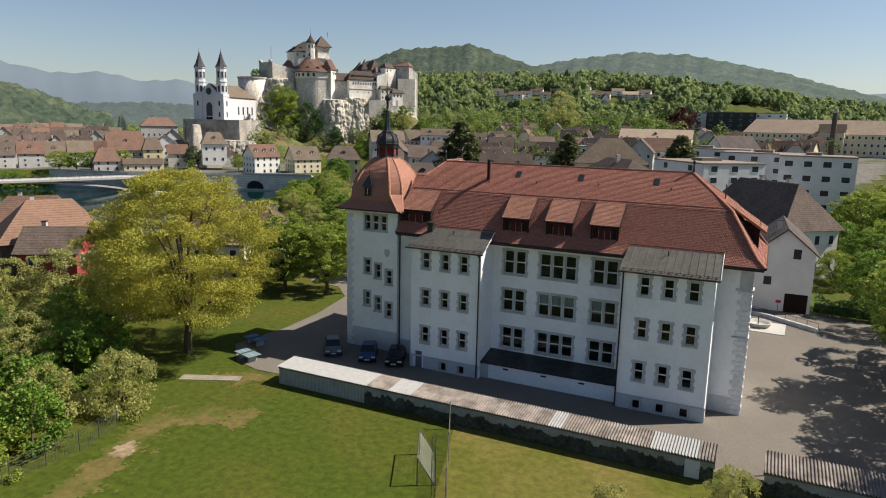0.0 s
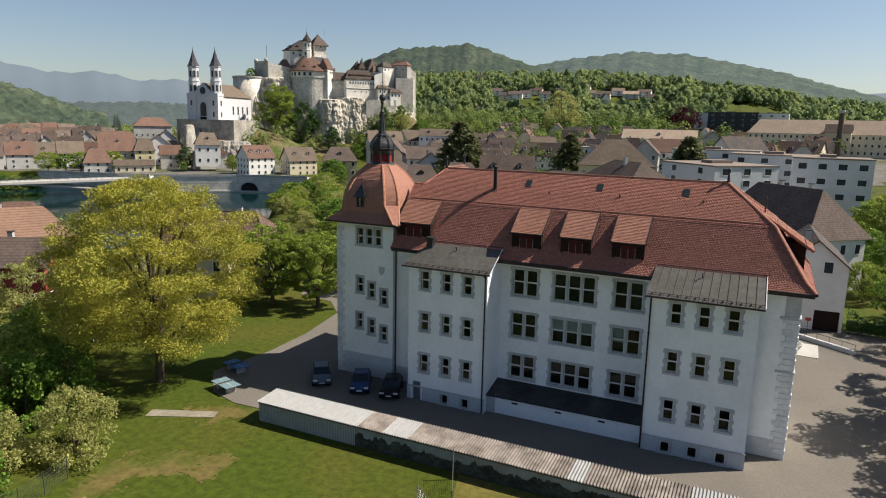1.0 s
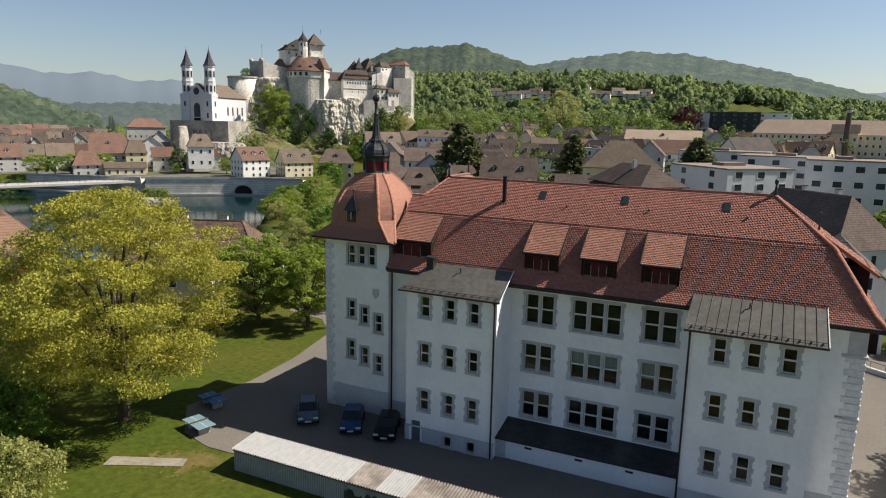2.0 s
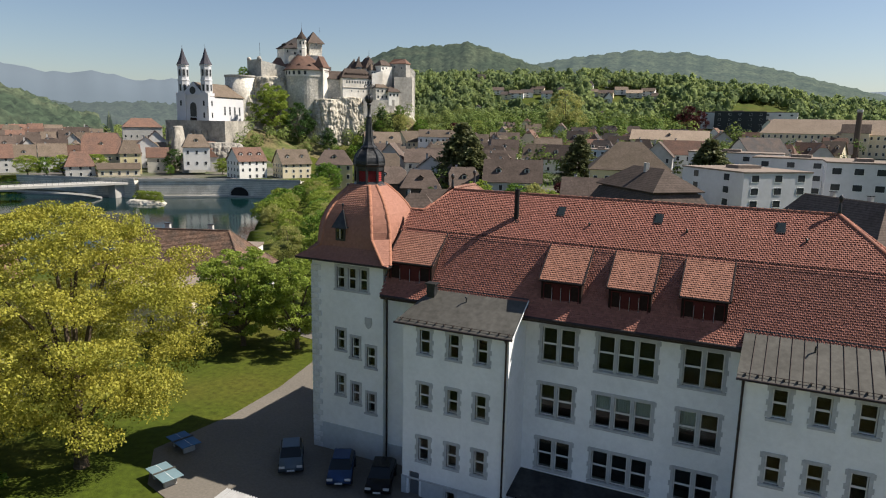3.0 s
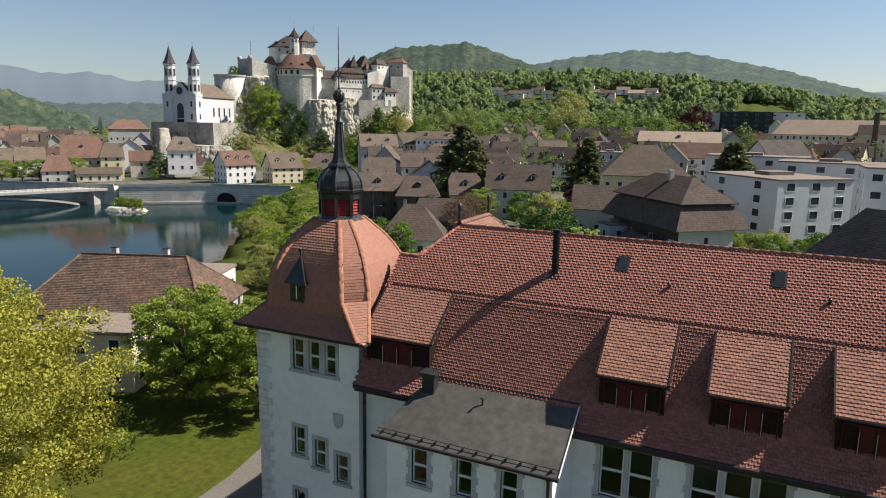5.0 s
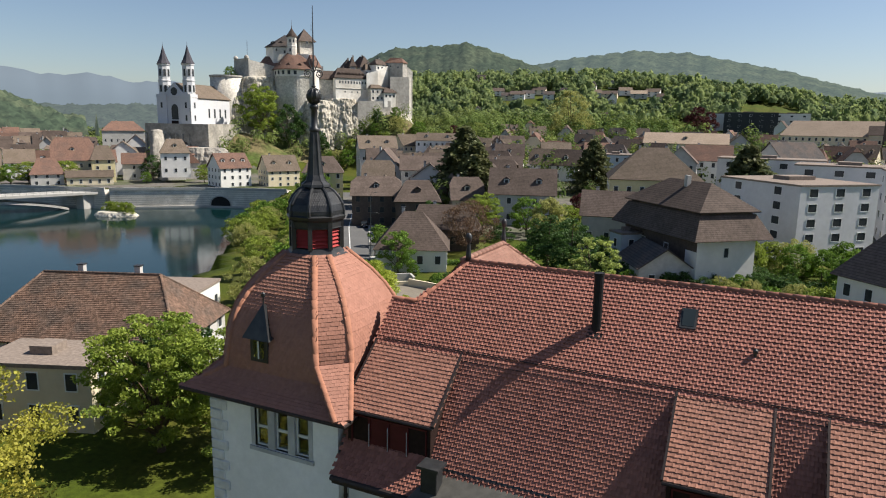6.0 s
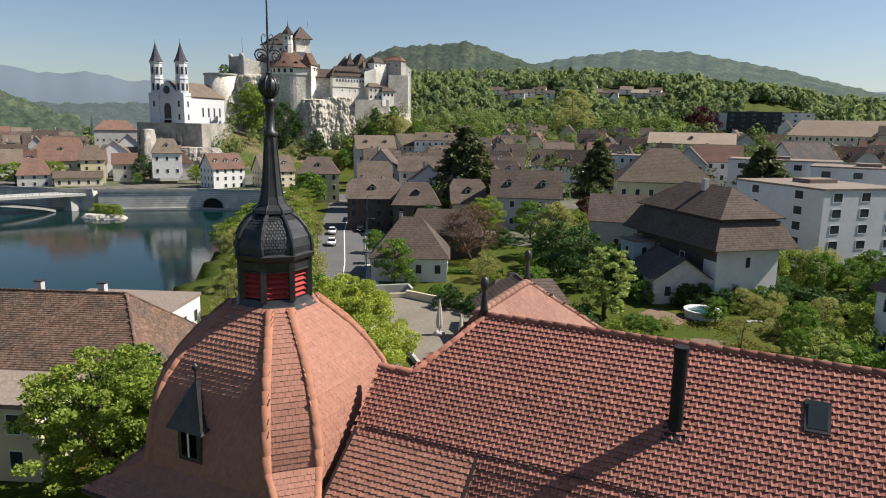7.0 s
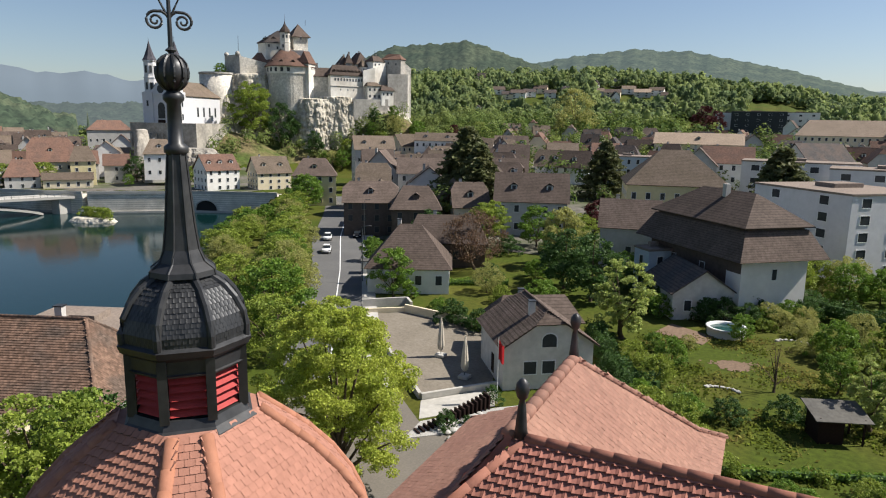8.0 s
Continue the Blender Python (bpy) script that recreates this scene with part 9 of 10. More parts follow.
make_lamp_post(-54.6, 88.7, 9.5)
make_lamp_post(-74.0, 120.0, 9.5)
make_lamp_post(-30.0, 150.0, 8.0)


# ---- hedges, beds and further shrubs of the gardens ----
hedge(((-14.5, 79.0), (-12.0, 74.0), (-9.6, 68.0), (-7.4, 63.6), (-4.0, 62.6)), 1.8, 2.3, L_DARK, "dark clipped hedge along the garden", 3)
hedge(((8.7, 106.6), (13.0, 101.5), (19.0, 95.8), (27.0, 89.0)), 2.4, 2.6, L_DARK, "dark hedge climbing behind the garden", 4)
hedge(((-44.5, 92.0), (-38.0, 95.2), (-32.5, 97.6)), 1.4, 1.2, L_GREEN, "low garden hedge along the path", 5)
hedge(((-60.5, 101.0), (-66.5, 111.0), (-72.0, 119.0)), 1.3, 1.7, L_GREEN, "clipped green hedge beside the street", 6)
hedge(((-35.0, 121.0), (-22.0, 127.0), (-10.0, 131.0)), 1.6, 2.0, L_DARK, "dark hedge between gardens", 7)
hedge(((20.0, 128.0), (32.0, 124.0), (46.0, 121.0)), 1.8, 2.2, L_GREEN, "green hedge below the apartment blocks", 8)
hedge(((-4.0, 46.5), (5.3, 50.0), (11.6, 52.6), (20.0, 56.0)), 0.9, 0.8, L_GREEN, "green hedge behind the school", 9)
BLOSSOM = tree_kind("blossom", leaf_mat("white_blossom", (0.42, 0.42, 0.33), (0.14, 0.20, 0.05)), 5000, 0.05, shape="shrub", seed=24, bare=0.02, spread=0.55, lobe_count=36)
for x, y, h, kd, w in ((-31.8, 74.5, 3.6, SHRUB_D, 1.2), (-27.3, 73.4, 3.2, SHRUB_D, 1.2), (-35.5, 77.5, 2.4, SHRUB_G, 1.1), (-47.5, 86.0, 2.2, SHRUB_L, 1.3), (-43.0, 84.0, 2.0, SHRUB_G, 1.2), (-52.0, 88.0, 2.4, SHRUB_L, 1.1), (-36.5, 99.5, 3.0, SHRUB_D, 1.2), (-4.4, 64.6, 3.8, SHRUB_L, 1.1), (-8.0, 69.5, 3.4, SHRUB_L, 1.0), (-4.2, 56.0, 3.6, SHRUB_L, 1.2), (-1.0, 58.5, 2.6, SHRUB_G, 1.3), (9.6, 63.6, 1.5, SHRUB_D, 1.5),
                       (-0.5, 98.0, 4.0, SHRUB_D, 1.2), (-3.6, 95.0, 3.4, SHRUB_D, 1.2), (3.4, 96.5, 3.6, SHRUB_D, 1.1), (9.6, 91.0, 2.6, SHRUB_O, 1.2), (7.4, 93.5, 2.8, SHRUB_O, 1.1), (12.0, 88.5, 1.6, SHRUB_G, 1.2), (16.5, 68.0, 5.0, SHRUB_G, 1.1), (19.5, 72.5, 5.2, SHRUB_L, 1.1), (23.0, 68.0, 5.6, SHRUB_G, 1.1), (27.0, 82.0, 5.0, SHRUB_D, 1.1), (22.0, 98.0, 5.0, SHRUB_G, 1.1), (16.5, 115.0, 6.5, SHRUB_O, 1.0), (20.5, 112.0, 5.5, SHRUB_G, 1.1), (12.5, 117.0, 5.5, SHRUB_L, 1.0),
                       (-13.0, 104.0, 4.0, SHRUB_D, 1.2), (-16.0, 110.0, 5.0, SHRUB_G, 1.2), (-26.0, 108.0, 4.0, SHRUB_D, 1.2), (-30.0, 104.0, 3.4, SHRUB_G, 1.3), (-54.0, 113.0, 4.0, SHRUB_D, 1.3), (-40.0, 118.0, 4.0, SHRUB_D, 1.3), (-51.0, 126.0, 4.5, SHRUB_G, 1.3), (-58.0, 140.0, 5.0, SHRUB_D, 1.3), (-30.0, 134.0, 4.5, SHRUB_D, 1.3), (-22.0, 140.0, 4.5, SHRUB_G, 1.3), (-8.0, 142.0, 5.0, SHRUB_D, 1.2), (2.0, 138.0, 4.0, SHRUB_G, 1.2), (-33.0, 160.0, 5.0, SHRUB_D, 1.3), (-52.0, 160.0, 6.0, SHRUB_G, 1.3)):
    plant(kd, x, y, h, "dense spring shrub in the gardens", w, name="shrub", category="shrub")
plant(BLOSSOM, 8.3, 106.0, 4.0, "white flowering shrub beside the large house", 1.1, name="shrub", category="shrub")
plant(BARE, 6.3, 69.2, 5.5, "small tree still bare of leaves on the lawn", 1.1)
plant(BIRCH, -10.9, 79.6, 10.5, "slender pale birch in the garden", 1.5)
plant(BROWN, -41.5, 104.5, 11.0, "budding brown weeping tree in a front garden", 1.15)
bs = thing("garden_shed", "small white garden shed with flat roof", "shed", (-57.2, 95.0, 0.0), 30)
part("body", bevelled(boxes((-1.3, 1.3, -1.0, 1.0, 0, 2.3)), 0.03), W_WHITE, bs)
part("roof", boxes((-1.45, 1.45, -1.15, 1.15, 2.3, 2.42)), M_METAL, bs)
part("door", boxes((-0.4, 0.4, -1.05, -1.0, 0.05, 2.0)), M_SHUTTER, bs)
rw = thing("retaining_wall", "grey concrete wall below the front garden", "wall", (-46.3, 75.6, 0), kind="structure")
wall_run(rw, ((-46.3, 75.6), (-41.4, 79.8), (-39.5, 77.6)), -0.2, 1.3, 0.35, M_CONCRETE)
for i in range(20):
    x = 1.5 + 1.35 * i
    plant((SHRUB_G, SHRUB_L, SHRUB_D, SHRUB_L, SHRUB_G)[i % 5], x, 46.5 + 3.2 * math.sin(i * 2.4) + 0.18 * x, 1.5 + 0.5 * math.sin(i * 1.7), "leafy shrub in the border behind the school", 1.2, name="shrub", category="shrub", group="border shrubs")
for k in range(-5, 6):
    plant((SHRUB_D, SHRUB_G, SHRUB_O, SHRUB_D)[k % 4], 7.2 + 0.75 * k * 1.1, 96.4 + 0.66 * k * 1.1, 2.7 + 0.7 * math.sin(k * 2.1), "dense shrub at the foot of the large house", 1.15, name="shrub", category="shrub", group="house shrubs")
for x, y, h, kd in ((-3.0, 94.5, 4.2, SHRUB_D), (0.2, 93.0, 3.8, SHRUB_D), (-8.0, 92.0, 3.4, SHRUB_G), (-10.5, 95.5, 4.0, SHRUB_D), (5.0, 91.5, 1.8, SHRUB_L), (9.5, 84.0, 2.0, SHRUB_O), (11.5, 80.0, 1.8, SHRUB_G), (-6.5, 77.0, 2.2, SHRUB_G), (-3.0, 80.0, 1.6, SHRUB_O)):
    plant(kd, x, y, h, "dense spring shrub in the back garden", 1.2, name="shrub", category="shrub")

# ---- cars ----
def make_car(x, y, turn, paint, label, z=0.05):
    """A small hatchback: shaped body, cabin, glass, wheels, lights and plates."""
    c = thing("car", label, "car", (x, y, z), turn)
    prof = [(-2.0, 0.35), (-2.05, 0.62), (-1.95, 0.86), (-1.0, 0.97), (1.55, 1.0), (1.95, 0.92), (2.02, 0.6), (1.98, 0.35)]
    bm = bmesh.new()
    left = [bm.verts.new((px, -0.86 + (0.05 if pz > 0.8 else 0), pz)) for px, pz in prof]
    right = [bm.verts.new((px, 0.86 - (0.05 if pz > 0.8 else 0), pz)) for px, pz in prof]
    bm.faces.new(left)
    bm.faces.new(right[::-1])
    for i in range(len(prof)):
        j = (i + 1) % len(prof)
        bm.faces.new((left[i], right[i], right[j], left[j]))
    body = part("body", bevelled(bm, 0.05, 2), paint, c, "", True)
    cab = [(-1.05, 0.96), (-0.35, 1.43), (1.1, 1.47), (1.75, 1.0)]
    bm = bmesh.new()
    l = [bm.verts.new((px, -0.78 + (0.14 if pz > 1.2 else 0), pz)) for px, pz in cab]
    r = [bm.verts.new((px, 0.78 - (0.14 if pz > 1.2 else 0), pz)) for px, pz in cab]
    bm.faces.new(l)
    bm.faces.new(r[::-1])
    for i in range(4):
        j = (i + 1) % 4
        bm.faces.new((l[i], r[i], r[j], l[j]))
    part("cabin_glass", bm, mat("car_glass", (0.02, 0.025, 0.03), 0.06, 0.1, 1.0, bump=0), c)
    part("car_roof", bevelled(boxes((-0.38, 1.12, -0.63, 0.63, 1.43, 1.5)), 0.03), paint, c)
    for wx in (-1.28, 1.25):
        for wy in (-0.8, 0.8):
            t = lathe(bmesh.new(), [(0.2, -0.1), (0.31, -0.1), (0.31, 0.1), (0.2, 0.1)], 18)
            bmesh.ops.transform(t, matrix=pose(wx, wy, 0.31, 90), verts=t.verts)
            w = part("wheel", t, M_BLACK, c)
            q = lathe(bmesh.new(), [(0.19, -0.104), (0.19, 0.104)], 14)
            bmesh.ops.transform(q, matrix=pose(wx, wy, 0.31, 90), verts=q.verts)
            part("rim", q, M_METAL, w)
    lamp = mat("head_lamp_lens", (0.6, 0.6, 0.58), 0.2, 0.05, 3.0, bump=0)
    for yy in (-0.62, 0.62):
        part("headlight", bevelled(boxes((-2.06, -1.92, yy - 0.2, yy + 0.2, 0.64, 0.8)), 0.02), lamp, c)
        part("tail_light", boxes((1.96, 2.03, yy - 0.15, yy + 0.15, 0.68, 0.86)), M_LOUVRE, c)
    part("number_plate", boxes((-2.09, -2.05, -0.26, 0.26, 0.42, 0.53)), M_FRAME, c)


P_BLUE = mat("dark_blue_car_paint", (0.03, 0.06, 0.14), 0.25, 0.05, 2.0, metal=0.3, bump=0)
P_BLACK = mat("black_car_paint", (0.012, 0.012, 0.014), 0.25, 0.05, 2.0, bump=0)
P_GREY = mat("grey_blue_car_paint", (0.09, 0.12, 0.15), 0.28, 0.05, 2.0, metal=0.3, bump=0)
P_WHITE = mat("white_car_paint", (0.7, 0.7, 0.7), 0.3, 0.03, 2.0, bump=0)
make_car(-8.8, -0.4, 127, P_GREY, "dark grey-blue parked car on the yard")
make_car(-4.5, -0.1, 118, P_BLUE, "bright blue parked car by the tower")
make_car(-1.35, 0.2, 112, P_BLACK, "black parked car by the wall")
make_car(-82.6, 118.6, 122, P_WHITE, "white car parked on the street", 0.12)
make_car(-74.4, 106.6, 122, P_WHITE, "white car parked on the street", 0.12)
make_car(-79.0, 125.0, 122, P_BLACK, "dark car parked on the street", 0.12)


def make_table(x, y, turn, top, label):
    t = thing("table_tennis_table", label, "table", (x, y, 0.0), turn, group="table tennis tables")
    part("tabletop", bevelled(boxes((-1.37, 1.37, -0.76, 0.76, 0.70, 0.76)), 0.01), top, t)
    part("net", boxes((-0.01, 0.01, -0.8, 0.8, 0.765, 0.9)), M_METAL, t, "perforated steel net")
    for xx in (-0.8, 0.8):
        part("pedestal", bevelled(boxes((xx - 0.12, xx + 0.12, -0.45, 0.45, 0.0, 0.69)), 0.02), M_CONCRETE, t)
    part("centre_line", boxes((-1.37, -0.02, -0.012, 0.012, 0.761, 0.764), (0.02, 1.37, -0.012, 0.012, 0.761, 0.764)), M_FRAME, t)


make_table(-15.0, -6.6, -17, mat("blue_grey_tabletop", (0.15, 0.225, 0.255), 0.5, 0.06, 3.0), "weathered blue-green outdoor table tennis table")
make_table(-17.6, -2.4, -17, mat("blue_tabletop", (0.05, 0.13, 0.27), 0.5, 0.06, 3.0), "blue outdoor table tennis table")


def grass_tufts(x0, x1, y0, y1, count, seed, label):
    """Uneven tufts and herbs over a garden lawn, as one sheet of blades."""
    rng = np.random.default_rng(seed)
    x, y = rng.uniform(x0, x1, count), rng.uniform(y0, y1, count)
    thick = np.sin(x * 0.55 + 0.3 * y) + np.sin(y * 0.47 - 0.2 * x) + 0.8 * np.sin(x * 1.3 + 1) * np.sin(y * 1.1) + rng.normal(0, 0.5, count)
    edge = np.minimum(np.minimum(x - x0, x1 - x), np.minimum(y - y0, y1 - y)) / 6
    keep = thick > 0.35 + 3 * np.maximum(0, 1 - edge)
    x, y = x[keep], y[keep]
    n = len(x)
    a, h, w = rng.uniform(0, 6.28, n), rng.uniform(0.08, 0.24, n), rng.uniform(0.05, 0.14, n)
    lean = rng.uniform(-0.12, 0.12, (2, n))
    dx, dy = w * np.cos(a), w * np.sin(a)
    z = np.zeros(n)
    v = np.stack([np.stack([x - dx, y - dy, z], 1), np.stack([x + dx, y + dy, z], 1), np.stack([x + dx * 1.3 + lean[0], y + dy * 1.3 + lean[1], h], 1), np.stack([x - dx * 1.3 + lean[0], y - dy * 1.3 + lean[1], h * 0.9], 1)], 1).reshape(-1, 3)
    tagged(new("grass_tufts", quads_mesh("grass_tufts", v, np.arange(len(v)).reshape(-1, 4), M_TUFT)), label, "grass", kind="stuff")


M_TUFT = mat("garden_grass_blades", (0.13, 0.165, 0.026), 0.9, 0.4, 1.2, island=0.5, second=(0.22, 0.19, 0.06), second_scale=0.25, second_amount=0.9, bump=0, trans=0.55)
grass_tufts(-12, 24, 46, 100, 34000, 71, "uneven grass tufts and herbs on the garden lawn")

# ---- playing field ----
DRY = mat("trodden_dry_grass", (0.115, 0.092, 0.030), 0.95, 0.3, 1.5, second=(0.062, 0.078, 0.011), second_scale=0.30, second_amount=0.9, bump=0.5)
BARE_SOIL = mat("pale_bare_soil", (0.26, 0.20, 0.13), 0.95, 0.3, 2.0, second=(0.15, 0.115, 0.06), second_scale=0.6, second_amount=0.9, bump=0.5)


def worn_patch(name, pts, radius, lift, label, step=0.24, material=None):
    """Ragged worn ground along a line of places, thinning out towards its edge."""
    rng = np.random.default_rng(int(abs(pts[0][0]) * 10))
    xs = np.arange(min(p[0] for p in pts) - radius * 1.6, max(p[0] for p in pts) + radius * 1.6, step)
    ys = np.arange(min(p[1] for p in pts) - radius * 1.6, max(p[1] for p in pts) + radius * 1.6, step)
    gx, gy = np.meshgrid(xs, ys)
    gx, gy = gx + rng.uniform(-0.4, 0.4, gx.shape) * step, gy + rng.uniform(-0.4, 0.4, gx.shape) * step
    far = np.full(gx.shape, 1e9)
    for (ax, ay), (bx, by) in zip(pts, pts[1:]):
        k = np.clip(((gx - ax) * (bx - ax) + (gy - ay) * (by - ay)) / ((bx - ax) ** 2 + (by - ay) ** 2), 0, 1)
        far = np.minimum(far, np.hypot(gx - ax - k * (bx - ax), gy - ay - k * (by - ay)))
    wave = 0.25 * np.sin(gx * 1.7 + gy * 0.6) + 0.2 * np.sin(gy * 2.3 - gx * 0.8) + 0.12 * np.sin(gx * 5.1)
    keep = far / radius + wave + rng.normal(0, 0.16, gx.shape) < 0.85
    n = len(xs)
    faces = [(j * n + i, j * n + i + 1, (j + 1) * n + i + 1, (j + 1) * n + i) for j in range(len(ys) - 1) for i in range(n - 1) if keep[j, i]]
    verts = np.stack([gx.ravel(), gy.ravel(), np.full(gx.size, lift)], 1)
    tagged(new(name, mesh_from(name, verts.tolist(), faces, material or DRY)), label, "bare ground", kind="structure")


worn_patch("worn_ground", ((-6.6, -35.0), (-7.5, -32.3), (-8.5, -29.4), (-9.6, -26.3), (-10.9, -22.9), (-10.8, -20.4), (-9.0, -18.6), (-6.5, -17.8)), 1.8, 0.014, "trodden dry strip along the field's edge")
worn_patch("worn_ground", ((-9.5, -26.6), (-9.9, -25.2)), 0.75, 0.022, "pale bare soil in the worn strip", material=BARE_SOIL)
worn_patch("worn_ground", ((1.0, 75.0), (3.2, 75.8)), 1.5, 0.03, "bare brown soil in the garden lawn", material=MATS["bare_garden_soil"])
worn_patch("worn_ground", ((-13.2, -11.2), (-11.0, -10.2), (-9.4, -9.6)), 1.7, 0.018, "trodden dry earth beside the shed")
tagged(part("lawn", slab(bmesh.new(), [(x, y, 0.010) for x, y in ((10.25, -10.25), (15.4, -26.0), (24, -44), (44, -84), (90, -84), (90, -12), (30.0, -10.25))], 0.06, (0, 0, 1)), mat("dry_lawn", (0.080, 0.088, 0.012), 0.95, 0.3, 1.6, second=(0.130, 0.108, 0.030), second_scale=0.11, second_amount=0.9, bump=0.6, bump_scale=9, dist=0.05)), "dry yellowing lawn beyond the ball net", "lawn", kind="structure")
tagged(part("paved_strip", extruded(((-17.4, -12.8), (-12.2, -10.5), (-11.7, -11.5), (-16.9, -14.0)), -0.1, 0.05), mat("weathered_paving", (0.25, 0.225, 0.18), 0.95, 0.2, 3.0, second=(0.15, 0.14, 0.09), second_scale=0.6)), "pale worn paving strip in the grass", "paving", kind="structure")


def mesh_panel(bm, a, b, z0, z1, step, r):
    """A wire mesh between two posts."""
    a, b = Vector(a), Vector(b)
    n = max(1, int((b - a).length / step))
    for i in range(n + 1):
        p = a.lerp(b, i / n)
        tube(bm, [p + Vector((0, 0, z0)), p + Vector((0, 0, z1))], r, 3, False)
    m = max(1, int((z1 - z0) / step))
    for j in range(m + 1):
        z = Vector((0, 0, z0 + (z1 - z0) * j / m))
        tube(bm, [a + z, b + z], r, 3, False)


def make_fence(name, pts, high, label, step=0.22):
    f = thing(name, label, "fence", (*pts[0], 0))
    o = Vector((*pts[0], 0))
    for i, p in enumerate(pts):
        bm = bmesh.new()
        q = Vector((*p, 0)) - o
        tube(bm, [q, q + Vector((0, 0, high + 0.05))], 0.04, 6)
        part("post", bm, M_RAIL, f)
        if i:
            bm = bmesh.new()
            mesh_panel(bm, Vector((*pts[i - 1], 0)) - o, q, 0.05, high, step, 0.008)
            part("wire_mesh", bm, M_RAIL, f)
    return f


make_fence("wire_fence", ((-12.4, -35.0), (-12.5, -32.5), (-12.4, -30.0), (-12.3, -27.5), (-12.8, -25.5), (-13.3, -23.5)), 1.6, "green-grey wire fence at the field's edge")


def make_ball_net():
    """Tall ball-stop net beside the goal."""
    f = thing("ball_stop_net", "tall ball-stop net on steel posts", "net", (13.6, -21.5, 0))
    pts = [Vector((3.6, -5.0, 0)), Vector((0.9, 0.8, 0)), Vector((-1.2, 5.5, 0)), Vector((-3.4, 10.4, 0))]
    for p in pts:
        bm = bmesh.new()
        tube(bm, [p, p + Vector((0, 0, 2.3))], 0.05, 8)
        part("post", bm, M_METAL, f)
    for a, b in zip(pts, pts[1:]):
        bm = bmesh.new()
        mesh_panel(bm, a, b, 0.1, 2.2, 0.14, 0.008)
        part("netting", bm, M_METAL, f, "fine grey netting")
    mast = thing("lattice_mast", "slim grey lattice mast on the field's edge", "mast", (13.7, -21.0, 0), 25)
    for dx, dy in ((-0.13, -0.13), (0.13, -0.13), (0.13, 0.13), (-0.13, 0.13)):
        bm = bmesh.new()
        tube(bm, [(dx, dy, 0), (dx, dy, 4.5)], 0.022, 6)
        part("upright", bm, M_DARKMETAL, mast)
    bm = bmesh.new()
    ring = [(-0.13, -0.13), (0.13, -0.13), (0.13, 0.13), (-0.13, 0.13)]
    for i in range(18):
        for k in range(4):
            a, b = ring[k], ring[(k + 1) % 4]
            if i % 2:
                a, b = b, a
            tube(bm, [(*a, 0.05 + 0.245 * i), (*b, 0.05 + 0.245 * (i + 1))], 0.012, 4)
    part("bracing", bm, M_METAL, mast)
    g = thing("football_goal", "small football goal with net", "goal", (11.0, -18.0, 0), 25.8)
    for n, pts in (("post", ((0, -2.2, 0), (0, -2.2, 2.0))), ("post", ((0, 2.2, 0), (0, 2.2, 2.0))), ("crossbar", ((0, -2.2, 2.0), (0, 2.2, 2.0))), ("back_bar", ((1.2, -2.2, 0), (1.2, 2.2, 0))), ("stay", ((0, -2.2, 2.0), (1.2, -2.2, 0))), ("stay", ((0, 2.2, 2.0), (1.2, 2.2, 0)))):
        bm = bmesh.new()
        tube(bm, pts, 0.045, 8)
        part(n, bm, M_METAL, g)
    bm = bmesh.new()
    for i in range(13):
        y = -2.2 + 4.4 * i / 12
        tube(bm, [(0, y, 2.0), (1.2, y, 0)], 0.006, 3, False)
    for j in range(9):
        k = j / 8
        tube(bm, [(1.2 * k, -2.2, 2 - 2 * k), (1.2 * k, 2.2, 2 - 2 * k)], 0.006, 3, False)
    part("net", bm, M_FRAME, g)


make_ball_net()


# ---- far corner of the yard ----
def make_fountain():
    f = thing("drinking_fountain", "low round stone fountain on a pale slab", "fountain", (31.9, 33.6, 0.05))
    part("slab", extruded(((-3.2, -2.6), (3.0, -2.9), (3.2, 2.2), (-3.0, 2.6)), 0, 0.06), M_CONCRETE, f)
    part("basin", lathe(bmesh.new(), [(1.3, 0.06), (1.5, 0.5), (1.6, 0.6), (1.4, 0.62), (1.25, 0.3), (0.2, 0.28)], 28), M_CONCRETE, f, "", True)
    bm = bmesh.new()
    tube(bm, [(0, 0, 0.25), (0, 0, 1.3), (0.3, 0, 1.45), (0.5, 0, 1.35)], 0.06, 8)
    part("spout", bm, M_DARKMETAL, f)


make_fountain()
w = thing("yard_wall", "low stone wall with rail", "wall", (28.9, 40.0, 0), kind="structure")
wall_run(w, ((28.9, 40.0), (33.0, 38.4), (38.6, 34.2)), 0.0, 0.55, 0.4, M_STONE)
for i in range(9):
    k = i / 8
    bm = bmesh.new()
    tube(bm, [(9.7 * k, -5.8 * k + 0.6 * math.sin(math.pi * k), 0.5), (9.7 * k, -5.8 * k + 0.6 * math.sin(math.pi * k), 1.2)], 0.03, 6)
    part("rail_post", bm, M_RAIL, w)
bm = bmesh.new()
tube(bm, [(9.7 * k / 8, -5.8 * k / 8 + 0.6 * math.sin(math.pi * k / 8), 1.2) for k in range(9)], 0.035, 6)
part("handrail", bm, M_RAIL, w)
s = thing("road_sign", "small red-topped sign on a post", "sign", (34.0, 39.6, 0))
bm = bmesh.new()
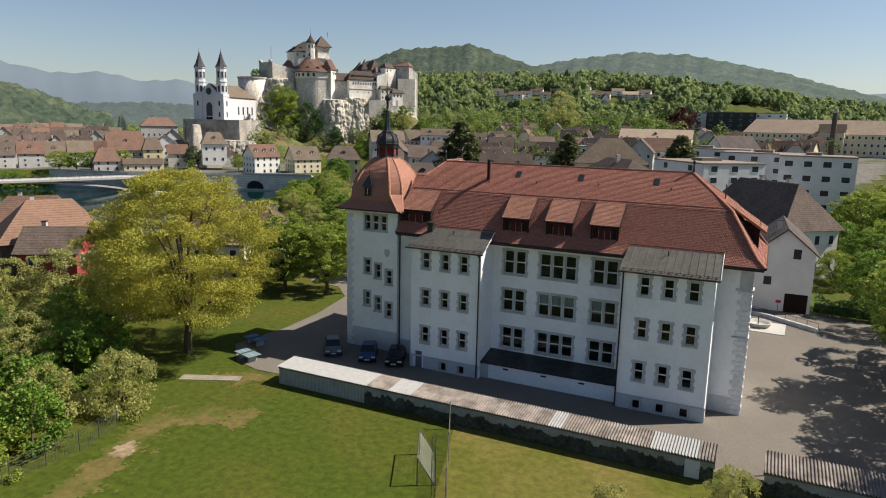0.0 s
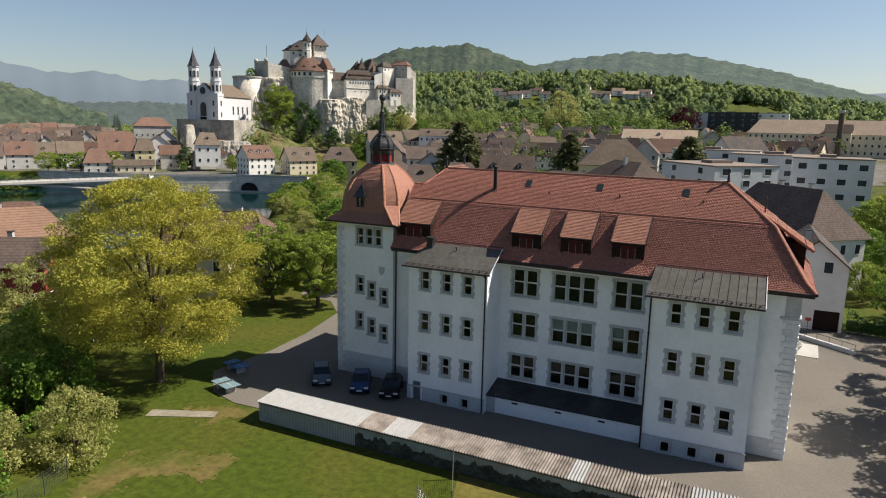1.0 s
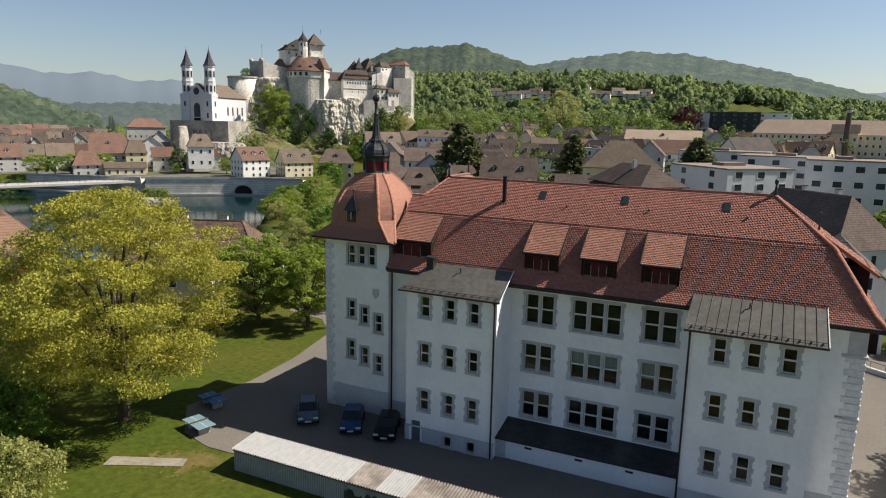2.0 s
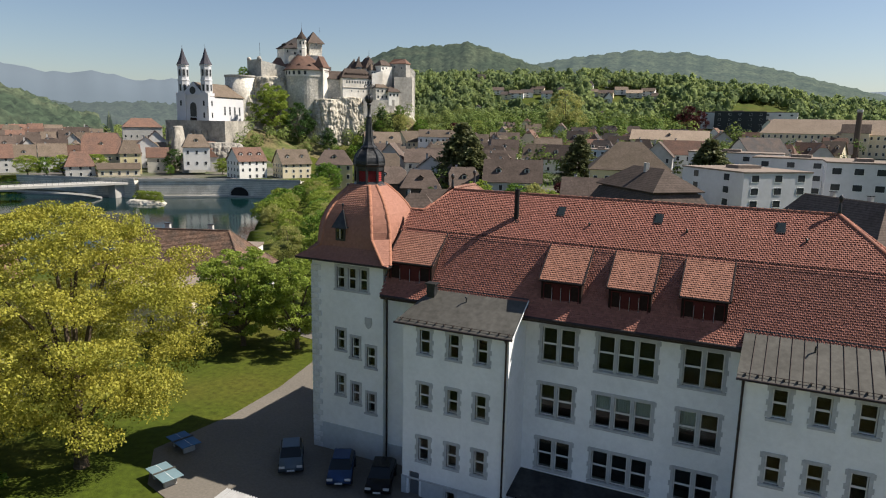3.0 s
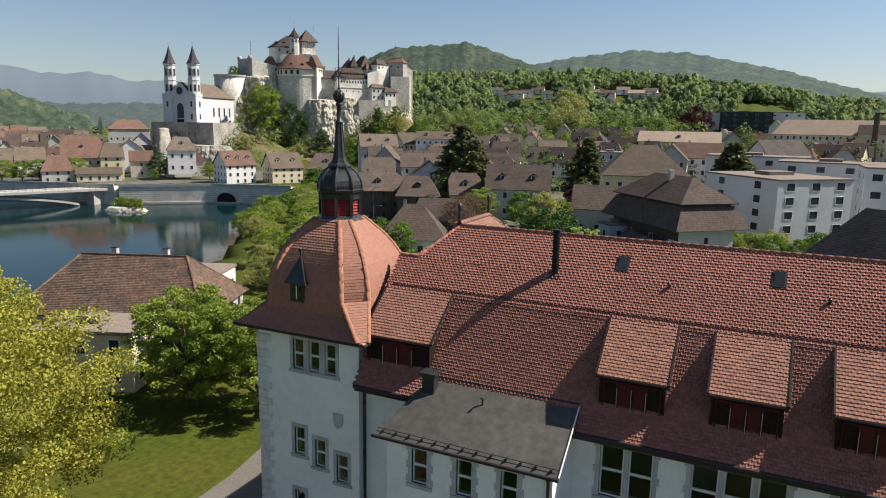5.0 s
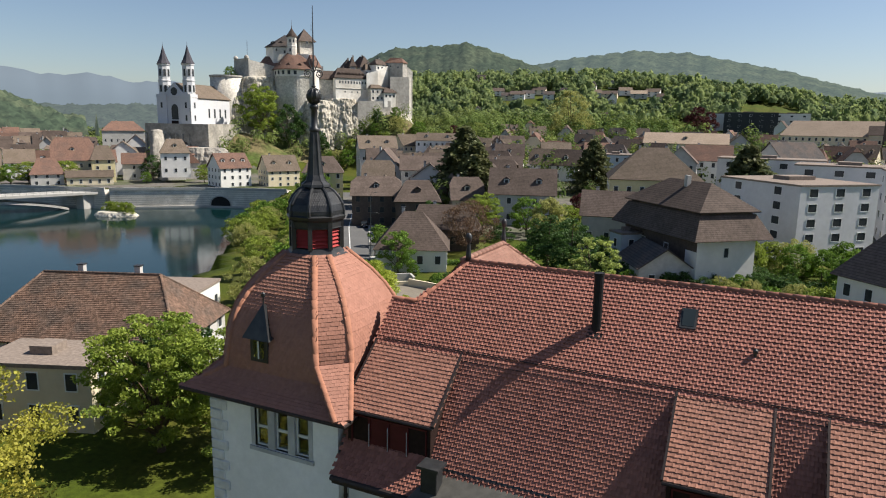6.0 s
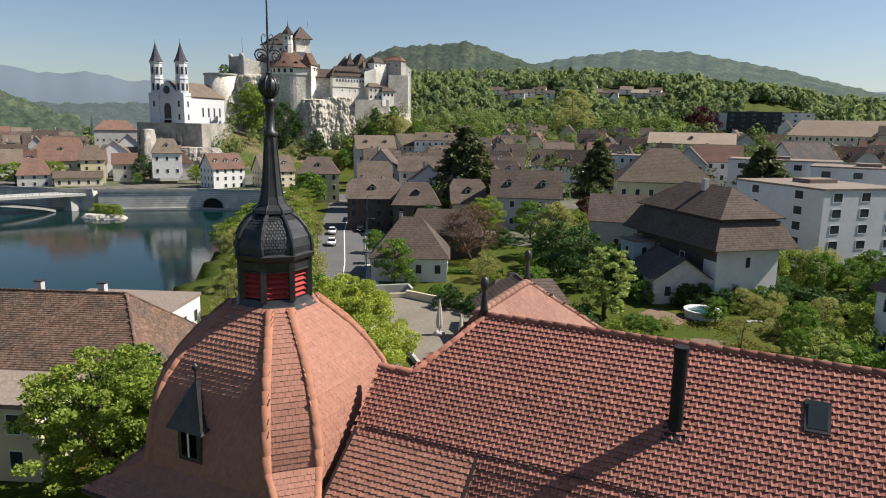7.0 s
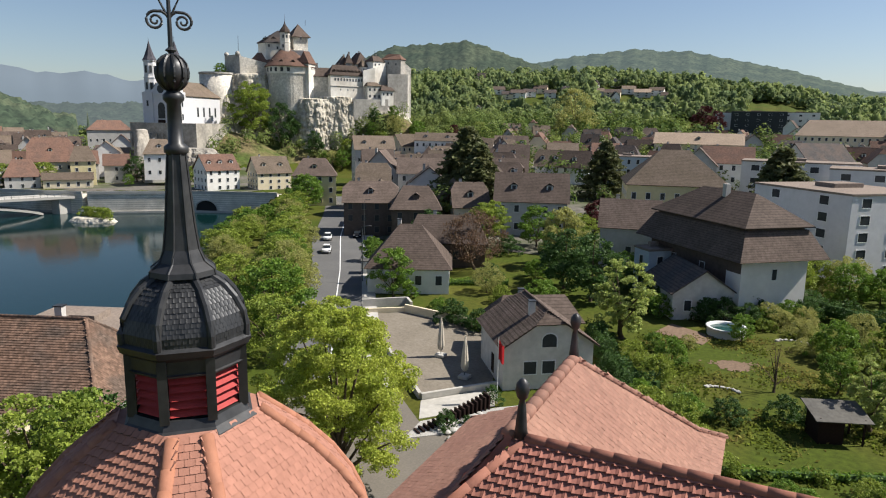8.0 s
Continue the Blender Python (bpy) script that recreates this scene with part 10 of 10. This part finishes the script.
tube(bm, [(0, 0, 0), (0, 0, 2.3)], 0.04, 8)
part("post", bm, M_RAIL, s)
part("sign_plate", bevelled(boxes((-0.32, 0.32, -0.03, 0.0, 1.95, 2.35)), 0.01), M_LOUVRE, s)

d = thing("shed_door", "pale metal door in the shed's back wall", "door", (28.65, -10.12, 0))
part("leaf", bevelled(boxes((-0.5, 0.5, -0.03, 0.0, 0.1, 1.45)), 0.01), mat("pale_metal_door", (0.5, 0.53, 0.53), 0.6, 0.06, 3.0), d)
part("handle", boxes((0.34, 0.42, -0.06, -0.03, 0.75, 0.8)), M_DARKMETAL, d)
for x, y, h in ((-40.0, -3.0, 4.5), (-45.5, -5.5, 3.6)):
    plant(BLOSSOM, x, y, h, "white flowering shrub beside the old house", 1.1, name="shrub", category="shrub")
for x, y, h, kd in ((52, 76, 11, LIME2), (47, 70, 9, GREEN2), (57, 64, 10, LIME2), (60, 52, 10, GREEN2), (62, 84, 12, LIME2), (44, 80, 9, GREEN2)):
    plant(kd, x, y, h, "leafy green tree beside the dark-roofed villa", 1.1)
hedge(((38.5, 44.0), (44.0, 43.0), (52.0, 44.5), (60.0, 46.0)), 1.8, 2.4, L_DARK, "dark hedge beyond the yard", 14)
for x, y, h, kd in ((49.5, 100, 13, LIME2), (56.5, 104, 11, GREEN2), (44.5, 97, 9, LIME2), (61, 112, 12, LIME2), (52, 116, 9, GREEN2), (66, 128, 13, GREEN2), (58, 134, 11, LIME2), (50, 128, 8, GREEN2)):
    plant(kd, x, y, h, "rounded leafy tree below the apartment blocks", 1.15)

# ---- single roof tiles next to the ridge ----
def lay_single_tiles():
    shape, fc = tile_shape(TILE_W * 0.96, TILE_H)
    me = mesh_from("roof_tile", shape.tolist(), fc, M_TILE)
    for p, basis in TILE_SINGLES:
        o = new("roof_tile", me)
        o.parent = roof
        m = Matrix([[*basis[0], p[0]], [*basis[1], p[1]], [*basis[2], p[2]], [0, 0, 0, 1]])
        o.matrix_basis = m


lay_single_tiles()
